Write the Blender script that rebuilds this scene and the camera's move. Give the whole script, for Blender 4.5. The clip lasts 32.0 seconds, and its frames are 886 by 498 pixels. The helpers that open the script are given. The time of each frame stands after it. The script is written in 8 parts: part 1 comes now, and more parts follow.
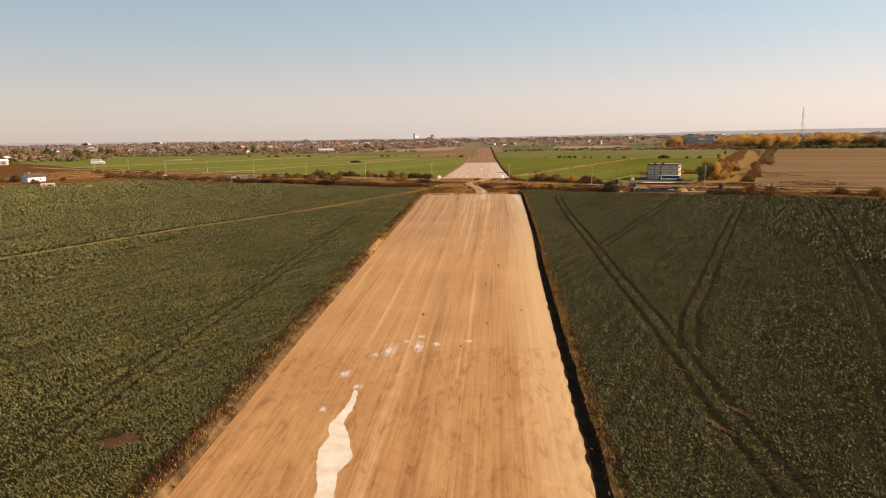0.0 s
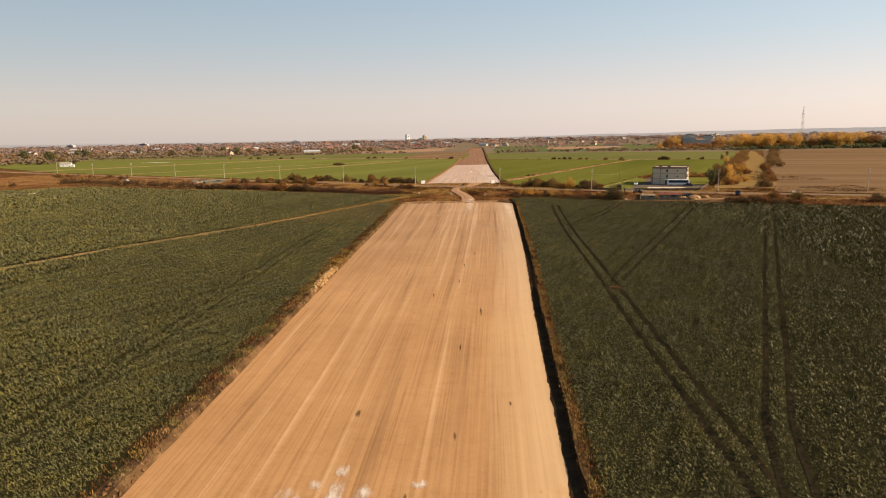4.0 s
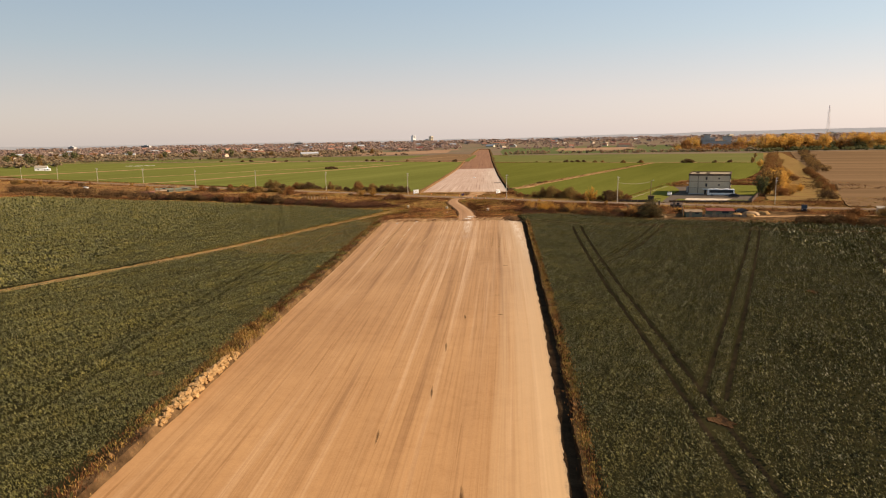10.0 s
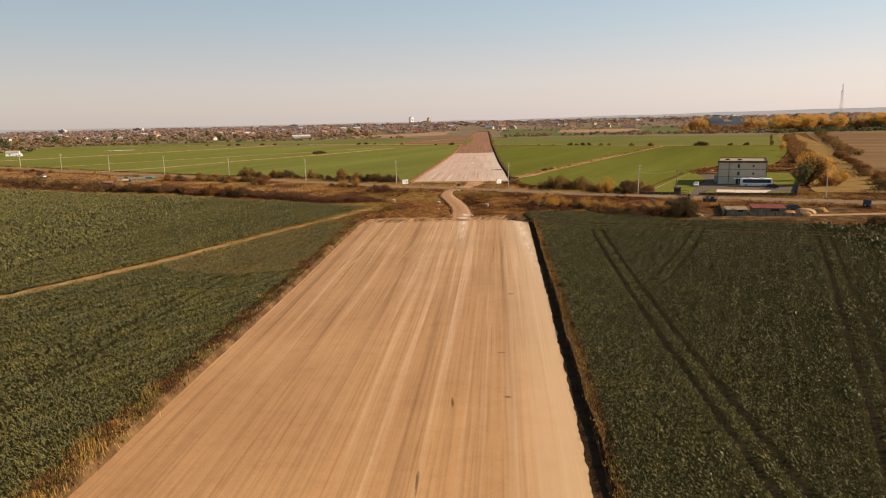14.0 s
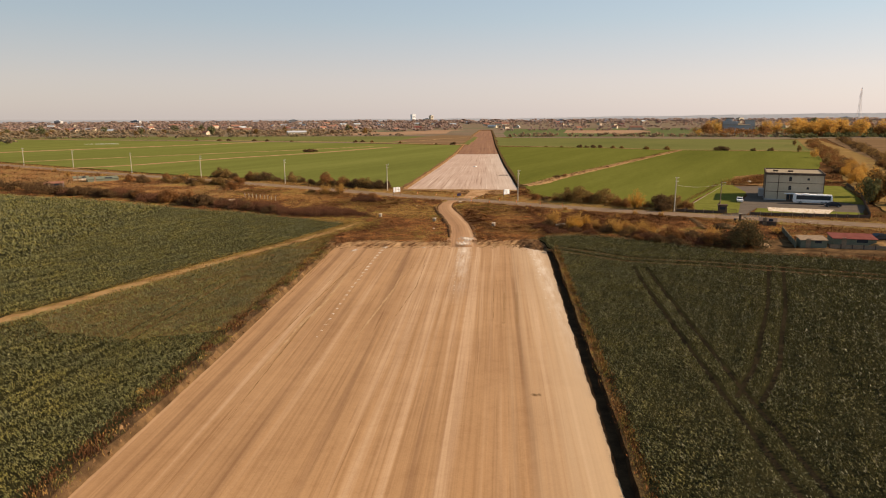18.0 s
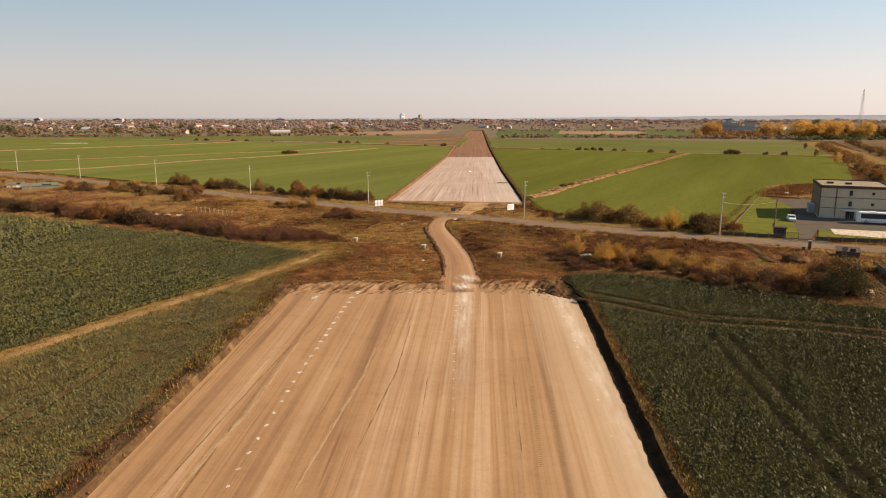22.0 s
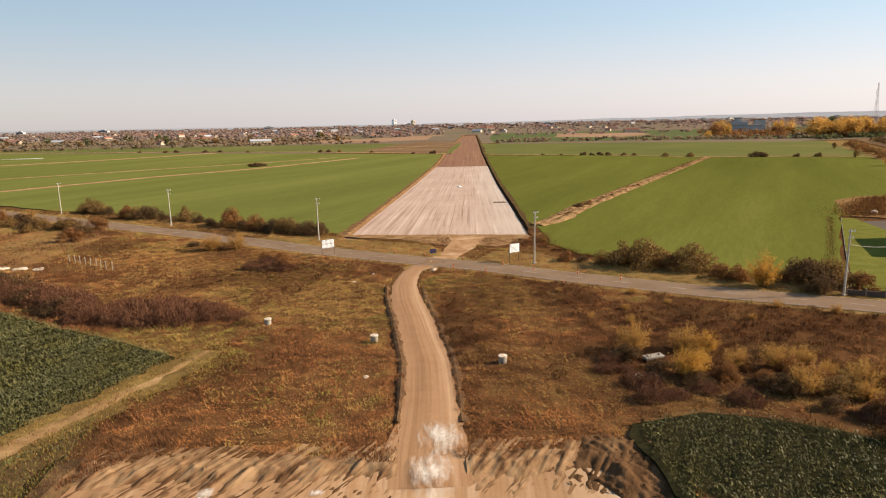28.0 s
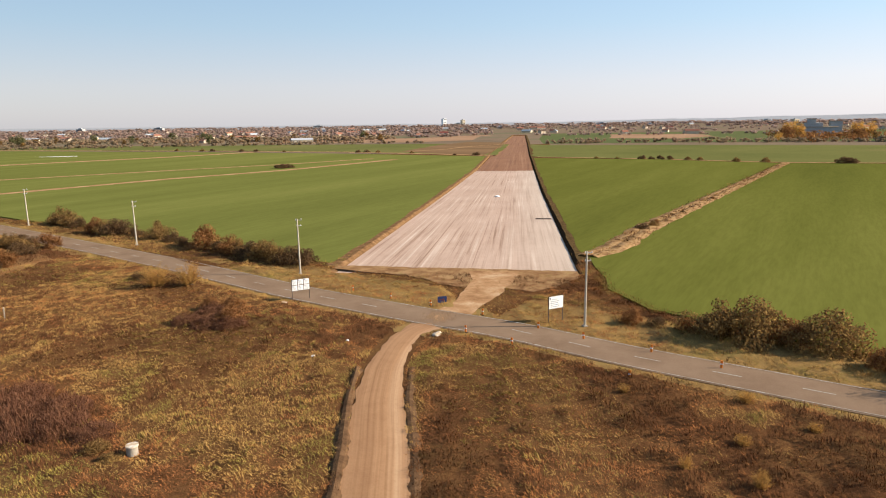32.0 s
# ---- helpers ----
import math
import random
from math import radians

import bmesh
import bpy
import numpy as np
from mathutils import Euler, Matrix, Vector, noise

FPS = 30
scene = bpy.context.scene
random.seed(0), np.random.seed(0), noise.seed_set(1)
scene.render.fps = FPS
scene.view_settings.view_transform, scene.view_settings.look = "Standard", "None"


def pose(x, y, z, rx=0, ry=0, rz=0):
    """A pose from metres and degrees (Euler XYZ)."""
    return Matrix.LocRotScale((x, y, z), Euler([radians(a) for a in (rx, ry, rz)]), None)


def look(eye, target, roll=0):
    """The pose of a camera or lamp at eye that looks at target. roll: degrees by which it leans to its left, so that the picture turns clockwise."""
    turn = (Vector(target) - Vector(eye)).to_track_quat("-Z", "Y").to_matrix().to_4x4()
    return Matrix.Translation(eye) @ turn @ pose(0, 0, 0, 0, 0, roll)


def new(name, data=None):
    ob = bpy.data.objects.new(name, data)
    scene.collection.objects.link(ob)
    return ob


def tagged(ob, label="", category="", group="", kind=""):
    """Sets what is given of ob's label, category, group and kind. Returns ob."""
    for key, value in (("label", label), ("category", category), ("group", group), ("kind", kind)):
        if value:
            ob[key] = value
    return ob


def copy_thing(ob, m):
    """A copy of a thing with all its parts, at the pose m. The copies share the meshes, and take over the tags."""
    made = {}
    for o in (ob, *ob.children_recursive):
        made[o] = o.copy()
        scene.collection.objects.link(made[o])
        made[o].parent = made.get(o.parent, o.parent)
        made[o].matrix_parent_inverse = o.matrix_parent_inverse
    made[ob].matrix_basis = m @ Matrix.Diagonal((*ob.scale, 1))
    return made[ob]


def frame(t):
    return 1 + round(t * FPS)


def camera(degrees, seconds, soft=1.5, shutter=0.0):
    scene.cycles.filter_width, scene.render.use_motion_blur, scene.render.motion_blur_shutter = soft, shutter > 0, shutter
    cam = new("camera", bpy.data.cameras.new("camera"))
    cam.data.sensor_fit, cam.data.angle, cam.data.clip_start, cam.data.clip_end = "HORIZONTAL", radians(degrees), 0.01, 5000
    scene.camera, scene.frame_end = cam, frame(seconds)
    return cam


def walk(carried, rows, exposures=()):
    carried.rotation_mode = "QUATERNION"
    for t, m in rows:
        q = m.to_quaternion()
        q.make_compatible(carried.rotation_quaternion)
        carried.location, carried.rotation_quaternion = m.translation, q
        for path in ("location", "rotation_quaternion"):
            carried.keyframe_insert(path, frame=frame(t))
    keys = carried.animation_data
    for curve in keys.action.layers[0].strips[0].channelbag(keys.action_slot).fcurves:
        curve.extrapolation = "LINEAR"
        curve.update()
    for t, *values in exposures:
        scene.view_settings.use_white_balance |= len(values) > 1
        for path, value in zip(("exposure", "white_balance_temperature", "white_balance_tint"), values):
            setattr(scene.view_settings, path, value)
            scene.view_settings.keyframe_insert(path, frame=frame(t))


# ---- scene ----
cam = camera(67.1, 32.0, 1.1)
PATH = [
    (0, -0.00, 0.01, 27.11, 80.26, 0.89, -0.05),
    (0.5, 0.58, 4.69, 27.09, 80.29, 0.96, -0.38),
    (1, 1.16, 9.37, 27.07, 80.29, 0.93, -0.51),
    (1.5, 1.75, 14.04, 27.06, 80.30, 0.87, -0.49),
    (2, 2.34, 18.70, 27.04, 80.32, 0.85, -0.56),
    (2.5, 2.95, 23.33, 27.02, 80.27, 0.94, -0.66),
    (3, 3.56, 27.94, 27.00, 80.27, 0.96, -0.74),
    (3.5, 4.20, 32.52, 26.99, 80.29, 0.99, -0.73),
    (5.5, 6.78, 50.59, 26.94, 80.34, 1.15, -0.11),
    (6, 7.38, 55.09, 26.92, 80.38, 1.14, 0.04),
    (6.5, 7.94, 59.61, 26.92, 80.40, 1.20, 0.11),
    (7, 8.46, 64.15, 26.91, 80.40, 1.22, 0.10),
    (7.5, 8.91, 68.72, 26.90, 80.43, 1.23, 0.03),
    (8, 9.31, 73.33, 26.90, 80.44, 1.26, 0.03),
    (8.5, 9.66, 77.95, 26.90, 80.42, 1.23, 0.04),
    (9, 9.99, 82.59, 26.90, 80.39, 1.18, -0.04),
    (9.5, 10.29, 87.24, 26.90, 80.40, 1.16, -0.00),
    (10, 10.59, 91.89, 26.90, 80.40, 1.14, 0.02),
    (10.5, 10.88, 96.54, 26.91, 80.38, 1.13, 0.05),
    (11, 11.18, 101.19, 26.92, 80.36, 1.13, 0.07),
    (11.5, 11.49, 105.83, 26.93, 80.35, 1.13, 0.12),
    (12, 11.80, 110.48, 26.94, 80.27, 1.20, 0.17),
    (12.5, 12.11, 115.14, 26.96, 79.10, 1.14, 0.13),
    (13, 12.41, 119.82, 26.97, 78.90, 1.32, 0.13),
    (13.5, 12.70, 124.52, 26.98, 78.89, 1.41, -0.04),
    (14, 12.97, 129.26, 27.00, 78.86, 1.33, -0.09),
    (14.5, 13.22, 134.04, 27.01, 78.85, 1.09, 0.25),
    (16.5, 13.93, 153.44, 27.06, 78.76, 0.49, 0.37),
    (17, 14.03, 158.30, 27.07, 78.66, 0.55, 0.24),
    (17.5, 14.10, 163.14, 27.08, 78.69, 0.39, 0.23),
    (18, 14.12, 167.94, 27.08, 78.67, 0.33, 0.12),
    (18.5, 14.11, 172.69, 27.08, 78.66, 0.25, -0.02),
    (19, 14.07, 177.40, 27.08, 78.58, 0.15, -0.16),
    (19.5, 14.00, 182.08, 27.07, 78.59, 0.13, -0.29),
    (20, 13.91, 186.73, 27.06, 78.59, 0.08, -0.38),
    (20.5, 13.81, 191.36, 27.04, 78.61, 0.05, -0.52),
    (21, 13.71, 195.98, 27.03, 78.55, 0.00, -0.64),
    (21.5, 13.60, 200.61, 27.00, 78.59, 0.02, -0.69),
    (22, 13.51, 205.24, 26.98, 78.63, 0.01, -0.77),
    (22.5, 13.43, 209.88, 26.95, 78.66, 0.09, -1.30),
    (23, 13.39, 214.54, 26.91, 78.70, 0.14, -1.61),
    (23.5, 13.40, 219.21, 26.88, 78.72, 0.29, -1.67),
    (24, 13.50, 223.89, 26.84, 78.80, 0.34, -1.72),
    (24.5, 13.69, 228.57, 26.80, 78.85, 0.37, -1.74),
    (25, 14.01, 233.25, 26.75, 78.87, 0.58, -1.67),
    (25.5, 14.48, 237.93, 26.70, 78.93, 0.75, -1.68),
    (27.5, 17.60, 256.63, 26.49, 79.05, 1.07, -1.37),
    (28, 18.52, 261.32, 26.44, 79.04, 1.17, -1.28),
    (28.5, 19.44, 266.02, 26.38, 79.03, 1.28, -1.28),
    (29, 20.31, 270.75, 26.32, 79.01, 1.27, -1.28),
    (29.5, 21.10, 275.49, 26.26, 78.98, 1.18, -1.34),
    (30, 21.82, 280.25, 26.20, 78.97, 1.03, -1.40),
    (30.2, 22.09, 282.16, 26.17, 78.97, 1.02, -1.26),
    (30.3, 22.22, 283.12, 26.16, 78.98, 1.00, -0.82),
    (30.4, 22.36, 284.08, 26.15, 78.99, 0.98, -0.34),
    (30.5, 22.49, 285.03, 26.14, 78.99, 0.89, 0.29),
    (30.6, 22.61, 285.99, 26.12, 79.01, 0.91, 1.16),
    (30.7, 22.74, 286.95, 26.11, 79.03, 0.87, 2.03),
    (30.8, 22.86, 287.91, 26.10, 79.04, 0.83, 2.85),
    (30.9, 22.99, 288.86, 26.09, 79.06, 0.80, 3.48),
    (31, 23.11, 289.82, 26.07, 79.06, 0.78, 3.82),
    (31.2, 23.35, 291.74, 26.05, 79.06, 0.78, 3.87),
    (31.5, 23.70, 294.62, 26.01, 79.06, 0.84, 3.47),
    (32, 24.29, 299.42, 25.95, 79.08, 0.86, 3.04),
]
walk(cam, [(t, pose(x, y, z, rx, ry, rz)) for t, x, y, z, rx, ry, rz in PATH],
     exposures=[(0.0, 0.87, 7700, 14), (9.0, 0.88, 7650, 14), (13.0, 0.80, 7500, 13), (17.0, 0.78, 7450, 13), (20.0, 0.84, 7350, 12), (25.0, 0.87, 7200, 12), (28.0, 0.99, 6800, 10), (32.0, 1.06, 6350, 8)])

# ---- daylight ----
SUN_UP, SUN_AZ = radians(28), radians(2)      # height of the sun; its bearing from +X towards +Y
world = bpy.data.worlds.new("sky")
scene.world = world
world.use_nodes = True
_t = world.node_tree
_sky = _t.nodes.new("ShaderNodeTexSky")
_sky.sky_type = 'NISHITA'
_sky.sun_disc = False
_sky.sun_elevation = SUN_UP
_sky.sun_rotation = radians(90) - SUN_AZ
_sky.altitude = 100
_sky.air_density, _sky.dust_density, _sky.ozone_density = 1.0, 0.7, 1.0
_haze = _t.nodes.new("ShaderNodeMix")          # thin autumn haze: pale and rosy at the horizon, blue above
_haze.data_type = 'RGBA'
_haze.inputs[0].default_value = 0.72
_tc = _t.nodes.new("ShaderNodeTexCoord")
_sep = _t.nodes.new("ShaderNodeSeparateXYZ")
_rp = _t.nodes.new("ShaderNodeValToRGB")
_gain = _t.nodes.new("ShaderNodeVectorMath")
_gain.operation = 'SCALE'
_glow = _t.nodes.new("ShaderNodeMath")          # the haze is brighter towards the sun
_glow.operation = 'MULTIPLY_ADD'
_glow.inputs[1].default_value, _glow.inputs[2].default_value = 2.3, 7.2
_e = _rp.color_ramp.elements
_e[0].position, _e[0].color = 0.0, (0.84, 0.80, 0.88, 1)
_e[1].position, _e[1].color = 1.0, (0.26, 0.40, 0.66, 1)
for _p, _c in ((0.05, (0.82, 0.80, 0.90)), (0.13, (0.58, 0.75, 0.935)), (0.24, (0.405, 0.65, 0.93))):
    _e.new(_p).color = (*_c, 1)
_t.links.new(_tc.outputs["Generated"], _sep.inputs[0])
_t.links.new(_sep.outputs["Z"], _rp.inputs[0])
_t.links.new(_rp.outputs[0], _gain.inputs[0])
_t.links.new(_sep.outputs["X"], _glow.inputs[0])
_t.links.new(_glow.outputs[0], _gain.inputs["Scale"])
_t.links.new(_gain.outputs[0], _haze.inputs[7])
_t.links.new(_sky.outputs[0], _haze.inputs[6])
_t.links.new(_haze.outputs[2], _t.nodes["Background"].inputs["Color"])
_t.nodes["Background"].inputs["Strength"].default_value = 0.065
_sun = bpy.data.lights.new("sun", 'SUN')
_sun.energy, _sun.angle, _sun.color = 5.0, radians(0.55), (1.0, 0.85, 0.68)
_sd = Vector((math.cos(SUN_UP) * math.cos(SUN_AZ), math.cos(SUN_UP) * math.sin(SUN_AZ), math.sin(SUN_UP)))
new("sun", _sun).matrix_world = look(_sd * 300, (0, 0, 0))

# ---- materials ----
def _nodes(name):
    m = bpy.data.materials.new(name)
    m.use_nodes = True
    t = m.node_tree
    return m, t, t.nodes["Principled BSDF"]


def _ramp(t, fac, stops):
    r = t.nodes.new("ShaderNodeValToRGB")
    e = r.color_ramp.elements
    e[0].position, e[0].color = stops[0][0], (*stops[0][1], 1)
    e[1].position, e[1].color = stops[-1][0], (*stops[-1][1], 1)
    for p, c in stops[1:-1]:
        q = e.new(p)
        q.color = (*c, 1)
    t.links.new(fac, r.inputs[0])
    return r.outputs[0]


def _noise(t, vec, scale, detail=5, rough=0.6, dist=0.0):
    n = t.nodes.new("ShaderNodeTexNoise")
    n.inputs["Scale"].default_value, n.inputs["Detail"].default_value = scale, detail
    n.inputs["Roughness"].default_value, n.inputs["Distortion"].default_value = rough, dist
    if vec:
        t.links.new(vec, n.inputs["Vector"])
    return n.outputs["Fac"]


def _mix(t, kind, fac, a, b):
    x = t.nodes.new("ShaderNodeMix")
    x.data_type, x.blend_type = 'RGBA', kind
    for val, key in ((fac, 0), (a, 6), (b, 7)):
        if isinstance(val, (int, float)):
            x.inputs[key].default_value = val
        elif isinstance(val, tuple):
            x.inputs[key].default_value = (*val, 1)
        else:
            t.links.new(val, x.inputs[key])
    return x.outputs[2]


def _coord(t, out="Object", scale=(1, 1, 1), turn=0.0):
    c = t.nodes.new("ShaderNodeTexCoord")
    mp = t.nodes.new("ShaderNodeMapping")
    if turn:                  # stretched along a bearing: turned first, then scaled
        mp.vector_type = 'TEXTURE'
        scale = tuple(1 / v for v in scale)
    mp.inputs["Scale"].default_value = scale
    mp.inputs["Rotation"].default_value = (0, 0, turn)
    t.links.new(c.outputs[out], mp.inputs["Vector"])
    return mp.outputs[0]


def _bump(t, bsdf, height, strength, distance):
    b = t.nodes.new("ShaderNodeBump")
    b.inputs["Strength"].default_value, b.inputs["Distance"].default_value = strength, distance
    t.links.new(height, b.inputs["Height"])
    t.links.new(b.outputs[0], bsdf.inputs["Normal"])


def surf(name, stops, scale=0.5, fine=None, fine_scale=6.0, rough=0.9, bump=0.3, bump_d=0.05, stretch=(1, 1, 1), turn=0.0, coord="Object", metal=0.0, spec=0.0, grain=0.35):
    """Coarse colour patches from a ramp, finer grain multiplied on, and relief from the grain."""
    m, t, b = _nodes(name)
    v = _coord(t, coord, stretch, turn)
    big = _noise(t, v, scale, 6, 0.62)
    col = _ramp(t, big, stops)
    g = _noise(t, v, fine_scale, 4, 0.7)
    dark = fine or (0.55, 0.52, 0.5)
    gcol = _ramp(t, g, [(0.32, dark), (0.62, (1, 1, 1))])
    col = _mix(t, 'MULTIPLY', grain, col, gcol)
    t.links.new(col, b.inputs["Base Color"])
    b.inputs["Roughness"].default_value, b.inputs["Metallic"].default_value = rough, metal
    b.inputs["Specular IOR Level"].default_value = spec
    if bump:
        _bump(t, b, g, bump, bump_d)
    return m


def leafy(name, stops, rough=0.6, island=True, trans=0.0, patch=None, lo=0.62, spec=0.0, tint=None):
    """Foliage: colour varied leaf by leaf and in broad patches."""
    m, t, b = _nodes(name)
    if island:
        gm = t.nodes.new("ShaderNodeNewGeometry")
        fac = gm.outputs["Random Per Island"]
    else:
        oi = t.nodes.new("ShaderNodeObjectInfo")
        fac = oi.outputs["Random"]
    col = _ramp(t, fac, stops)
    v = _coord(t)
    pn = _noise(t, v, patch or 0.05, 4)
    col = _mix(t, 'MULTIPLY', 0.8, col, _ramp(t, pn, [(0.3, (lo, lo, lo)), (0.7, (1.15, 1.12, 1.0))]))
    if tint:      # yellower and greyer patches of growth
        col = _mix(t, 'MULTIPLY', 1.0, col, _ramp(t, _noise(t, v, tint, 3), [(0.36, (0.88, 0.92, 1.08)), (0.5, (1.0, 1.0, 1.0)), (0.64, (1.18, 1.10, 0.88))]))
    t.links.new(col, b.inputs["Base Color"])
    b.inputs["Roughness"].default_value = rough
    b.inputs["Specular IOR Level"].default_value = spec
    if trans:      # thin leaves let some light through
        tr = t.nodes.new("ShaderNodeBsdfTranslucent")
        ms = t.nodes.new("ShaderNodeMixShader")
        ms.inputs[0].default_value = trans
        t.links.new(col, tr.inputs["Color"])
        t.links.new(b.outputs[0], ms.inputs[1])
        t.links.new(tr.outputs[0], ms.inputs[2])
        t.links.new(ms.outputs[0], t.nodes["Material Output"].inputs["Surface"])
    return m


M = {}
M["ground"] = surf("dry_grassland", [(0.3, (0.078, 0.036, 0.017)), (0.45, (0.108, 0.051, 0.022)), (0.58, (0.138, 0.070, 0.028)), (0.72, (0.128, 0.076, 0.028))], 0.11, (0.45, 0.42, 0.4), 4.5, 0.95, 0.9, 0.2, grain=0.6)
# soil darkened so the gaps between crop leaves look shadowed
M["soil"] = surf("shaded_crop_soil", [(0.3, (0.019, 0.018, 0.008)), (0.7, (0.033, 0.029, 0.013))], 0.4, None, 3.0, 0.95, 0.5, 0.08)
M["plain"] = surf("far_plain", [(0.3, (0.13, 0.10, 0.066)), (0.5, (0.18, 0.13, 0.09)), (0.7, (0.115, 0.118, 0.064))], 0.005, None, 0.1, 1.0, 0.2, 0.3)
M["bank"] = surf("earth_bank", [(0.3, (0.11, 0.058, 0.026)), (0.5, (0.17, 0.095, 0.045)), (0.7, (0.26, 0.155, 0.078))], 0.6, None, 3.5, 0.95, 0.9, 0.2)
M["green"] = surf("winter_wheat", [(0.3, (0.108, 0.114, 0.028)), (0.5, (0.130, 0.136, 0.034)), (0.7, (0.160, 0.160, 0.043))], 0.03, None, 1.4, 0.85, 0.2, 0.06, (0.12, 1, 1), radians(63.2), grain=0.32)
# darker copy of the wheat: the backlit look is painted into its colour
M["green_e"] = surf("backlit_wheat", [(0.3, (0.084, 0.088, 0.018)), (0.5, (0.105, 0.108, 0.022)), (0.7, (0.130, 0.130, 0.029))], 0.03, None, 1.4, 0.85, 0.2, 0.06, (0.12, 1, 1), radians(63.2), grain=0.32)
M["plough"] = surf("ploughed_soil", [(0.3, (0.125, 0.077, 0.040)), (0.5, (0.17, 0.105, 0.056)), (0.7, (0.215, 0.135, 0.074))], 0.035, None, 0.9, 0.95, 0.5, 0.12, (0.08, 1, 1), radians(-20))
M["drytrack"] = surf("dry_verge", [(0.3, (0.25, 0.14, 0.066)), (0.5, (0.34, 0.20, 0.10)), (0.72, (0.46, 0.30, 0.16))], 0.15, None, 1.5, 0.95, 0.6, 0.1)
M["path"] = surf("clay_track", [(0.3, (0.259, 0.155, 0.083)), (0.55, (0.331, 0.216, 0.122)), (0.75, (0.432, 0.324, 0.216))], 0.25, None, 4.0, 0.95, 0.4, 0.05)
M["lime"] = surf("lime_stain", [(0.38, (0.40, 0.27, 0.16)), (0.5, (0.52, 0.42, 0.31)), (0.66, (0.66, 0.60, 0.52))], 1.4, None, 7.0, 0.9, 0.2, 0.02)
M["clay"] = surf("bare_clay", [(0.32, (0.22, 0.115, 0.055)), (0.5, (0.34, 0.195, 0.098)), (0.7, (0.47, 0.32, 0.19))], 0.28, None, 3.0, 0.95, 0.25, 0.04)
M["asphalt"] = surf("worn_asphalt", [(0.3, (0.17, 0.112, 0.072)), (0.7, (0.23, 0.157, 0.104))], 0.2, None, 9.0, 0.9, 0.3, 0.01)
M["paint"] = surf("road_paint", [(0.32, (0.23, 0.19, 0.145)), (0.5, (0.36, 0.33, 0.28)), (0.7, (0.50, 0.48, 0.43))], 0.9, None, 8.0, 0.8, 0.1, 0.01)
M["lawn"] = surf("mown_lawn", [(0.3, (0.105, 0.106, 0.023)), (0.5, (0.130, 0.129, 0.028)), (0.7, (0.158, 0.150, 0.037))], 0.3, None, 4.0, 0.9, 0.3, 0.05)
M["verge"] = surf("dry_verge_grass", [(0.3, (0.15, 0.085, 0.034)), (0.5, (0.23, 0.142, 0.054)), (0.72, (0.19, 0.135, 0.046))], 0.15, None, 2.2, 0.95, 0.7, 0.12)
# topsoil nearly black: the shade of the cut is put into its colour
M["bank2"] = surf("topsoil_with_shade", [(0.3, (0.025, 0.015, 0.009)), (0.6, (0.05, 0.03, 0.016)), (0.8, (0.09, 0.05, 0.025))], 0.7, None, 3.5, 0.95, 0.9, 0.2)
M["brownearth"] = surf("brown_field_edge", [(0.34, (0.042, 0.025, 0.013)), (0.48, (0.085, 0.050, 0.025)), (0.62, (0.15, 0.088, 0.042)), (0.72, (0.23, 0.14, 0.068))], 0.3, None, 3.0, 0.95, 0.9, 0.2)
M["bareearth"] = surf("bare_field_earth", [(0.3, (0.05, 0.028, 0.014)), (0.7, (0.11, 0.06, 0.03))], 0.6, None, 3.0, 0.95, 0.9, 0.2)
M["scratch"] = surf("bared_dark_clay", [(0.3, (0.14, 0.078, 0.036)), (0.7, (0.30, 0.172, 0.08))], 0.7, None, 4.0, 0.95, 0.5, 0.1)
M["windrow"] = surf("loose_pale_clay", [(0.3, (0.31, 0.185, 0.092)), (0.7, (0.40, 0.26, 0.145))], 0.5, None, 4.0, 0.95, 0.6, 0.12)
M["print"] = surf("pressed_clay", [(0.3, (0.22, 0.125, 0.058)), (0.7, (0.29, 0.17, 0.08))], 0.6, None, 4.0, 0.95, 0.5, 0.08)
M["trackverge"] = surf("dry_track_verge", [(0.3, (0.10, 0.064, 0.024)), (0.5, (0.17, 0.108, 0.037)), (0.7, (0.25, 0.165, 0.055))], 0.22, None, 2.5, 0.95, 0.8, 0.15)
M["cornerearth"] = surf("thin_corner_soil", [(0.3, (0.07, 0.045, 0.020)), (0.55, (0.115, 0.074, 0.032)), (0.75, (0.17, 0.11, 0.048))], 0.25, None, 2.5, 0.95, 0.8, 0.15)
M["track"] = surf("worn_clay_track", [(0.3, (0.18, 0.102, 0.043)), (0.5, (0.27, 0.158, 0.068)), (0.7, (0.38, 0.24, 0.112))], 0.3, None, 2.0, 0.95, 0.6, 0.1)
M["lip"] = surf("turned_clay_lip", [(0.3, (0.06, 0.038, 0.017)), (0.55, (0.10, 0.062, 0.027)), (0.75, (0.17, 0.105, 0.046))], 0.7, None, 3.5, 0.95, 0.9, 0.2)


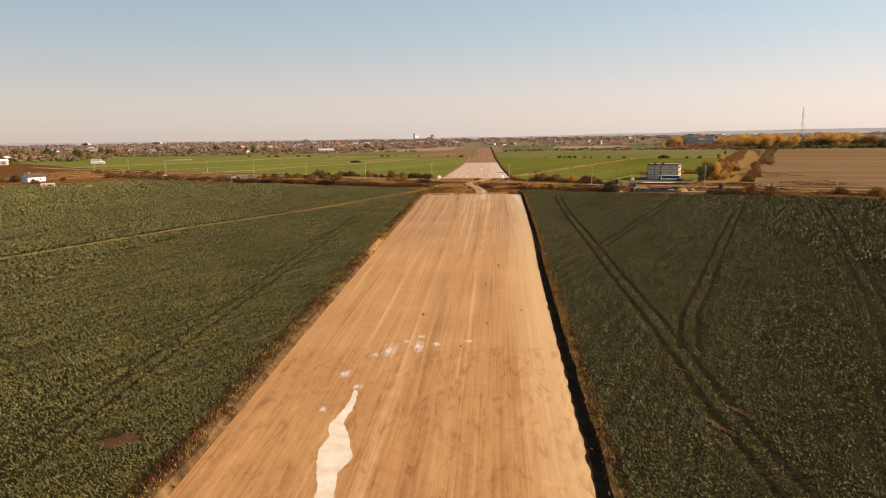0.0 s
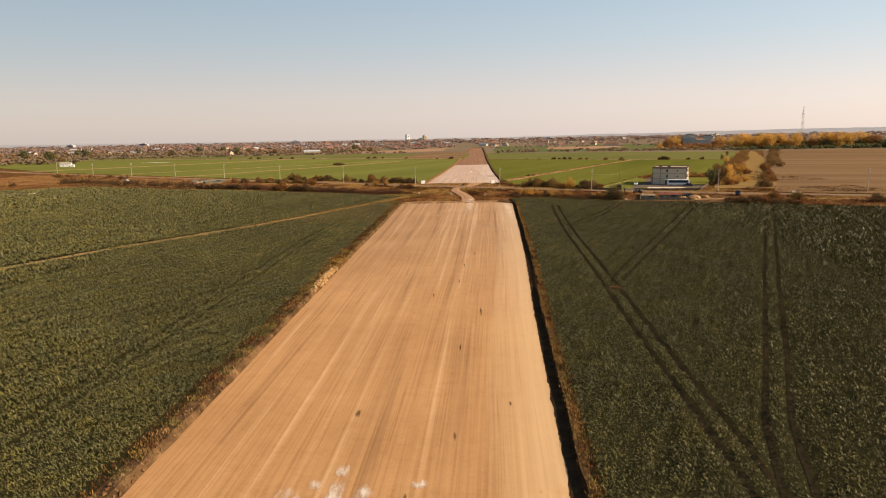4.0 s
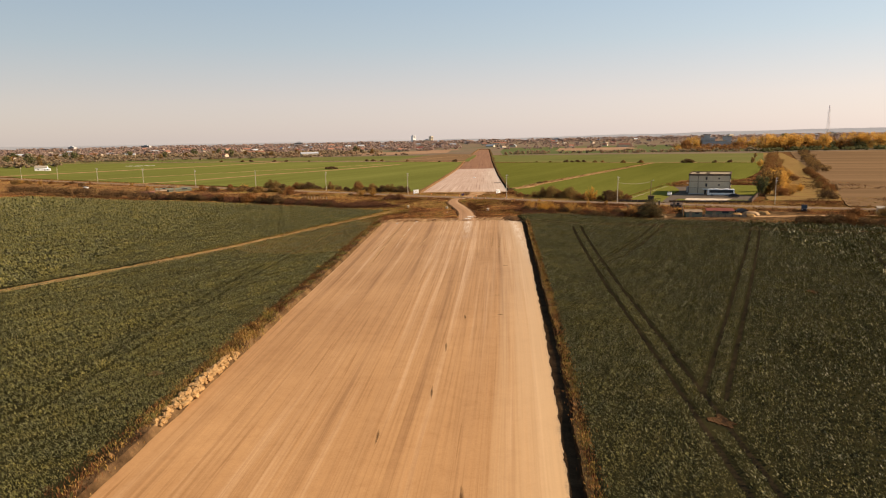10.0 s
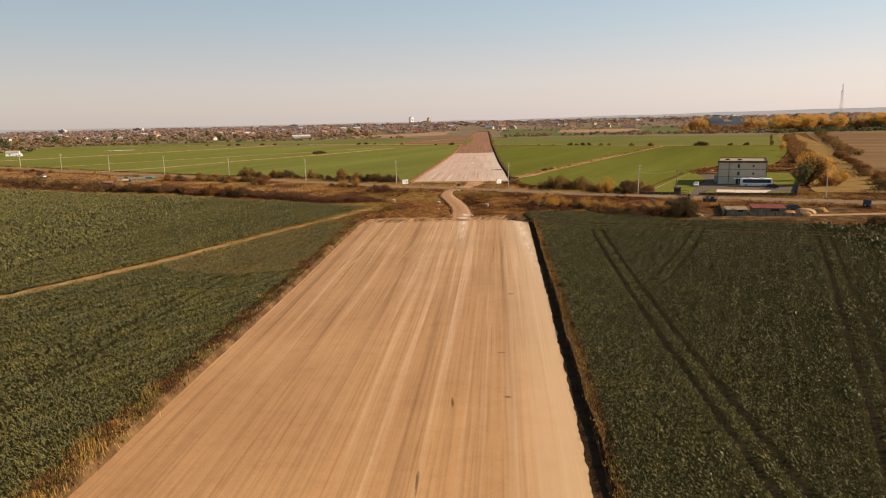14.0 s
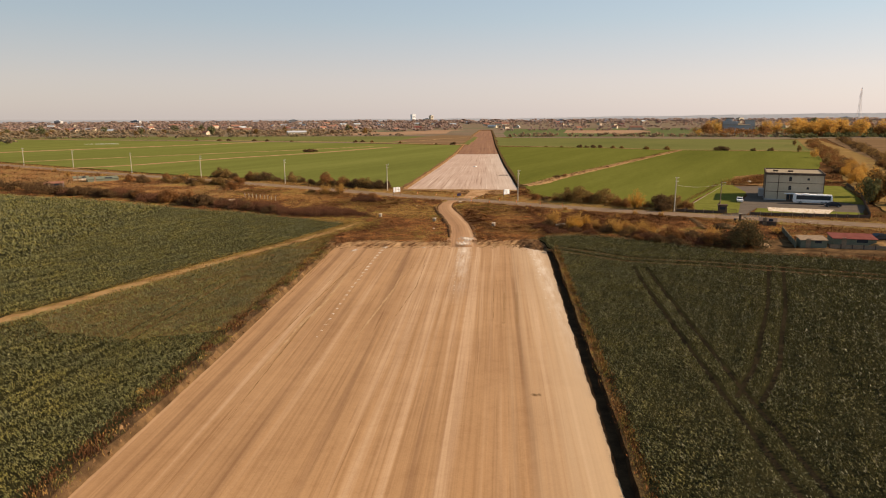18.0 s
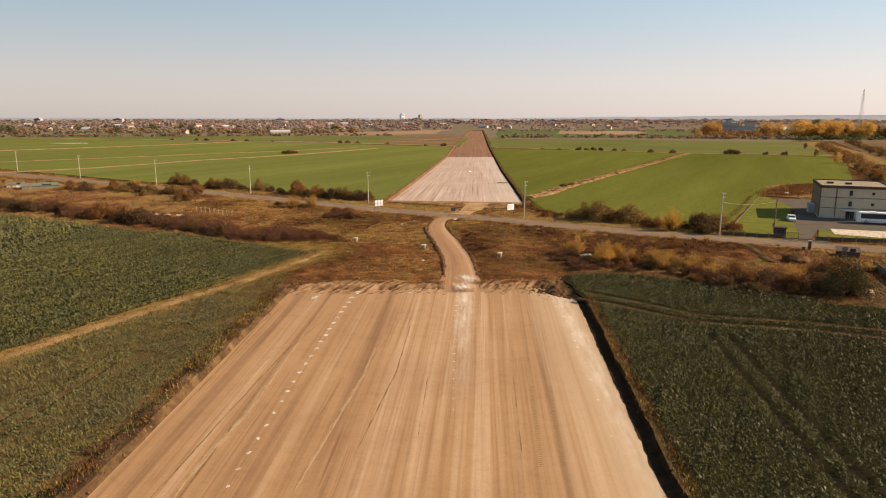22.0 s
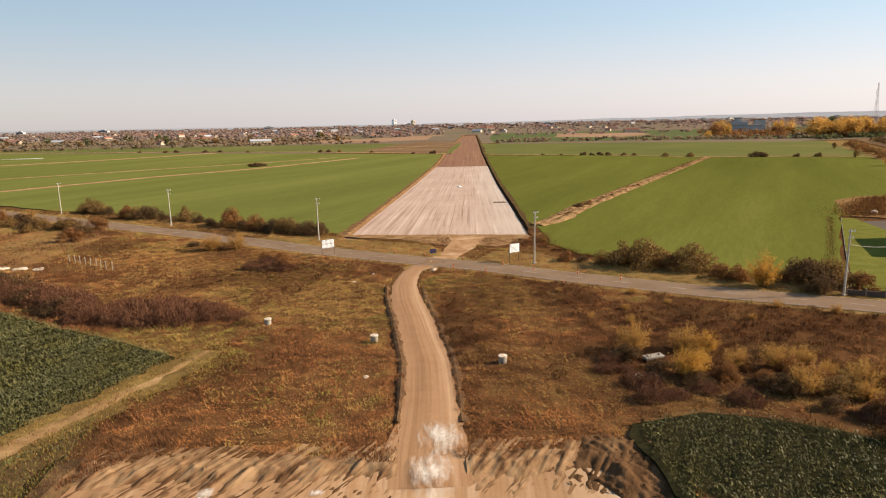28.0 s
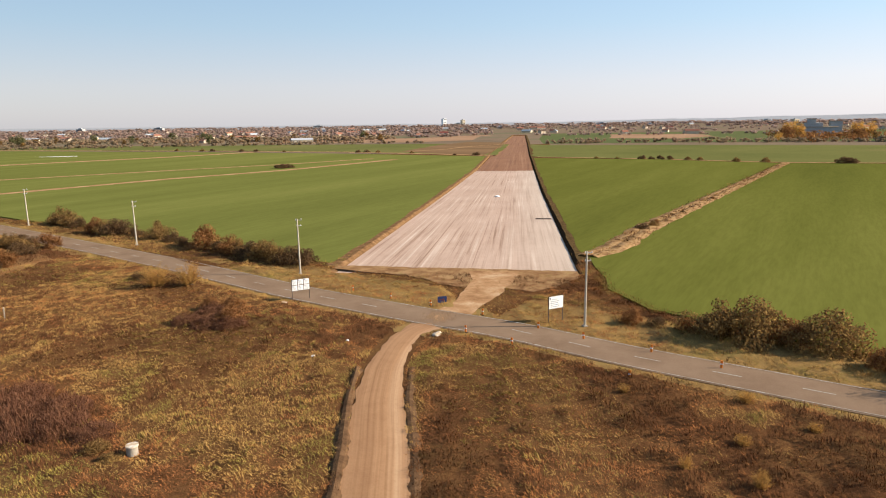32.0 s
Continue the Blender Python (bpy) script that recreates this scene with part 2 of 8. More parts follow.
def worn_stain(name, dark, pale, thin=-1.15):
    """A spill that thins out raggedly towards its rim and lets the ground show through."""
    m, t, b = _nodes(name)
    gen = t.nodes.new("ShaderNodeTexCoord")
    sb = t.nodes.new("ShaderNodeVectorMath")
    sb.operation = 'SUBTRACT'
    sb.inputs[1].default_value = (0.5, 0.5, 0.0)
    t.links.new(gen.outputs["Generated"], sb.inputs[0])
    fl = t.nodes.new("ShaderNodeVectorMath")
    fl.operation = 'MULTIPLY'
    fl.inputs[1].default_value = (1, 1, 0)
    t.links.new(sb.outputs[0], fl.inputs[0])
    ln = t.nodes.new("ShaderNodeVectorMath")
    ln.operation = 'LENGTH'
    t.links.new(fl.outputs[0], ln.inputs[0])
    v = _coord(t, "Object", (1.6, 0.35, 1))
    a = _noise(t, v, 1.3, 6, 0.62, 0.0)
    ml = t.nodes.new("ShaderNodeMath")
    ml.operation = 'MULTIPLY_ADD'
    ml.inputs[1].default_value = thin
    t.links.new(ln.outputs["Value"], ml.inputs[0])
    t.links.new(a, ml.inputs[2])
    fac = _ramp(t, ml.outputs[0], [(0.10, (0, 0, 0)), (0.5, (0.8, 0.8, 0.8))])
    c = _noise(t, _coord(t), 3.0, 4)
    t.links.new(_ramp(t, c, [(0.35, dark), (0.65, pale)]), b.inputs["Base Color"])
    b.inputs["Roughness"].default_value = 0.95
    b.inputs["Specular IOR Level"].default_value = 0.0
    tr = t.nodes.new("ShaderNodeBsdfTransparent")
    ms = t.nodes.new("ShaderNodeMixShader")
    t.links.new(fac, ms.inputs[0])
    t.links.new(tr.outputs[0], ms.inputs[1])
    t.links.new(b.outputs[0], ms.inputs[2])
    t.links.new(ms.outputs[0], t.nodes["Material Output"].inputs["Surface"])
    return m


M["limewash"] = worn_stain("lime_wash", (0.55, 0.44, 0.33), (0.72, 0.65, 0.56))
M["limespill"] = surf("lime_spill", [(0.3, (0.45, 0.35, 0.25)), (0.5, (0.55, 0.47, 0.37)), (0.7, (0.62, 0.56, 0.48))], 0.45, (0.85, 0.82, 0.78), 5.0, 0.9, 0.1, 0.01, grain=0.3)
M["damp"] = worn_stain("damp_clay", (0.10, 0.055, 0.026), (0.17, 0.095, 0.045))

# ---- helpers of this place ----
rnd = random.Random(7)
rng = np.random.default_rng(11)


def lerp(tab, y):
    """Value of a table of (y, x) pairs at y."""
    return float(np.interp(y, [a for a, _ in tab], [b for _, b in tab]))


def mesh_from(name, verts, faces, mats, index=None):
    me = bpy.data.meshes.new(name)
    me.from_pydata([tuple(v) for v in verts], [], faces)
    for m in (mats if isinstance(mats, (list, tuple)) else [mats]):
        me.materials.append(m)
    if index is not None:
        me.polygons.foreach_set("material_index", index)
    me.update()
    return me


def quads_mesh(name, v, material):
    """A mesh of loose quads from an array of (n, 4, 3)."""
    n = len(v)
    me = bpy.data.meshes.new(name)
    me.vertices.add(n * 4)
    me.vertices.foreach_set("co", np.ascontiguousarray(v, dtype=np.float32).ravel())
    me.loops.add(n * 4)
    me.loops.foreach_set("vertex_index", np.arange(n * 4, dtype=np.int32))
    me.polygons.add(n)
    me.polygons.foreach_set("loop_start", np.arange(0, n * 4, 4, dtype=np.int32))
    me.materials.append(material)
    me.update(calc_edges=True)
    return me


def part(name, data, material, parent, label="", at=None):
    """Links a bmesh (or a mesh) as one mesh object under a thing or under a part."""
    if isinstance(data, bmesh.types.BMesh):
        me = bpy.data.meshes.new(name)
        data.to_mesh(me)
        data.free()
        data = me
    if material and not data.materials:
        data.materials.append(material)
    ob = new(name, data)
    ob.parent = parent
    if at is not None:
        ob.matrix_basis = at
    if label:
        ob["label"] = label
    return ob


def thing(name, m, label, category, group="", kind=""):
    e = new(name)
    e.matrix_basis = m
    return tagged(e, label, category, group, kind)


def box(bm, x0, x1, y0, y1, z0, z1, bevel=0.0):
    r = bmesh.ops.create_cube(bm, size=1.0)
    for v in r["verts"]:
        v.co = Vector(((x0 + x1) / 2 + v.co.x * (x1 - x0), (y0 + y1) / 2 + v.co.y * (y1 - y0), (z0 + z1) / 2 + v.co.z * (z1 - z0)))
    if bevel:
        es = list({e for v in r["verts"] for e in v.link_edges})
        bmesh.ops.bevel(bm, geom=es, offset=bevel, segments=1, affect='EDGES')
    return bm


def boxes(*rows, bevel=0.0):
    bm = bmesh.new()
    for r in rows:
        box(bm, *r, bevel=bevel)
    return bm


def rod(bm, a, b, r0, r1=None, seg=8):
    """A tapered rod from a to b."""
    a, b = Vector(a), Vector(b)
    r1 = r0 if r1 is None else r1
    d = b - a
    res = bmesh.ops.create_cone(bm, cap_ends=True, segments=seg, radius1=r0, radius2=r1, depth=d.length)
    m = Matrix.Translation((a + b) / 2) @ d.to_track_quat('Z', 'Y').to_matrix().to_4x4()
    bmesh.ops.transform(bm, matrix=m, verts=res["verts"])
    return bm


def sheet(name, pts, z, material, label, category="field", step=0.0, jag=0.0):
    """A flat piece of the setting from an outline; its long edges can be broken up and made uneven."""
    out = []
    for i, p in enumerate(pts):
        q = pts[(i + 1) % len(pts)]
        n = max(1, int(math.dist(p, q) / step)) if step else 1
        for k in range(n):
            f = k / n
            x, y = p[0] + (q[0] - p[0]) * f, p[1] + (q[1] - p[1]) * f
            if jag:
                w = noise.noise_vector(Vector((x * 0.35, y * 0.35, 3.1)))
                w2 = noise.noise_vector(Vector((x * 1.9, y * 1.9, 8.1)))
                x, y = x + (w.x + 0.5 * w2.x) * jag, y + (w.y + 0.5 * w2.y) * jag
            out.append((x, y, z))
    bm = bmesh.new()
    f = bm.faces.new([bm.verts.new(p) for p in out])
    if f.normal.z < 0 or f.calc_area() and (f.normal_update() or f.normal.z < 0):
        bmesh.ops.reverse_faces(bm, faces=[f])
    bmesh.ops.triangulate(bm, faces=bm.faces[:])
    if z > 0.2:      # the raised sheet gets a sloping edge down to the ground
        low = [bm.verts.new((p[0], p[1], -0.02)) for p in out]
        bm.verts.ensure_lookup_table()
        for i in range(len(out)):
            j = (i + 1) % len(out)
            bm.faces.new((bm.verts[i], bm.verts[j], low[j], low[i]))
    me = bpy.data.meshes.new(name)
    bm.to_mesh(me)
    bm.free()
    me.materials.append(material)
    return tagged(new(name, me), label, category, kind="structure")


def ribbon(name, line, widths, z, material, label, category="track", jag=0.0, step=1.5, cross=1, crown=0.0, lane=0.0, rise=None):
    """A strip of ground along a line of (x, y), with its widths, uneven edges and a slight crown."""
    pts, ws = [], []
    if isinstance(widths, (int, float)):
        widths = [widths] * len(line)
    for i in range(len(line) - 1):
        a, b = Vector(line[i]), Vector(line[i + 1])
        n = max(1, int((b - a).length / step))
        for k in range(n):
            pts.append(a.lerp(b, k / n))
            ws.append(widths[i] + (widths[i + 1] - widths[i]) * k / n)
    pts.append(Vector(line[-1]))
    ws.append(widths[-1])
    for _ in range(6):
        pts = [pts[0]] + [(pts[i - 1] + pts[i] * 2 + pts[i + 1]) / 4 for i in range(1, len(pts) - 1)] + [pts[-1]]
    verts, faces, uvs = [], [], []
    s = 0.0
    for i, p in enumerate(pts):
        d = (pts[min(i + 1, len(pts) - 1)] - pts[max(i - 1, 0)]).normalized()
        nrm = Vector((-d.y, d.x))
        if i:
            s += (pts[i] - pts[i - 1]).length
        for j in range(cross + 1):
            f = j / cross
            off = (f - 0.5) * ws[i] + lane
            if jag and j in (0, cross):
                off += jag * (noise.noise(Vector((p.x * 0.5, p.y * 0.5, j * 9.0))) + 0.6 * noise.noise(Vector((p.x * 2.1, p.y * 2.1, j * 5.0))))
            q = p + nrm * off
            verts.append((q.x, q.y, z + (rise(p.y) if rise else 0.0) + crown * (1 - (2 * f - 1) ** 2)))
            uvs.append((off, s))
        if i:
            for j in range(cross):
                a = (i - 1) * (cross + 1) + j
                faces.append((a, a + cross + 1, a + cross + 2, a + 1))
    me = mesh_from(name, verts, faces, material)
    lay = me.uv_layers.new(name="along")
    for lp in me.loops:
        lay.data[lp.index].uv = uvs[lp.vertex_index]
    if me.polygons[0].normal.z < 0:
        me.flip_normals()
    return tagged(new(name, me), label, category, kind="structure")


# ---- the plan ----
NEAR_L = [(-60, -26.0), (47, -21.7), (85, -20.1), (139, -17.5), (193, -14.8), (241, -12.1), (306, -9.3), (313, -9.0)]
NEAR_R = [(-60, 3.5), (46, 11.5), (77, 14.3), (107, 17.0), (141, 20.2), (163, 22.6), (187, 25.0), (231, 29.0), (274, 32.7), (300, 35.0), (306, 35.4), (313, 35.9)]
FAR_L = [(412, -1.5), (416, -0.7), (540, 12.3), (648, 22.6), (672, 24.4), (817, 34), (1086, 54), (1400, 80)]
FAR_R = [(408, 41.0), (540, 46.5), (642, 52.0), (800, 61.0), (1014, 74.5), (1400, 98.0)]
FLOOR, FIELD, FLOOR2 = -0.32, 0.25, -0.3       # graded strip, crop soil, graded strip beyond the road
END = 310.0                                    # where the near strip stops


def edge(y, side):
    """Foot of the cut at y: near strip, then beyond the road."""
    if y <= 360:
        return lerp(NEAR_L if side < 0 else NEAR_R, y)
    return lerp(FAR_L if side < 0 else FAR_R, y)


def wob(y, k):
    return noise.noise(Vector((y * 0.16, k, 0.5))) + 0.6 * noise.noise(Vector((y * 0.63, k + 4.0, 0.5)))


def build_ground():
    ys = [-300, -120, -60] + list(np.arange(-20, 305, 1.25)) + [306, 308, 309.5, 310.7, 311.4, 312.5, 315.9, 316.4] + list(np.arange(319, 404, 6.0)) + [406, 409, 411, 412.5, 414, 416]
    ys += list(np.arange(419, 700, 3.0)) + list(np.arange(700, 1400, 25.0)) + [1420, 1700, 2300, 3200, 4700]
    verts, faces, mi = [], [], []
    for y in ys:
        l, r = edge(y, -1), edge(y, 1)
        cut = y < 311.0 or y > 412.0
        near = y < 360
        out_z = 0.0
        field = FIELD if (y < 316 or y > 418) else 0.0
        low = (FLOOR if near else FLOOR2) if cut and y <= 1400 else 0.0
        top = field
        bl = l - (0.5 if near else 0.8) + 0.35 * wob(y, 1.0)
        br = r + (0.95 if near else 0.8) + (0.22 if near else 0.25) * wob(y, 7.0)
        if near and 150 < y < 190:
            br += 0.55 * math.sin((y - 150) / 40 * math.pi)
        r0 = br - 0.22 if near else r + 0.2 * wob(y, 12.0)
        l0 = l + 0.15 * wob(y, 16.0)
        if not cut or y > 1400:
            low, top = 0.0, (0.0 if y > 1400 else top)
        xs = [-4700, -1800, -600, -150, -60, bl - 2.5, bl, l0, (l * 2 + r) / 3, (l + 2 * r) / 3, r0, br, br + 2.5, br + 40, br + 150, 600, 1800, 4700]
        zs = [out_z] * 5 + [top, top + 0.06, low, low, low, low, top + (0.03 if top > 0 else 0.0), top] + [out_z] * 5
        for x, z in zip(xs, zs):
            verts.append((x, y, z))
    n = 18
    for i in range(len(ys) - 1):
        for j in range(n - 1):
            a = i * n + j
            faces.append((a, a + 1, a + n + 1, a + n))
            # slot 2: cut face whose shade is put into its dark colour
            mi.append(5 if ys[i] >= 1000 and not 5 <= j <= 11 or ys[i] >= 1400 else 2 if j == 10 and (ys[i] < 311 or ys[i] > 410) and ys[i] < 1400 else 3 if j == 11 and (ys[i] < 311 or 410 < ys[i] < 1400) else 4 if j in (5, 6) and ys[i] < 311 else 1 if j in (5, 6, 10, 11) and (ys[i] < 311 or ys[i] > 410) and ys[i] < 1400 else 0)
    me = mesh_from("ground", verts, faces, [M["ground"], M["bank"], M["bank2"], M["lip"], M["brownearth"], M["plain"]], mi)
    tagged(new("ground", me), "dry autumn grassland reaching to the horizon, cut by a graded strip", "ground", kind="structure")


build_ground()

# graded strips: their streaks follow the strip, so they carry a map of metres across and along
def graded(name, y0, y1, inset, z, material, label, rows=120, cols=8):
    verts, faces, uvs = [], [], []
    for i in range(rows + 1):
        y = y0 + (y1 - y0) * i / rows
        l, r = edge(y, -1) + inset, edge(y, 1) - inset
        for j in range(cols + 1):
            f = j / cols
            x = l + (r - l) * f
            verts.append((x, y, z))
            uvs.append((f * 40.0, y))
        if i:
            for j in range(cols):
                a = (i - 1) * (cols + 1) + j
                faces.append((a, a + 1, a + cols + 2, a + cols + 1))
    me = mesh_from(name, verts, faces, material)
    lay = me.uv_layers.new(name="along")
    for lp in me.loops:
        lay.data[lp.index].uv = uvs[lp.vertex_index]
    return tagged(new(name, me), label, "earthworks", kind="structure")


def _math(t, op, a, b=0.0, c=0.0):
    n = t.nodes.new("ShaderNodeMath")
    n.operation = op
    n.use_clamp = op == 'MULTIPLY'
    for i, v in enumerate((a, b, c)):
        if isinstance(v, (int, float)):
            n.inputs[i].default_value = v
        else:
            t.links.new(v, n.inputs[i])
    return n.outputs[0]


def lime_band(t, col, x0, y0, slope, half, ya, yb, amount):
    """A trodden-in lime stain along a line x = x0 + slope (y - y0), strongest at yb and gone at ya."""
    v = _coord(t)
    sep = t.nodes.new("ShaderNodeSeparateXYZ")
    t.links.new(v, sep.inputs[0])
    mid = _math(t, 'MULTIPLY_ADD', sep.outputs["Y"], slope, x0 - slope * y0)
    off = _math(t, 'ABSOLUTE', _math(t, 'SUBTRACT', sep.outputs["X"], mid))
    off = _math(t, 'MULTIPLY_ADD', _noise(t, v, 0.5, 4, 0.7), 1.6, _math(t, 'SUBTRACT', off, 0.8))
    f = _math(t, 'MULTIPLY', _math(t, 'SUBTRACT', half, off), 0.7 / half)
    g = _math(t, 'MULTIPLY', _math(t, 'SUBTRACT', sep.outputs["Y"], ya), 1.0 / (yb - ya))
    n = _ramp(t, _noise(t, _coord(t, "UV", (1.0, 0.10, 1)), 1.6, 5, 0.7), [(0.36, (0.1, 0.1, 0.1)), (0.62, (1, 1, 1))])
    return _mix(t, 'MIX', _math(t, 'MULTIPLY', _math(t, 'MULTIPLY', _math(t, 'MULTIPLY', f, g), n), amount), col, (0.62, 0.53, 0.43))


def strip_material(name, base, pale, dark, edge_pale, white, close=1.0, bands=()):
    m, t, b = _nodes(name)
    uv = _coord(t, "UV", (1, 1, 1))
    s1 = _coord(t, "UV", (1.0, 0.012, 1))
    s2 = _coord(t, "UV", (3.2, 0.03, 1))
    a = _noise(t, s1, 0.47 * close, 4, 0.55, 0.3)
    c = _noise(t, s2, 1.0, 3, 0.55, 0.2)
    lines = _noise(t, _coord(t, "UV", (1.5, 0.02, 1)), 1.3, 2, 0.5, 0.1)
    col = _ramp(t, a, [(0.31, dark), (0.44, base), (0.55, base), (0.67, pale)])
    col = _mix(t, 'MULTIPLY', 0.55, col, _ramp(t, c, [(0.35, (0.74, 0.68, 0.63)), (0.5, (1, 1, 1)), (0.68, (1.14, 1.13, 1.12))]))
    col = _mix(t, 'MULTIPLY', 0.6, col, _ramp(t, lines, [(0.29, (0.66, 0.58, 0.52)), (0.335, (1, 1, 1)), (0.66, (1, 1, 1)), (0.72, (1.12, 1.11, 1.1))]))
    v = _coord(t)
    p = _noise(t, v, 0.045, 5, 0.6)
    col = _mix(t, 'MULTIPLY', 0.7, col, _ramp(t, p, [(0.3, (0.82, 0.76, 0.72)), (0.7, (1.08, 1.07, 1.06))]))
    mot = _noise(t, v, 0.55, 5, 0.7, 0.6)
    col = _mix(t, 'MULTIPLY', 0.5, col, _ramp(t, mot, [(0.3, (0.84, 0.79, 0.75)), (0.5, (1, 1, 1)), (0.7, (1.07, 1.06, 1.05))]))
    f = _noise(t, v, 5.0, 5, 0.7)
    col = _mix(t, 'MULTIPLY', 0.35, col, _ramp(t, f, [(0.3, (0.7, 0.66, 0.62)), (0.6, (1, 1, 1))]))
    # paler band where machines have scraped the right-hand side
    sep = t.nodes.new("ShaderNodeSeparateXYZ")
    t.links.new(uv, sep.inputs[0])
    wobble = _noise(t, s1, 0.9, 3)
    add = t.nodes.new("ShaderNodeMath")
    add.operation = 'MULTIPLY_ADD'
    add.inputs[1].default_value = 8.0
    t.links.new(wobble, add.inputs[0])
    t.links.new(sep.outputs["X"], add.inputs[2])
    mr = t.nodes.new("ShaderNodeMapRange")
    mr.inputs["From Min"].default_value, mr.inputs["From Max"].default_value = edge_pale
    t.links.new(add.outputs[0], mr.inputs["Value"])
    fac = t.nodes.new("ShaderNodeMath")
    fac.operation = 'MULTIPLY'
    t.links.new(mr.outputs[0], fac.inputs[0])
    fac.inputs[1].default_value = 0.6
    col = _mix(t, 'MIX', fac.outputs[0], col, white)
    if bands:       # the clay is yellower towards the start of the strip and greyer towards its end
        ys = _math(t, 'MULTIPLY_ADD', sep.outputs["Y"], 1 / 120.0, -1.0)
        ys = _math(t, 'MULTIPLY_ADD', _noise(t, s1, 0.4, 3), 0.6, _math(t, 'ADD', ys, -0.3))
        col = _mix(t, 'MULTIPLY', 1.0, col, _ramp(t, ys, [(0.1, (1.14, 1.09, 0.98)), (0.9, (0.98, 0.985, 1.0))]))
    if bands:       # the first stretch is older, rutted and blotched
        wv = _math(t, 'MULTIPLY_ADD', _noise(t, v, 0.3, 3), 10.0, sep.outputs["Y"])
        old = _math(t, 'MULTIPLY', _math(t, 'SUBTRACT', 89.5, wv), 0.7)
        blot = _ramp(t, _noise(t, _coord(t, "UV", (1.0, 0.3, 1)), 0.75, 6, 0.68, 0.8), [(0.30, (0.66, 0.55, 0.44)), (0.47, (0.95, 0.91, 0.86)), (0.60, (1.0, 0.98, 0.95)), (0.74, (1.16, 1.15, 1.15))])
        col = _mix(t, 'MULTIPLY', _math(t, 'MULTIPLY', old, 1.0), col, blot)
    for band in bands:
        col = lime_band(t, col, *band)
    t.links.new(col, b.inputs["Base Color"])
    b.inputs["Roughness"].default_value = 0.95
    b.inputs["Specular IOR Level"].default_value = 0.15
    _bump(t, b, f, 0.35, 0.04)
    return m


M["strip"] = strip_material("graded_clay", (0.338, 0.196, 0.095), (0.430, 0.277, 0.158), (0.238, 0.131, 0.063), (36.0, 42.0), (0.47, 0.335, 0.205), 1.0,
                            ((16.6, 278, 0.06, 1.9, 262, 300, 1.0), (31.4, 281, 0.05, 1.7, 225, 285, 0.9)))
M["strip2"] = strip_material("graded_clay_pale", (0.42, 0.305, 0.235), (0.50, 0.395, 0.318), (0.27, 0.175, 0.122), (30.0, 46.0), (0.46, 0.385, 0.31), 2.6)
M["strip3"] = strip_material("graded_topsoil", (0.215, 0.105, 0.053), (0.265, 0.142, 0.076), (0.155, 0.074, 0.038), (60.0, 80.0), (0.2, 0.13, 0.08))
graded("graded_strip", -60, END + 0.6, -0.05, FLOOR + 0.02, M["strip"], "wide graded strip of streaked tan clay between crop fields")
graded("graded_strip_beyond", 412.6, 647, 0.0, FLOOR2 + 0.02, M["strip2"], "pale graded clay strip with dark wheel streaks beyond the road")
graded("topsoil_strip", 646, 1400, 0.3, FLOOR2 + 0.012, M["strip3"], "dark stripped topsoil running on to the horizon")

# marks of the grader blade along the strip: dark scratches and a low pale windrow
for k, ln in enumerate((((-8.6, 236), (-6.6, 254.5), (-6.0, 261.3), (-4.0, 280.3), (-0.4, 298)), ((-5.9, 225), (-5.4, 240.2), (-4.8, 255), (-3.8, 284.7)), ((-10.6, 262), (-10.0, 275.7), (-9.8, 290), (-8.0, 303)), ((-6.3, 270), (-5.1, 282)), ((2.2, 256.8), (3.9, 272.5)), ((6.9, 255), (9.4, 273.7), (10.3, 289.4)), ((12.1, 259), (12.8, 272)), ((6.3, 276.8), (9.1, 294)), ((21.9, 272), (20.7, 256)))):
    ribbon("grader_scratch", ln, [0.02] + [0.12] * (len(ln) - 2) + [0.03], FLOOR + 0.03 + 0.001 * k, M["scratch"], "thin dark scratch left by a grader blade", "grader mark", 0.07, 0.5)
ribbon("windrow", [(-6.4, 236), (-5.2, 254.6), (-4.0, 263.3), (-3.5, 275.5), (-2.6, 295.5)], [0.05, 0.5, 0.55, 0.45, 0.05], FLOOR + 0.024, M["windrow"], "low pale windrow of loose clay along the strip", "earthworks", 0.22, 0.6, 2, 0.012)
ribbon("windrow", [(2.6, 246), (3.8, 255.9), (5.9, 272.4), (6.6, 284)], [0.03, 0.3, 0.25, 0.03], FLOOR + 0.024, M["windrow"], "low pale windrow of loose clay along the strip", "earthworks", 0.16, 0.6, 2, 0.008)
# tyre prints: two rows of short tread marks
verts, faces = [], []
for (xa, ya), (xb, yb) in (((23.4, 269.3), (21.9, 253.5)), ((25.3, 269.3), (23.7, 253.5))):
    for k in range(52):
        f = k / 51
        x, y = xa + (xb - xa) * f + 0.05 * math.sin(k * 2.3), ya + (yb - ya) * f
        n0 = len(verts)
        verts += [(x - 0.2, y - 0.05, FLOOR + 0.03), (x + 0.2, y - 0.03, FLOOR + 0.03), (x + 0.19, y + 0.07, FLOOR + 0.03), (x - 0.21, y + 0.05, FLOOR + 0.03)]
        faces.append((n0, n0 + 1, n0 + 2, n0 + 3))
tagged(new("tyre_prints", mesh_from("tyre_prints", verts, faces, M["print"])), "two rows of faint tyre prints in the clay", "tyre prints", kind="stuff")

# shadow of the right-hand cut, painted as a dark topsoil strip along its foot
ribbon("cut_foot_shade", [(edge(y, 1) + 0.34, y) for y in np.arange(-40, 305, 6.0)], 1.2, FLOOR + 0.035, M["bank2"], "shadow of the cut painted as dark topsoil along its foot", "earthworks", 0.2, 0.5)
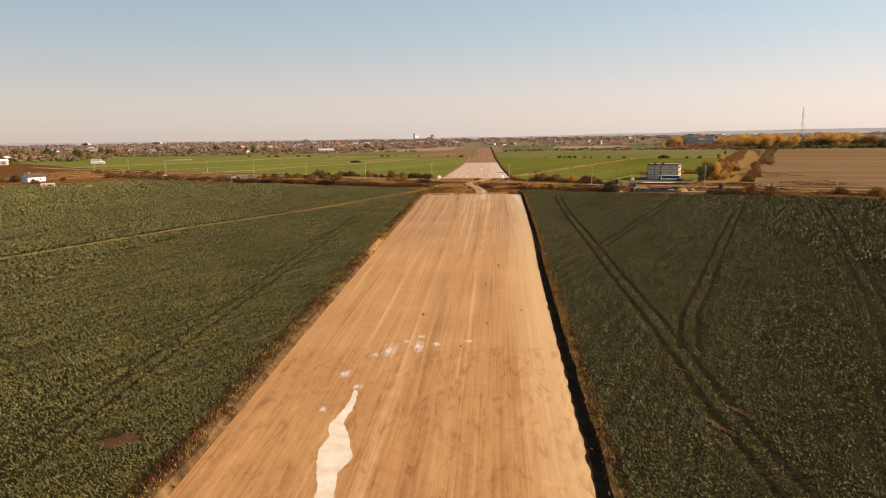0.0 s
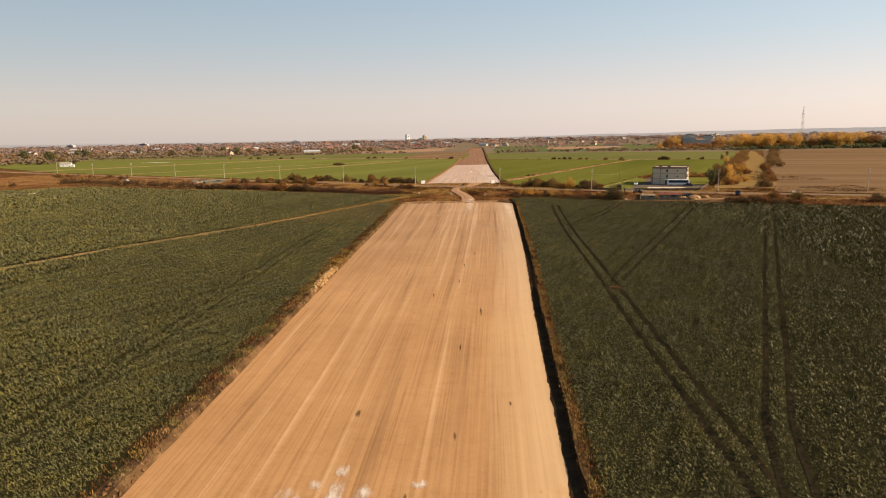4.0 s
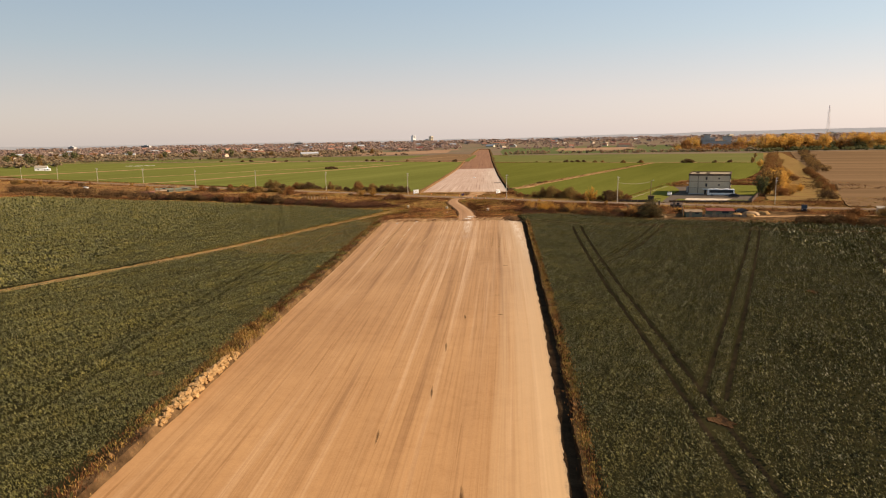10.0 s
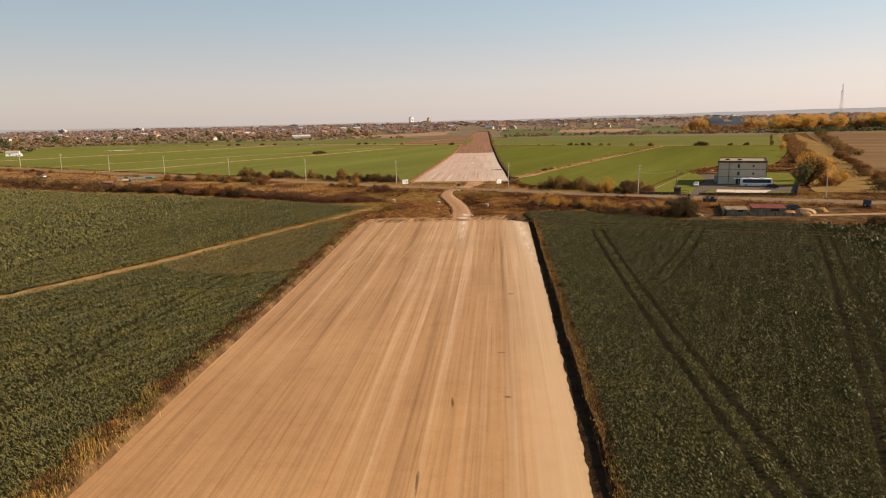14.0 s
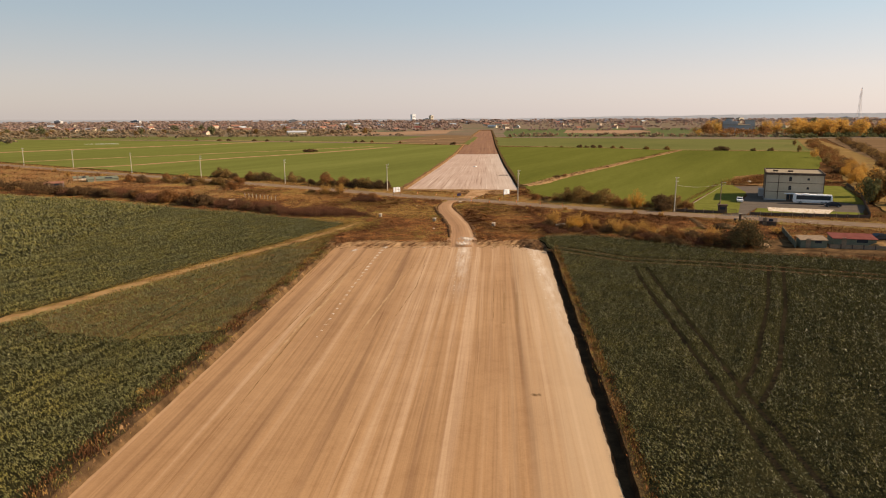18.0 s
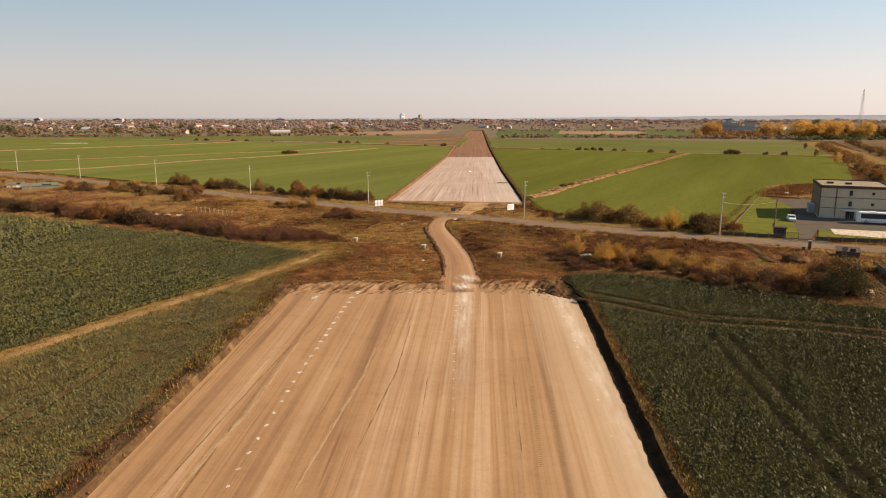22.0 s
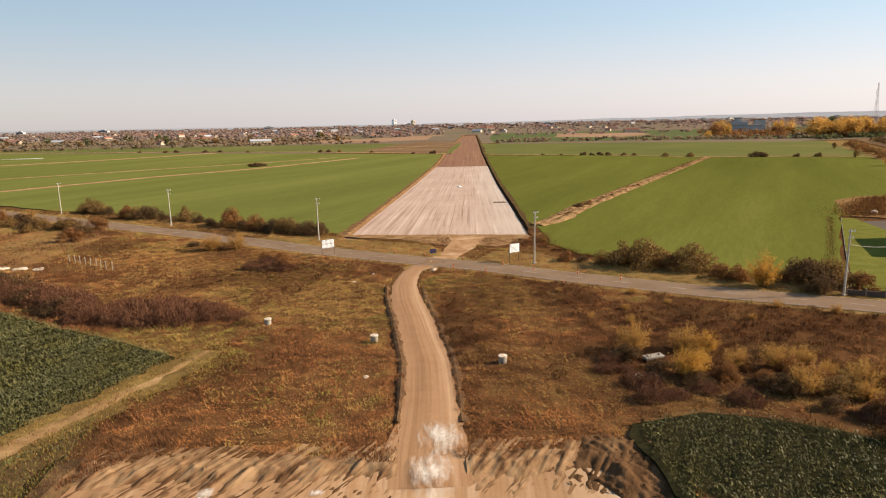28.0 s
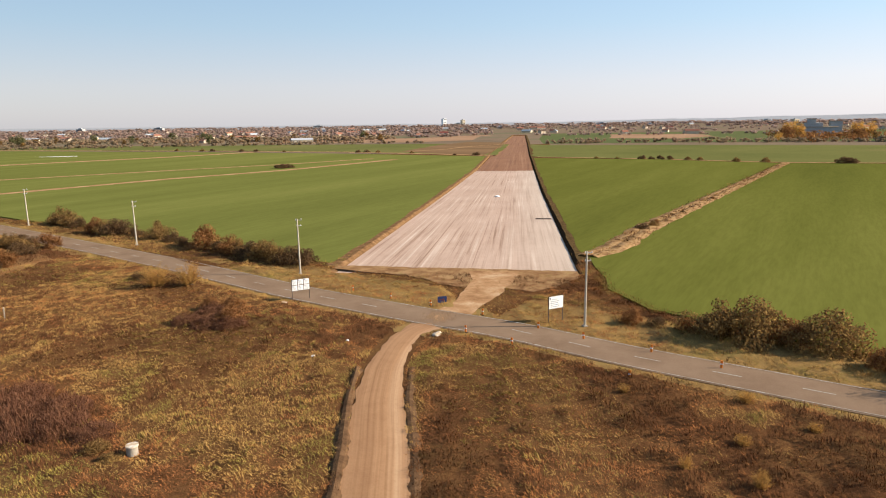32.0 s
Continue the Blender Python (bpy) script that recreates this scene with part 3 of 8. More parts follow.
# crop fields on both sides of the near strip
def side_line(side, off, y0, y1, step=4.0):
    return [(edge(y, side) + side * off, y) for y in np.arange(y0, y1 + 0.1, step)]


TRACK = [(-150, 69), (-98.8, 160), (-77.5, 203), (-54.5, 239), (-48.6, 249), (-42.1, 260.5), (-35.4, 275.5), (-27.3, 293), (-18.6, 309.5), (-14.2, 320), (-10.2, 329), (-8, 337)]
RIGHT_FAR = [(34.6, 312.6), (35.6, 314.6), (42.3, 316.7), (49.3, 314.5), (61.5, 306), (71, 297), (87.6, 291), (118, 277), (200, 236), (330, 170)]
LEFT_FAR = [(-11.0, 335), (-15.4, 338.2), (-25, 344), (-36.6, 351.3), (-46, 357.3), (-55, 360), (-95, 383), (-128, 396), (-200, 432), (-262, 402), (-420, 330)]
right_field = side_line(1, 1.6, -60, 298) + [(35.3, 304), (35.4, 308)] + RIGHT_FAR + [(330, -60)]
left_field = [(-420, -60)] + [(edge(y, -1) - 1.8, y) for y in np.arange(-60, 305, 4.0)] + [(-11.5, 312), (-12.5, 322)] + LEFT_FAR
sheet("crop_field_east", right_field, FIELD + 0.03, M["soil"], "soil of a broad-leaved crop field beside the strip, darkened for leaf shade", "field", 2.0, 0.5)
sheet("crop_field_west", left_field, FIELD + 0.03, M["soil"], "soil of a crop field crossed by a clay track, darkened for leaf shade", "field", 2.0, 0.5)
sheet("field_corner", [(-44, 258), (-33, 278), (-23.5, 298), (-13.5, 317.5), (-11.8, 318), (-12.4, 304), (edge(290, -1) - 2.4, 290), (edge(270, -1) - 2.4, 270), (edge(250, -1) - 2.4, 250), (-24, 246), (-36, 249)], FIELD + 0.042, M["cornerearth"], "thin brown soil in the weedy corner of the field", "field", 2.0, 1.0)
ribbon("track_verge", TRACK[2:], [3.0, 3.2, 3.4, 3.8, 4.4, 5.0, 5.6, 5.8, 5.4, 3.6], FIELD + 0.05, M["trackverge"], "golden brown dry grass beside the farm track", "verge", 1.1, 0.8)
ribbon("field_track", TRACK, [2.3, 2.3, 2.3, 2.3, 2.3, 2.3, 2.3, 2.4, 2.2, 1.6, 0.9, 0.3], FIELD + 0.06, M["track"], "worn clay farm track crossing the crop field", "track", 0.75, 0.8, 2, 0.03)

# the tarmac road with its verges
ROAD = [(-420, 690), (-300, 598), (-180, 515), (-98.5, 462.5), (-34.5, 420.5), (-3.4, 398), (18.2, 385), (28, 380), (40, 371), (50, 364.8), (61, 358), (80, 348.2), (95, 341), (125, 326), (165, 307), (260, 258), (420, 175)]
ribbon("road_verge", ROAD, 12.0, 0.03, M["verge"], "dry yellow grass verge along the road", "verge", 2.6, 1.0)
ribbon("road", ROAD, 6.9, 0.10, M["asphalt"], "worn grey two-lane asphalt road", "road", 0.08, 2.0, 4, 0.05)
for k, off in enumerate((-3.1, 3.1)):
    ribbon("road_edge_line", ROAD, 0.11, 0.155, M["paint"], "worn white painted edge line", "road marking", 0.0, 2.0, 1, 0.0, off)

# clay access path from the strip to the road, and the apron on the other side
APATH = [(17.8, 306.5), (17.7, 311), (18.0, 316.5), (18.1, 322.5), (17.9, 332), (16.9, 340.5), (16.0, 349), (14.7, 358), (14.1, 366.5), (14.5, 373.5), (15.5, 378.9), (18.0, 382.5)]
AW = [9.5, 7.2, 5.8, 5.3, 4.9, 5.0, 5.2, 4.7, 4.0, 3.5, 3.2, 5.0]
M["clayway"] = strip_material("clay_wheelings", (0.315, 0.178, 0.090), (0.42, 0.27, 0.155), (0.22, 0.115, 0.055), (60.0, 80.0), (0.4, 0.3, 0.2))
ribbon("access_path", APATH, AW, 0.07, M["clayway"], "rutted clay access path from the strip to the road", "path", 0.3, 0.7, 4, 0.05, rise=lambda y: float(np.interp(y, [307.0, 312.5], [FLOOR - 0.075, 0.0])))
CROSSING = [(18.4, 388.2), (22.9, 385.2), (24.6, 390.5), (26.8, 396), (29.6, 405), (31.2, 412.6), (22.2, 412.9), (23.2, 407), (21.8, 399.5), (20.4, 393)]
sheet("clay_apron", CROSSING, 0.095, M["clay"], "wheel-worn pinkish clay ramp between road and strip", "ground", 0.8, 0.5)
M["frontsoil"] = surf("dry_front_soil", [(0.32, (0.15, 0.078, 0.036)), (0.48, (0.23, 0.128, 0.06)), (0.62, (0.31, 0.19, 0.092)), (0.74, (0.24, 0.16, 0.062))], 0.4, None, 3.0, 0.95, 0.6, 0.08)
sheet("bare_soil", [(-1.5, 418), (-2.0, 415.4), (5, 412.4), (11.6, 410.4), (17, 404.8), (21.5, 401.5), (28.4, 401), (32.6, 398.4), (37.6, 403), (41, 408.6), (41, 412.5)], 0.085, M["frontsoil"], "scraped reddish tan soil along the front of the strip", "ground", 1.2, 0.8)
# clay carried over the tarmac by wheels
M["claydust"] = worn_stain("clay_dust", (0.26, 0.15, 0.08), (0.36, 0.225, 0.125))

# green fields beyond the road
GREEN_W = [(-3.2, 419)] + [(edge(y, -1) - 2.2, y) for y in range(440, 781, 20)] + [(-96, 850), (-246, 915), (-520, 1010), (-560, 860), (-330, 632), (-190, 536), (-104, 478), (-60, 458), (-30, 434)]
GREEN_E = [(44.6, 414)] + [(edge(y, 1) + 2.2, y) for y in range(430, 751, 20)] + [(130, 722), (188, 676), (240, 660), (296, 640), (262, 604), (222, 540), (180, 468), (150, 440), (124, 430), (86, 366.5), (75, 367), (67, 370), (60, 376), (52, 384), (47, 389), (44, 400)]
sheet("green_field_west", GREEN_W, FIELD + 0.03, M["green"], "bright green winter cereal field beyond the road", "field", 6.0, 1.0)
sheet("green_field_east", GREEN_E, FIELD + 0.03, M["green_e"], "bright green winter cereal field split by a dry ditch", "field", 6.0, 1.0)
sheet("ploughed_field", [(150, 322), (196, 300), (420, 190), (900, 500), (760, 860), (600, 893), (419, 888), (300, 640), (210, 446)], FIELD + 0.02, M["plough"], "wide bare brown ploughed field", "field", 8.0, 1.5)
DITCH = [(44.5, 424), (52, 434), (62, 455), (95, 511), (140, 588), (184.6, 664), (192, 676)]


def build_ditch():
    """A dry ditch: two uneven banks with a hollow between."""
    verts, faces, n = [], [], 12
    prev, s = None, 0.0
    line = []
    for (ax, ay), (bx, by) in zip(DITCH, DITCH[1:]):
        k = max(1, int(math.dist((ax, ay), (bx, by)) / 1.6))
        line += [(ax + (bx - ax) * q / k, ay + (by - ay) * q / k) for q in range(k)]
    d = Vector((0.507, 0.862))
    for i, (x, y) in enumerate(line):
        wd = float(np.interp(y, [424, 434, 455, 511, 588, 664, 676], [5.0, 6.6, 6.4, 5.4, 4.8, 4.4, 3.6]))
        for j in range(n + 1):
            f = j / n - 0.5
            off = f * wd * (1 + 0.3 * noise.noise(Vector((y * 0.22, f * 2, 1.0))))
            bump = 0.3 * noise.noise(Vector((x * 0.5, y * 0.5, 2.0))) + 0.35 * noise.noise(Vector((x * 1.5, y * 1.5, 5.0)))
            z = 0.08 + 0.32 * math.sin(math.pi * (f + 0.5)) * (0.35 + abs(math.sin(2 * math.pi * f))) + bump * math.cos(math.pi * f)
            verts.append((x + d.y * off, y - d.x * off, FIELD + (0.0 if j in (0, n) else max(0.02, z))))
        if i:
            for j in range(n):
                a = (i - 1) * (n + 1) + j
                faces.append((a, a + 1, a + n + 2, a + n + 1))
    me = mesh_from("dry_ditch", verts, faces, M["ditch"])
    if me.polygons[0].normal.z < 0:
        me.flip_normals()
    tagged(new("dry_ditch", me), "dry straw-coloured ditch with uneven banks between green fields", "ditch", kind="structure")


M["ditch"] = surf("dry_ditch_bank", [(0.34, (0.10, 0.055, 0.026)), (0.45, (0.21, 0.12, 0.056)), (0.55, (0.33, 0.205, 0.10)), (0.68, (0.23, 0.15, 0.062))], 0.6, None, 2.5, 0.95, 0.7, 0.12)
build_ditch()
ribbon("field_margin", [(-190, 522), (-162, 549), (-124, 612), (-83, 660), (-32, 752)], 6.0, FIELD + 0.07, M["drytrack"], "straw-coloured grass margin between green fields", "field margin", 1.0, 3.0)
ribbon("field_margin", [(-250, 580), (-211, 616), (-150, 670), (-98, 713), (-50, 765)], 4.6, FIELD + 0.07, M["drytrack"], "pale bare furrow between green fields", "field margin", 1.1, 2.0)
ribbon("field_margin", [(-380, 650), (-299, 737), (-222, 823), (-177, 895)], 11.0, FIELD + 0.07, M["drytrack"], "straw-coloured grass margin between green fields", "field margin", 2.4, 3.0)
ribbon("field_margin", [(-520, 1022), (-247, 937), (-96, 875), (34, 790)], 7.0, FIELD + 0.08, M["drytrack"], "dry boundary margin across the green fields", "field margin", 1.5, 4.0)
ribbon("field_margin", [(64, 762), (131, 726), (190, 679), (240, 664), (300, 640)], 3.5, FIELD + 0.08, M["drytrack"], "dry boundary margin across the green fields", "field margin", 0.8, 4.0)
M["green2"] = surf("thin_wheat", [(0.3, (0.10, 0.107, 0.034)), (0.55, (0.13, 0.128, 0.042)), (0.72, (0.17, 0.138, 0.058))], 0.008, None, 0.6, 0.9, 0.3, 0.1)
M["stubble"] = surf("stubble_field", [(0.3, (0.24, 0.14, 0.085)), (0.7, (0.33, 0.21, 0.13))], 0.01, None, 0.3, 0.95, 0.2, 0.1)
sheet("far_field_west", [(36, 795), (56, 1010), (-20, 1050), (-300, 1090), (-480, 1130), (-600, 1060), (-510, 1026), (-246, 943), (-96, 880)], FIELD + 0.02, M["green2"], "thin green and brown field in the distance", "field", 20.0, 3.0)
sheet("far_field_east", [(63, 766), (131, 731), (192, 683), (300, 645), (392, 862), (222, 930), (90, 975), (76, 1000)], FIELD + 0.02, M["green2"], "thin green field in the distance", "field", 20.0, 3.0)
sheet("bare_field", [(26, 782), (44, 930), (54, 1058), (11, 1100), (-18, 1010), (-42, 872)], FIELD + 0.035, M["plough"], "brown bare field beside the stripped topsoil", "field", 15.0, 2.0)
ribbon("field_margin", [(-36, 868), (-5, 905), (14, 960), (52, 1010)], 3.0, FIELD + 0.08, M["drytrack"], "pale worn path across the bare field", "field margin", 0.8, 6.0)
sheet("stubble_field", [(-300, 1150), (-60, 1115), (20, 1180), (60, 1340), (30, 1450), (-60, 1310), (-200, 1260)], 0.16, M["stubble"], "pinkish stubble field in the distance", "field", 20.0, 3.0)
M["green3"] = surf("far_winter_wheat", [(0.3, (0.082, 0.098, 0.040)), (0.55, (0.10, 0.112, 0.046)), (0.72, (0.13, 0.122, 0.06))], 0.006, None, 0.5, 0.9, 0.3, 0.1)
sheet("far_green_field", [(82, 1012), (240, 1000), (430, 960), (1000, 1080), (1250, 1420), (620, 1480), (138, 1480)], 0.16, M["green3"], "wide green field far off", "field", 20.0, 3.0)
sheet("stubble_field", [(190, 1170), (262, 1120), (330, 1200), (350, 1330), (230, 1370)], 0.22, M["stubble"], "pinkish stubble strip in the far green field", "field", 20.0, 3.0)
M["pasture"] = surf("dry_pasture", [(0.3, (0.15, 0.078, 0.034)), (0.5, (0.22, 0.122, 0.05)), (0.7, (0.27, 0.17, 0.072))], 0.08, (0.5, 0.46, 0.44), 2.5, 0.95, 0.8, 0.15, grain=0.5)
sheet("rough_pasture", [(-52, 376), (-96, 400), (-130, 416), (-205, 454), (-330, 490), (-330, 600), (-185, 506), (-102, 452), (-58, 424)], 0.03, M["pasture"], "dry tan rough pasture between hedge and road", "ground", 4.0, 2.0)

# ---- materials of the things ----
M["concrete"] = surf("weathered_concrete", [(0.3, (0.27, 0.23, 0.18)), (0.7, (0.38, 0.335, 0.27))], 1.5, None, 12.0, 0.9, 0.3, 0.01)
M["pole"] = surf("pole_concrete", [(0.3, (0.43, 0.375, 0.295)), (0.7, (0.53, 0.47, 0.38))], 1.0, None, 8.0, 0.9, 0.2, 0.01)
M["cream"] = surf("cream_render", [(0.3, (0.46, 0.38, 0.27)), (0.7, (0.54, 0.455, 0.335))], 0.4, None, 3.0, 0.85, 0.1, 0.01, grain=0.15)
M["brown"] = surf("dark_brown_trim", [(0.3, (0.085, 0.06, 0.045)), (0.7, (0.12, 0.085, 0.065))], 0.8, None, 6.0, 0.6, 0.1, 0.01)
M["roof"] = surf("pale_roof_felt", [(0.3, (0.26, 0.205, 0.14)), (0.7, (0.33, 0.27, 0.19))], 0.4, None, 3.0, 0.9, 0.2, 0.02)
M["white"] = surf("white_paint", [(0.3, (0.72, 0.71, 0.69)), (0.7, (0.8, 0.79, 0.77))], 1.0, None, 5.0, 0.4, 0.0, 0.01, grain=0.1)
M["black"] = surf("black_rubber", [(0.3, (0.02, 0.02, 0.02)), (0.7, (0.035, 0.035, 0.035))], 2.0, None, 9.0, 0.8, 0.1, 0.01)
M["metal"] = surf("galvanised_steel", [(0.3, (0.4, 0.4, 0.41)), (0.7, (0.52, 0.52, 0.53))], 3.0, None, 20.0, 0.45, 0.0, 0.01, metal=0.8, grain=0.15)
M["rust"] = surf("dark_steel_post", [(0.3, (0.09, 0.07, 0.06)), (0.7, (0.14, 0.1, 0.08))], 3.0, None, 12.0, 0.7, 0.1, 0.01)
M["orange"] = surf("orange_plastic", [(0.3, (0.75, 0.2, 0.03)), (0.7, (0.85, 0.26, 0.05))], 3.0, None, 10.0, 0.5, 0.0, 0.01, grain=0.1)
M["blue"] = surf("blue_sheet", [(0.3, (0.04, 0.05, 0.12)), (0.7, (0.06, 0.08, 0.18))], 3.0, None, 10.0, 0.5, 0.0, 0.01)
M["grey"] = surf("grey_print", [(0.3, (0.3, 0.33, 0.36)), (0.7, (0.38, 0.41, 0.44))], 3.0, None, 10.0, 0.6, 0.0, 0.01)
M["tile"] = surf("red_roof_tile", [(0.3, (0.23, 0.105, 0.072)), (0.7, (0.30, 0.145, 0.10))], 0.6, None, 4.0, 0.8, 0.4, 0.03)
M["greywall"] = surf("grey_render", [(0.3, (0.36, 0.355, 0.35)), (0.7, (0.44, 0.43, 0.42))], 0.3, None, 3.0, 0.9, 0.2, 0.02)
M["greenpaint"] = surf("faded_green_sheet", [(0.3, (0.13, 0.14, 0.10)), (0.7, (0.18, 0.185, 0.135))], 0.8, None, 6.0, 0.6, 0.1, 0.01)
M["redroof"] = surf("maroon_sheet_roof", [(0.3, (0.15, 0.05, 0.042)), (0.7, (0.20, 0.072, 0.058))], 0.6, None, 6.0, 0.5, 0.1, 0.01)
M["carblack"] = surf("dark_car_paint", [(0.3, (0.03, 0.03, 0.035)), (0.7, (0.045, 0.045, 0.05))], 1.0, None, 5.0, 0.3, 0.0, 0.01)
M["paving"] = surf("pale_paving", [(0.3, (0.10, 0.08, 0.062)), (0.7, (0.135, 0.108, 0.084))], 0.3, None, 5.0, 0.9, 0.2, 0.02)
M["fencewood"] = surf("weathered_timber", [(0.3, (0.2, 0.14, 0.09)), (0.7, (0.3, 0.22, 0.15))], 1.5, None, 9.0, 0.9, 0.2, 0.01)
_m, _t2, _b2 = _nodes("window_glass")
_b2.inputs["Base Color"].default_value = (0.03, 0.04, 0.05, 1)
_b2.inputs["Roughness"].default_value = 0.2
_b2.inputs["Specular IOR Level"].default_value = 0.25
M["glass"] = _m


def bar_set(w, h, n, seed):
    """Plain bars where a board carries writing that cannot be read."""
    r = random.Random(seed)
    bm = bmesh.new()
    for i in range(n):
        z = h * (0.85 - 0.7 * i / max(1, n - 1))
        box(bm, -w * 0.4, -w * 0.4 + w * r.uniform(0.4, 0.8), -0.012, -0.004, z, z + h * 0.07)
    return bm


# ---- office building and its yard ----
OB = pose(116, 380.4, 0, 0, 0, -24)
BW, BD, BH = 16.3, 19.0, 8.4
office = thing("office_building", OB, "three-storey cream office building with dark brown bands and flat roof", "building")
part("wall", boxes((0, BW, 0, BD, 0, BH)), M["cream"], office, "cream rendered wall")
# added brown sheet that darkens the cream end wall as its shaded side
part("end_wall_shade", boxes((-0.03, -0.004, 0.12, BD - 0.12, 0.46, BH - 0.36)), M["fencewood"], office, "brown-grey sheet painting the shade of the end wall")
part("plinth", boxes((-0.06, BW + 0.06, -0.06, BD + 0.06, 0, 0.45)), M["greywall"], office)
for z in (2.75, 5.55):
    part("band", boxes((-0.07, BW + 0.07, -0.07, BD + 0.07, z, z + 0.14)), M["brown"], office, "dark brown storey band")
for x, y in ((0, 0), (BW, 0), (0, BD), (BW, BD), (3.7, 0)):
    part("corner_trim", boxes((x - 0.1, x + 0.1, y - 0.08, y + 0.1, 0.45, BH)), M["brown"], office, "dark brown corner trim")
part("parapet", boxes((-0.25, BW + 0.25, -0.25, 0.15, BH - 0.35, BH + 0.35), (-0.25, BW + 0.25, BD - 0.15, BD + 0.25, BH - 0.35, BH + 0.35),
                      (-0.25, 0.15, 0.15, BD - 0.15, BH - 0.35, BH + 0.35), (BW - 0.15, BW + 0.25, 0.15, BD - 0.15, BH - 0.35, BH + 0.35)), M["brown"], office, "dark brown roof parapet")
part("roof", boxes((0.15, BW - 0.15, 0.15, BD - 0.15, BH, BH + 0.08)), M["roof"], office, "pale flat felt roof")
for x, y in ((2.2, 9.0), (6.5, 8.2)):
    part("roof_hatch", boxes((x, x + 1.5, y - 1.0, y + 0.4, BH + 0.08, BH + 0.55), bevel=0.04), M["brown"], office, "dark roof hatch")


def window_at(parent, x, z, w, h, y=0.0, side=0):
    """A window in the front (side 0) or the end wall (side 1): frame, pane and sill."""
    turn = pose(x, y - 0.02, z) if side == 0 else pose(BW + 0.02, x, z, 0, 0, 90)
    fr = part("window", boxes((-w / 2 - 0.08, w / 2 + 0.08, -0.06, 0.02, -0.08, 0), (-w / 2 - 0.08, w / 2 + 0.08, -0.06, 0.02, h, h + 0.08),
                              (-w / 2 - 0.08, -w / 2, -0.06, 0.02, 0, h), (w / 2, w / 2 + 0.08, -0.06, 0.02, 0, h), (-0.03, 0.03, -0.05, 0.02, 0, h)), M["brown"], parent, at=turn)
    part("pane", boxes((-w / 2, w / 2, -0.035, -0.01, 0, h)), M["glass"], fr)
    part("sill", boxes((-w / 2 - 0.12, w / 2 + 0.12, -0.16, -0.06, -0.14, -0.08)), M["concrete"], fr)


for z in (3.5, 6.3):
    window_at(office, 7.0, z, 0.62, 1.15)
    window_at(office, 12.0, z + 0.35, 0.5, 0.5)
for z in (0.9, 3.5, 6.3):
    for k in range(4):
        window_at(office, 2.6 + k * 3.8, z, 1.5, 1.3, side=1)
part("entrance_canopy", boxes((5.6, 9.4, -1.5, -0.02, 2.25, 2.42), bevel=0.03), M["white"], office, "pale entrance canopy")
for x in (6.7, 7.7):
    dr = part("door", boxes((x - 0.45, x + 0.45, -0.07, -0.01, 0.1, 2.2)), M["brown"], office)
    part("pane", boxes((x - 0.33, x + 0.33, -0.085, -0.072, 0.5, 2.05)), M["glass"], dr)
part("side_wing", boxes((-1.6, -0.02, 9.0, 14.0, 0, 2.4)), M["greywall"], office, "low grey side wing")

# yard surfaces
sheet("lawn", [(82.6, 358.6), (91.2, 351.0), (94.9, 350.4), (104.2, 370.5), (108.2, 379), (119, 400), (124.6, 424.5), (122, 426)], 0.12, M["lawn"], "mown bright green lawn in front of the office", "lawn", 3.0, 0.1)
sheet("lawn", [(98.6, 349.6), (124.6, 342.0), (129, 350), (104.8, 360.5)], 0.12, M["lawn"], "mown lawn strip behind the low front wall", "lawn", 3.0, 0.1)
sheet("lawn", [(134.6, 374), (139.5, 365.2), (151, 390), (163, 418), (142, 428), (140, 394)], 0.12, M["lawn"], "mown lawn beside the office", "lawn", 3.0, 0.1)
sheet("yard_paving", [(91.6, 350.6), (96.4, 348.6), (104.8, 361), (129, 350.2), (139.3, 365), (134.4, 374), (139.8, 396), (134, 420), (122, 420), (116, 392), (103.4, 370)], 0.10, M["paving"], "grey paved drive and car park of the office", "pavement", 3.0, 0.1)
sheet("pale_slab", [(105.2, 354.6), (117.6, 347.0), (124.4, 355.8), (108.4, 362.0)], 0.16, M["lime"], "pale concrete slab by the car park", "pavement", 0, 0)

sheet("rough_corner", [(126, 427), (127.5, 434), (131, 441), (141, 459), (154, 467.5), (168, 466), (160, 445), (141, 423.5), (133, 421.5)], 0.3, M["pasture"], "brown weedy corner between field and yard", "ground", 2.0, 1.2)


def wall_run(name, pts, h, th, material, label, post=None, step=2.6, post_h=0.3):
    """A low wall or fence along a line, one thing, with its panels and posts as parts."""
    e = thing(name, pose(pts[0][0], pts[0][1], 0), label, "wall" if "wall" in name else "fence")
    o = Vector(pts[0])
    for a, b in zip(pts, pts[1:]):
        a, b = Vector(a), Vector(b)
        L, ang = (b - a).length, math.degrees(math.atan2(b.y - a.y, b.x - a.x))
        n = max(1, round(L / step))
        for k in range(n):
            q = a.lerp(b, k / n) - o
            at = pose(q.x, q.y, 0, 0, 0, ang)
            part("panel", boxes((0.1, L / n - 0.1, -th / 2, th / 2, 0, h)), material, e, at=at)
            part("post", boxes((-0.12, 0.12, -th / 2 - 0.04, th / 2 + 0.04, 0, h + post_h), bevel=0.02), post or material, e, at=at)
    return e


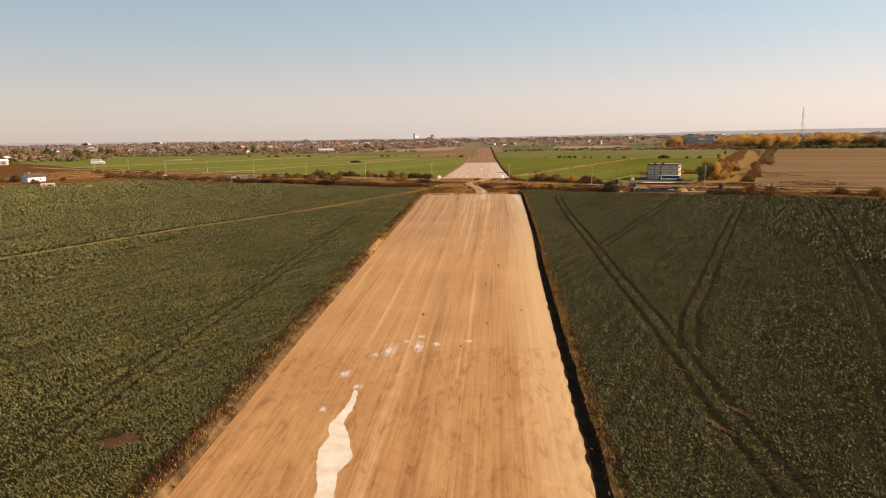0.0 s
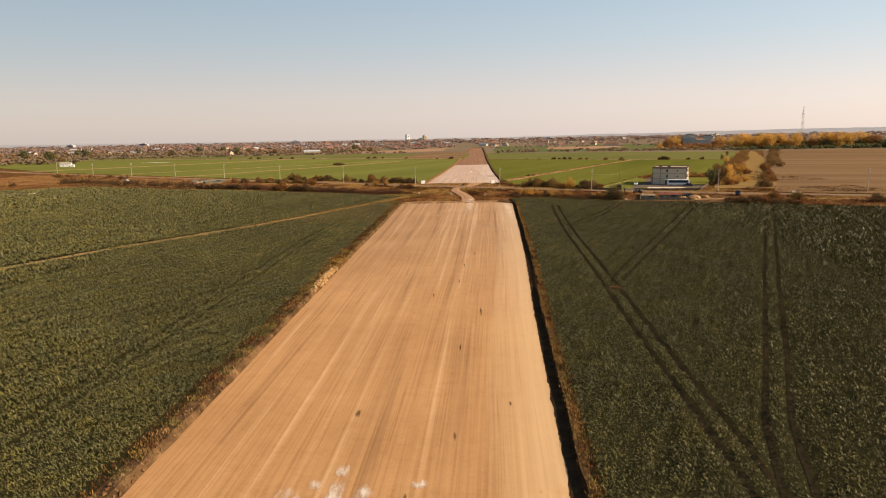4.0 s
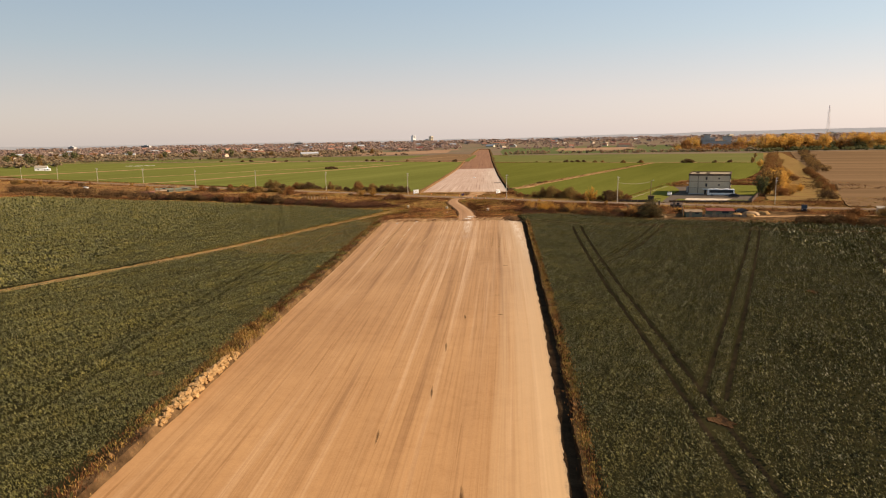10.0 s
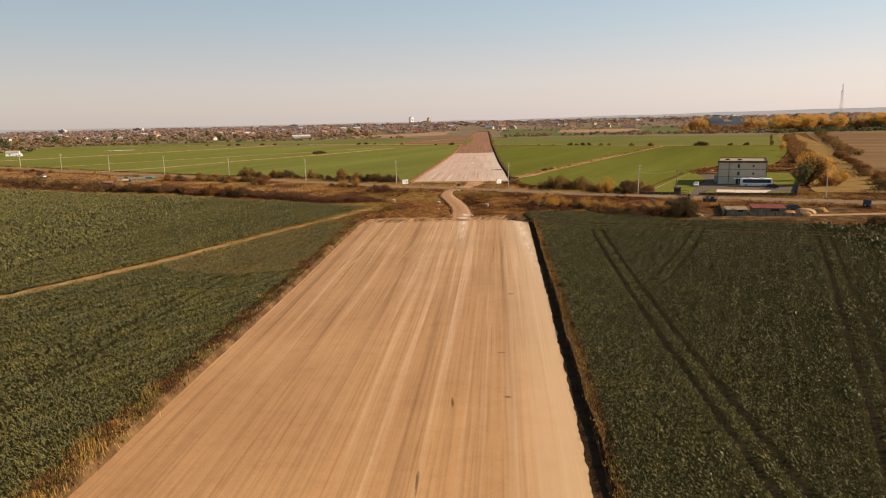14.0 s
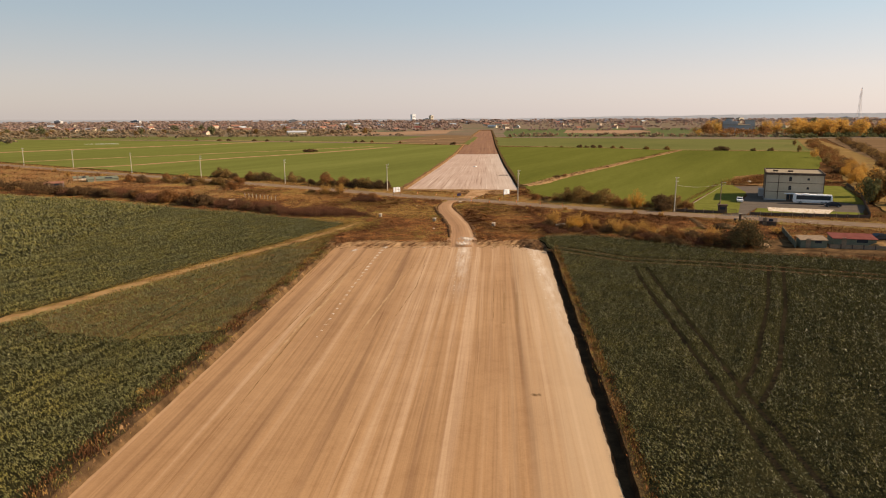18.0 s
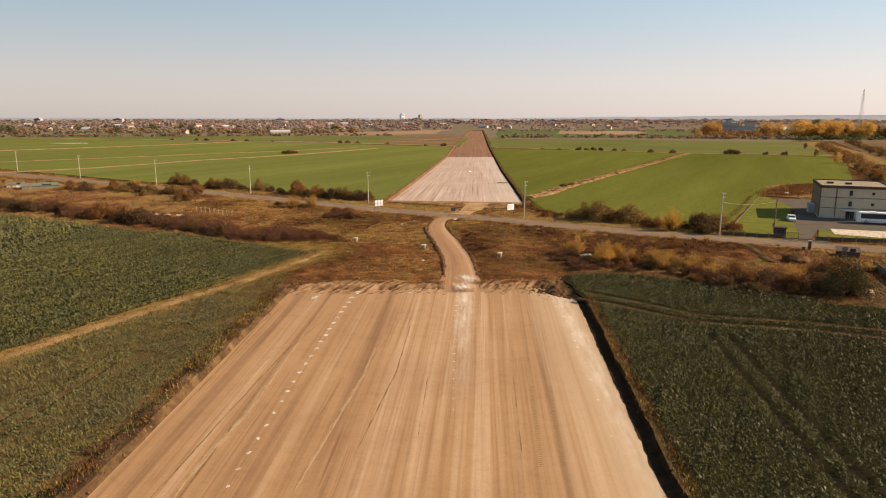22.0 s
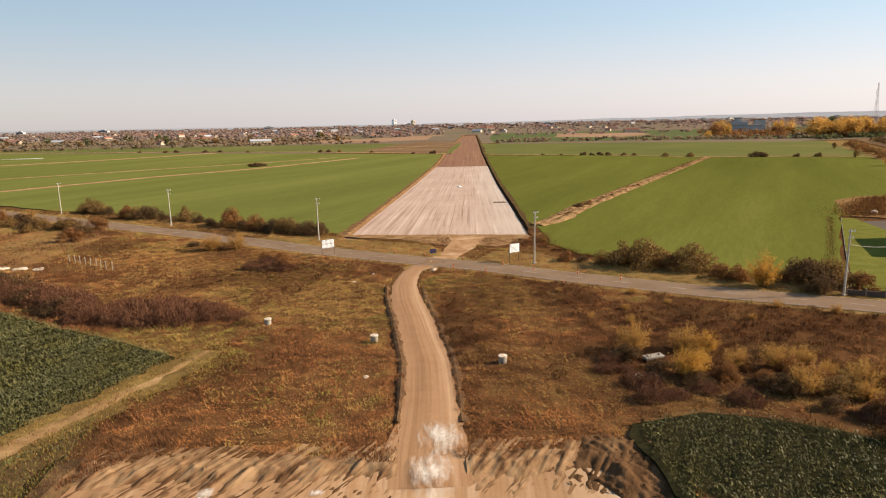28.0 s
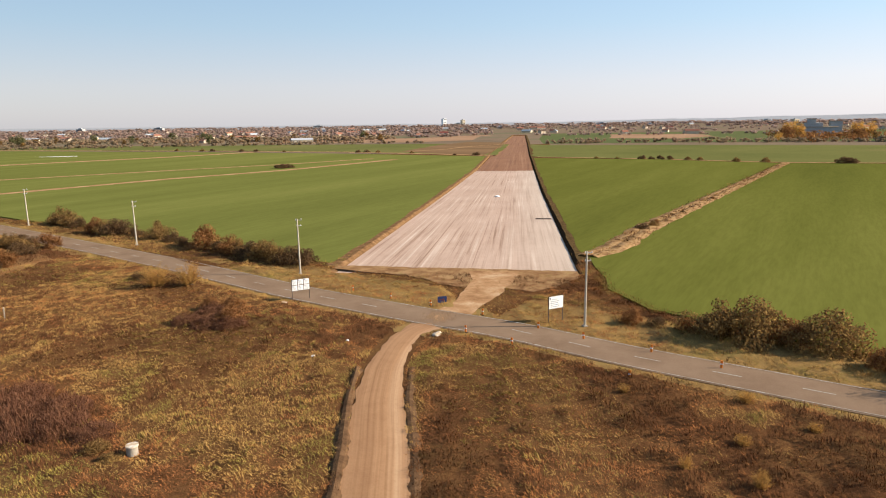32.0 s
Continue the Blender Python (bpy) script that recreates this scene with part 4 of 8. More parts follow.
wall_run("front_wall", [(79.2, 354.8), (90.4, 350.0)], 0.85, 0.25, M["brown"], "low dark brown front wall with posts along the road", M["fencewood"])
wall_run("front_wall", [(96.8, 347.6), (125.2, 341.0)], 0.85, 0.25, M["brown"], "low dark brown front wall with posts along the road", M["fencewood"])
wall_run("side_fence", [(82.0, 358.2), (122.4, 426.5)], 0.16, 0.08, M["concrete"], "low pale concrete kerb between lawn and field", M["concrete"], 3.4, 0.1)
wall_run("side_fence", [(125.6, 341.6), (152, 389), (165, 419)], 1.3, 0.1, M["brown"], "dark brown side fence of the yard", M["brown"], 3.4)
gate = thing("sliding_gate", pose(91.0, 349.9, 0, 0, 0, -18), "dark steel yard gate standing open", "gate")
part("gate_frame", boxes((0, 0.08, -0.04, 0.04, 0.1, 1.5), (2.9, 2.98, -0.04, 0.04, 0.1, 1.5), (0.08, 2.9, -0.03, 0.03, 1.42, 1.5), (0.08, 2.9, -0.03, 0.03, 0.1, 0.18)), M["rust"], gate)
for k in range(9):
    part("bar", boxes((0.35 + k * 0.29, 0.39 + k * 0.29, -0.015, 0.015, 0.18, 1.42)), M["rust"], gate)
kiosk = thing("gate_kiosk", pose(91.0, 351.8, 0, 0, 0, -18), "small dark gate kiosk with a blue-grey roof", "kiosk")
part("wall", boxes((-1.1, 1.1, -0.9, 0.9, 0, 2.2)), M["brown"], kiosk)
part("roof", boxes((-1.35, 1.35, -1.15, 1.15, 2.2, 2.4), bevel=0.04), M["brown"], kiosk, "dark flat roof")
part("window", boxes((-0.7, 0.7, -0.93, -0.9, 1.1, 1.8)), M["glass"], kiosk)
for x, y, h in ((88.0, 336.3, 0.9), (89.5, 336.9, 1.9)):
    c = thing("roadside_pillar", pose(x, y, 0, 0, 0, -28), "dark brick pillar at the roadside drive", "pillar")
    part("shaft", boxes((-0.28, 0.28, -0.28, 0.28, 0, h), bevel=0.03), M["brown"], c)
    part("cap", boxes((-0.36, 0.36, -0.36, 0.36, h, h + 0.1), bevel=0.02), M["concrete"], c)
sheet("drive_mouth", [(88, 346.6), (97.5, 342.2), (99, 346.4), (90.6, 350.2)], 0.125, M["paving"], "paved drive mouth between road and gate", "pavement", 2.0, 0.1)


# ---- vehicles ----
def wheel(parent, x, y, r, w):
    bm = bmesh.new()
    bmesh.ops.create_cone(bm, cap_ends=True, segments=20, radius1=r, radius2=r, depth=w)
    bmesh.ops.bevel(bm, geom=[e for e in bm.edges if abs(e.verts[0].co.z - e.verts[1].co.z) < 1e-5], offset=r * 0.12, segments=1, affect='EDGES')
    ob = part("wheel", bm, M["black"], parent, at=pose(x, y, r, 90, 0, 0))
    bm = bmesh.new()
    bmesh.ops.create_cone(bm, cap_ends=True, segments=14, radius1=r * 0.58, radius2=r * 0.5, depth=w + 0.03)
    part("rim", bm, M["metal"], ob)


def profile_body(pts, w, bevel):
    """A body pulled across its width from a side profile of (x, z)."""
    bm = bmesh.new()
    a = [bm.verts.new((x, -w / 2, z)) for x, z in pts]
    b = [bm.verts.new((x, w / 2, z)) for x, z in pts]
    bm.faces.new(a)
    bm.faces.new(b[::-1])
    for i in range(len(pts)):
        j = (i + 1) % len(pts)
        bm.faces.new((a[j], a[i], b[i], b[j]))
    bmesh.ops.recalc_face_normals(bm, faces=bm.faces[:])
    if bevel:
        bmesh.ops.bevel(bm, geom=bm.edges[:], offset=bevel, segments=2, affect='EDGES')
    return bm


def coach(m, label):
    e = thing("coach", m, label, "bus")
    part("body", profile_body([(-6.1, 0.35), (6.1, 0.35), (6.2, 1.2), (6.0, 3.2), (-5.7, 3.25), (-6.1, 2.7), (-6.25, 1.1)], 2.5, 0.12), M["white"], e, "white coach body")
    for s in (-1, 1):
        band = part("window_band", boxes((-5.3, 5.5, s * 1.262 - 0.012, s * 1.262 + 0.012, 1.5, 2.9), bevel=0.01), M["glass"], e, "dark side glazing")
        for k in range(6):
            x = -3.9 + k * 1.6
            part("pillar", boxes((x, x + 0.07, s * 1.282 - 0.008, s * 1.282 + 0.008, 1.5, 2.9)), M["black"], band)
        part("skirt_stripe", boxes((-5.2, 5.4, s * 1.26 - 0.01, s * 1.26 + 0.01, 0.62, 0.78)), M["grey"], e)
        for x in (-3.9, 2.9, 4.2):
            wheel(e, x, s * 1.12, 0.5, 0.3)
    part("windscreen", profile_body([(-6.16, 1.5), (-6.13, 1.5), (-5.87, 2.98), (-5.92, 2.98)], 2.1, 0), M["glass"], e)
    part("rear_window", boxes((6.10, 6.14, -0.9, 0.9, 1.9, 2.7)), M["glass"], e)
    for x in (-3.0, 1.5):
        part("roof_unit", boxes((x, x + 1.7, -0.8, 0.8, 3.2, 3.42), bevel=0.05), M["white"], e)
    return e


def car(m, label, paint, van=False):
    e = thing("car" if not van else "van", m, label, "car" if not van else "van")
    if van:
        prof = [(-2.3, 0.3), (2.3, 0.3), (2.35, 0.9), (2.25, 2.0), (-1.1, 2.05), (-1.75, 1.2), (-2.35, 1.05)]
        glass = [(-1.0, 1.3), (2.0, 1.3), (1.95, 1.8), (-0.8, 1.85)]
    else:
        prof = [(-2.1, 0.25), (2.1, 0.25), (2.15, 0.8), (1.75, 0.95), (1.0, 1.42), (-0.6, 1.45), (-1.2, 0.95), (-2.1, 0.75)]
        glass = [(-1.0, 0.95), (1.45, 0.98), (0.9, 1.34), (-0.55, 1.37)]
    part("body", profile_body(prof, 1.72, 0.07), paint, e)
    part("side_glazing", profile_body(glass, 1.745, 0), M["glass"], e)
    part("windscreen", profile_body([(-1.27, 0.99), (-1.22, 0.95), (-0.63, 1.42), (-0.66, 1.45)] if not van else [(-1.82, 1.2), (-1.77, 1.17), (-1.12, 2.0), (-1.16, 2.04)], 1.5, 0), M["glass"], e)
    for s in (-1, 1):
        part("headlight", boxes((-2.17, -2.06, s * 0.62 - 0.16, s * 0.62 + 0.16, 0.6, 0.74)) if not van else boxes((-2.38, -2.28, s * 0.62 - 0.16, s * 0.62 + 0.16, 0.75, 0.95)), M["metal"], e)
        part("tail_light", boxes((2.1, 2.17, s * 0.7 - 0.1, s * 0.7 + 0.1, 0.62, 0.85)), M["redroof"], e)
        for x in (-1.35, 1.35):
            wheel(e, x, s * 0.78, 0.32, 0.22)
    return e


coach(pose(125.4, 369.4, 0.10, 0, 0, -22) @ Matrix.Diagonal((0.85, 0.9, 0.88, 1)), "long white coach with dark windows parked at the office")
car(pose(105.9, 375.0, 0.10, 0, 0, 70), "white hatchback parked on the office drive", M["white"])
car(pose(127.5, 362.2, 0.10, 0, 0, -16), "dark car parked beside the coach", M["carblack"])
car(pose(108.0, 310.5, 0.0, 0, 0, 10), "dark saloon car parked on bare clay by the sheds", M["carblack"])
car(pose(129.5, 312.0, 0.0, 0, 0, 62), "dark pickup van standing on the roadside track", M["carblack"], True)
car(pose(-205, 494.5, 0.0, 0, 0, 140), "white car parked near the allotment huts", M["white"])


# ---- poles along the road ----
def pole(m, label, h=9.8, arms=True, lean=0.0):
    e = thing("utility_pole", m, label, "utility pole", "poles along the road")
    bm = bmesh.new()
    rod(bm, (0, 0, 0), (0.06 * lean, 0, h), 0.17, 0.10, 10)
    part("shaft", bm, M["pole"], e)
    part("base_collar", boxes((-0.3, 0.3, -0.3, 0.3, 0, 0.25), bevel=0.03), M["concrete"], e)
    if arms:
        for z, w in ((h - 0.25, 0.75), (h - 1.25, 0.6)):
            arm = part("crossarm", boxes((-w * 0.35, w, -0.05, 0.05, z - 0.05, z + 0.05)), M["metal"], e)
            for x in (-w * 0.3, w * 0.9):
                bm = bmesh.new()
                rod(bm, (x, 0, z + 0.05), (x, 0, z + 0.24), 0.06, 0.035, 8)
                part("insulator", bm, M["white"], arm)
    return e


P0 = pole(pose(-95.5, 469, 0, 0, 0, 20), "pale concrete utility pole with short crossarms on the verge")
for x, y, a in ((-50.8, 439.7, 24), (-6.8, 411.0, 15), (37.5, 381.3, 20), (-140.2, 498.2, 20), (-184.9, 527.4, 18), (-229.6, 556.6, 22), (-274, 586, 20), (-319, 615, 20), (186, 316, 15), (130.3, 333.5, 10), (240, 291, 20)):
    copy_thing(P0, pose(x, y, 0, 0, 0.6 * rnd.uniform(-1, 1), a))
PR = pole(pose(78.6, 354.5, 0, 0, 0.9, 10), "pale concrete utility pole carrying a cable to the office yard")
bm = bmesh.new()
rod(bm, (0.13, 0, 0.4), (0.13, 0, 9.0), 0.045, 0.045, 6)
part("conduit", bm, M["rust"], PR)
YP = thing("yard_lamp_pole", pose(92.6, 357.6, 0.1), "dark wooden yard pole with a small lamp on the lawn", "lamp pole")
bm = bmesh.new()
rod(bm, (0, 0, 0), (0.12, 0, 8.0), 0.17, 0.12, 10)
part("shaft", bm, M["fencewood"], YP)
part("lamp_arm", boxes((0.1, 1.0, -0.04, 0.04, 7.75, 7.83)), M["metal"], YP)
part("lamp_head", boxes((0.9, 1.35, -0.1, 0.1, 7.66, 7.8), bevel=0.02), M["grey"], YP)
part("meter_box", boxes((-0.3, -0.1, -0.25, 0.25, 1.3, 2.1), bevel=0.02), M["rust"], YP)


def cable(a, b, sag, r, label):
    a, b = Vector(a), Vector(b)
    bm = bmesh.new()
    last = a
    for i in range(1, 13):
        f = i / 12
        q = a.lerp(b, f) - Vector((0, 0, 4 * sag * f * (1 - f)))
        rod(bm, last, q, r, r, 5)
        last = q
    me = bpy.data.meshes.new("cable")
    bm.to_mesh(me)
    bm.free()
    me.materials.append(M["pole"])
    tagged(new("cable", me), label, "cable")


cable((78.7, 354.5, 7.6), (92.7, 357.6, 7.4), 0.7, 0.035, "slack pale cable between the road pole and yard pole")


# ---- project boards, marker posts and rings ----
def board(m, w, h, z0, cols, label):
    e = thing("project_board", m, label, "sign board")
    for x in (-w / 2 + 0.05, w / 2 - 0.05):
        part("post", boxes((x - 0.05, x + 0.05, 0.02, 0.12, 0, z0 + h), bevel=0.01), M["rust"], e, "dark steel post")
    rows = 2 if cols > 1 else 1
    part("back", boxes((-w / 2, w / 2, 0.0, 0.018, z0, z0 + h)), M["rust"], e, "dark backing sheet")
    for k in range(cols * rows):
        i, j = k % cols, k // cols
        x0, x1 = -w / 2 + w * i / cols + 0.06, -w / 2 + w * (i + 1) / cols - 0.06
        za, ph = z0 + h * j / rows + 0.05, h / rows - 0.1
        p = part("panel", boxes((x0, x1, -0.03, -0.002, za, za + ph)), M["white"], e, "white printed panel")
        part("print_field", bar_set(x1 - x0, ph * 0.85, 5, 3 + k), M["grey"], p, "grey illegible print", at=pose((x0 + x1) / 2, -0.03, za))
        part("print_block", boxes((x0 + 0.06, x0 + 0.22, -0.04, -0.032, za + ph * 0.76, za + ph * 0.92)), M["blue"], p)
    return e


board(pose(-2.2, 394.2, 0, 0, 0, 32), 2.7, 1.75, 1.5, 3, "white three-panel project board on dark posts by the road")
board(pose(34.1, 383.5, 0, 0, 0, 30), 2.3, 1.7, 1.8, 1, "white project board on two dark posts by the road")
bl = thing("warning_board", pose(18.9, 391.6, 0, 0, 0, 10), "small dark blue warning board by the road junction", "sign")
part("panel", boxes((-0.65, 0.65, -0.02, 0.02, 0.35, 1.25)), M["blue"], bl)
for x in (-0.55, 0.55):
    part("leg", boxes((x - 0.03, x + 0.03, 0.02, 0.08, 0, 1.2)), M["rust"], bl)
part("arrow_mark", boxes((-0.4, 0.25, -0.03, -0.022, 0.7, 0.85), (0.1, 0.3, -0.03, -0.022, 0.6, 0.95)), M["redroof"], bl)

MP = None
for x, y in ((4.6, 399.4), (11.1, 394.6), (17.3, 390.9), (24.6, 386.4), (31.6, 380.4), (36.6, 376.3), (22.5, 378.9), (28.0, 374.2), (43.4, 371.8), (39.3, 364.0), (49.4, 366.9)):
    m = pose(x, y, 0, 0, rnd.uniform(-4, 4), rnd.uniform(-20, 20) - 30)
    if MP is None:
        MP = thing("marker_post", m, "orange and white plastic marker post at the road edge", "marker post", "marker posts along the road")
        part("base", boxes((-0.28, 0.28, -0.15, 0.15, 0, 0.09), bevel=0.02), M["black"], MP)
        part("blade", boxes((-0.13, 0.13, -0.03, 0.03, 0.09, 0.95), bevel=0.015), M["orange"], MP, "orange plastic blade")
        part("stripe", boxes((-0.135, 0.135, -0.036, 0.036, 0.5, 0.64)), M["white"], MP, "white reflective stripe")
    else:
        copy_thing(MP, m)

RG = None
for x, y, a in ((-3.4, 347.2, 0), (11.4, 339.0, 40), (26.1, 330.7, 80)):
    if RG is None:
        RG = thing("manhole_ring", pose(x, y, 0) @ Matrix.Diagonal((0.78, 0.78, 0.82, 1)), "pale concrete manhole ring standing in dry weeds", "concrete ring", "manhole rings")
        bm = bmesh.new()
        n = 24
        loops = []
        for rr, z in ((0.56, 0.0), (0.56, 1.02), (0.52, 1.08), (0.44, 1.08), (0.42, 1.0), (0.42, 0.1)):
            loops.append([bm.verts.new((rr * math.cos(2 * math.pi * k / n), rr * math.sin(2 * math.pi * k / n), z)) for k in range(n)])
        for u, w in zip(loops, loops[1:]):
            for k in range(n):
                bm.faces.new((u[k], u[(k + 1) % n], w[(k + 1) % n], w[k]))
        bm.faces.new(loops[-1])
        bmesh.ops.recalc_face_normals(bm, faces=bm.faces[:])
        part("ring", bm, M["concrete"], RG)
        bm = bmesh.new()
        bmesh.ops.create_cone(bm, cap_ends=True, segments=26, radius1=0.64, radius2=0.62, depth=0.14)
        part("lid", bm, M["lime"], RG, "pale round concrete cover", at=pose(0.02, 0, 1.15, 2, -2, 0))
    else:
        copy_thing(RG, pose(x, y, 0, 0, 0, a))
mc = thing("manhole_cover", pose(39.4, 325.4, 0.3, 3, -2, 0), "round white concrete manhole cover lying in the scrub", "manhole cover")
for nm, r, z0, z1 in (("disc", 0.5, 0.0, 0.16), ("rim", 0.4, 0.16, 0.2)):
    bm = bmesh.new()
    bmesh.ops.create_cone(bm, cap_ends=True, segments=26, radius1=r, radius2=r * 0.97, depth=z1 - z0)
    part(nm, bm, M["lime"], mc, at=pose(0, 0, (z0 + z1) / 2))
for x, y, a in ((42.6, 330.4, 12),):
    s = thing("concrete_slab", pose(x, y, 0.36, 3, -4, a), "broken concrete slab lying in the scrub", "slab")
    part("slab", boxes((-1.1, 1.1, -0.5, 0.5, 0, 0.28), bevel=0.04), M["concrete"], s)
    part("loop", boxes((-0.8, -0.7, -0.1, 0.1, 0.28, 0.4), (0.6, 0.7, -0.1, 0.1, 0.28, 0.4)), M["rust"], s)
FP = None
for k in range(9):
    m = pose(-53.5 + k * 1.55, 393.4 - k * 1.1 + rnd.uniform(-0.2, 0.2), 0, rnd.uniform(-4, 4), rnd.uniform(-4, 4), 30)
    if FP is None:
        FP = thing("fence_post", m, "short pale concrete fence post in dry grass", "fence post", "row of fence posts")
        part("post", boxes((-0.07, 0.07, -0.07, 0.07, 0, 1.5), bevel=0.015), M["concrete"], FP)
        part("cap", boxes((-0.09, 0.09, -0.09, 0.09, 1.5, 1.56)), M["lime"], FP)
    else:
        copy_thing(FP, m)


def lump(name, m, r, material, label, category, seed, flat=0.6):
    bm = bmesh.new()
    bmesh.ops.create_icosphere(bm, subdivisions=2, radius=r)
    for v in bm.verts:
        f = 1 + 0.35 * noise.noise(v.co * (1.6 / r) + Vector((seed, 0, 0)))
        v.co = Vector((v.co.x * f, v.co.y * f, max(-0.1 * r, v.co.z * f * flat)))
    me = bpy.data.meshes.new(name)
    bm.to_mesh(me)
    bm.free()
    me.materials.append(material)
    ob = new(name, me)
    ob.matrix_basis = m
    return tagged(ob, label, category)


for k, (x, y, r) in enumerate(((5.6, 369.8, 0.28), (-4.2, 392.0, 0.5), (11.4, 327.6, 0.3), (18.9, 377.6, 0.5), (8.4, 375.4, 0.22), (19.2, 378.4, 0.35))):
    lump("litter_stone", pose(x, y, 0.16, 0, 0, k * 50), r, M["white"] if r < 0.3 else M["lime"], "pale lump of rubble lying in dry grass", "rubble", k * 3.7)

lump("soil_mound", pose(81, 326.2, 0, 0, 0, 30), 2.6, M["brownearth"], "heap of dark topsoil beside the road", "soil heap", 5.5, 0.55)
ribbon("earth_bund", [(78.6, 340.4), (77.2, 331.7), (75.7, 324.9)], 2.4, 0.0, M["brownearth"], "low dark earth bund in the scrub", "berm", 0.9, 0.6, 6, 0.5)
e = thing("timber_baulk", pose(41.2, 476.1, FLOOR2 + 0.03, 0, 0, -4), "dark timber baulks dropped on the pale graded strip", "timber")
for k in range(4):
    part("baulk", boxes((-2.1 + 0.9 * k, -0.6 + 0.9 * k, -0.2 + 0.12 * (k % 2), 0.1 + 0.12 * (k % 2), 0, 0.26), bevel=0.02), M["rust"], e, at=pose(0, 0, 0, 0, 0, 6 * (k % 3) - 6))
lump("boulder", pose(133.8, 431, 0.3, 0, 0, 20), 1.0, M["lime"], "pale boulder lying in the weedy corner", "boulder", 17.0, 0.9)
lump("litter_stone", pose(30.5, 529.9, FLOOR2 + 0.1, 0, 0, 20), 0.9, M["white"], "white lump of rubble on the pale strip", "rubble", 31.0, 0.5)
sheet("frost_cover", [(-352, 853), (-336, 851), (-318, 856), (-320, 860), (-338, 857)], FIELD + 0.09, M["white"], "long white crop cover on the green field", "cover", 3.0, 0.5)
# ---- sheds south of the road ----
def shed(m, w, d, h, wall, roof, label, pitch=0.5, door=True):
    e = thing("shed", m, label, "shed")
    part("wall", boxes((-w / 2, w / 2, -d / 2, d / 2, 0, h)), wall, e)
    part("roof", profile_body([(-d / 2 - 0.25, h - 0.02), (d / 2 + 0.25, h + pitch - 0.02), (d / 2 + 0.25, h + pitch + 0.08), (-d / 2 - 0.25, h + 0.08)], w + 0.4, 0), roof, e, at=pose(0, 0, 0, 0, 0, 90))
    if door:
        part("door", boxes((-w * 0.3, -w * 0.3 + 0.9, -d / 2 - 0.05, -d / 2 - 0.005, 0, 1.95)), M["fencewood"], e)
        part("window", boxes((w * 0.05, w * 0.3, -d / 2 - 0.04, -d / 2 - 0.005, 1.0, 1.7)), M["glass"], e)
    return e


shed(pose(89.6, 303.4, 0, 0, 0, -8), 5.0, 2.6, 1.6, M["greenpaint"], M["fencewood"], "low faded green shed by the field edge")
shed(pose(98.5, 304.5, 0, 0, 0, -14), 8.0, 4.0, 1.7, M["greenpaint"], M["redroof"], "long green shed with maroon sheet roof")
shed(pose(94.0, 331.5, 0, 0, 0, -26), 3.8, 2.6, 1.0, M["brown"], M["rust"], "small dark hut among bushes")
shed(pose(147.0, 299.5, 0, 0, 0, -25), 2.6, 2.2, 2.0, M["concrete"], M["concrete"], "small pale cabin at the field edge")
wall_run("shed_fence", [(92.6, 321.5), (85.9, 302.2)], 1.2, 0.1, M["greenpaint"], "faded green sheet fence running back from the sheds", M["rust"], 2.4, 0.1)
wall_run("shed_fence", [(92.4, 301.6), (104.5, 298.6), (105.5, 303)], 0.85, 0.06, M["fencewood"], "weathered board fence beside the sheds", M["rust"], 2.2, 0.1)
lump("water_tank", pose(92.6, 309.0, 0.7, 0, 0, 20), 1.1, M["white"], "white plastic water tank by the sheds", "tank", 2.2, 0.7)
lump("clay_mound", pose(108.5, 304.5, 0, 0, 0, 30), 2.6, M["path"], "heap of bare clay beside the sheds", "clay heap", 5.0, 0.5)
for k, (x, y, q) in enumerate(((102.4, 301.4, 2.0), (106.4, 300.6, 1.6), (113.5, 306.5, 1.8))):
    lump("clay_mound", pose(x, y, 0, 0, 0, 40 * k), q * 1.2, M["track"], "steep heap of tan clay beside the sheds", "clay heap", 12.0 + k, 0.5)
lump("clay_mound", pose(79.5, 304.5, 0, 0, 0, 30), 2.0, M["path"], "heap of bare clay beside the bushes", "clay heap", 8.0, 0.4)
sheet("shed_yard", [(76, 298), (84, 294.5), (108, 290), (132, 281), (136, 290), (122, 312), (108, 318), (96, 312), (80, 311)], 0.04, M["brownearth"], "bare earth yard around the sheds", "ground", 2.0, 0.7)
ribbon("farm_track", [(106, 300), (128, 300), (150, 296), (190, 278), (260, 245)], 3.0, 0.06, M["drytrack"], "pale dirt track along the field edge", "track", 0.5, 2.0)

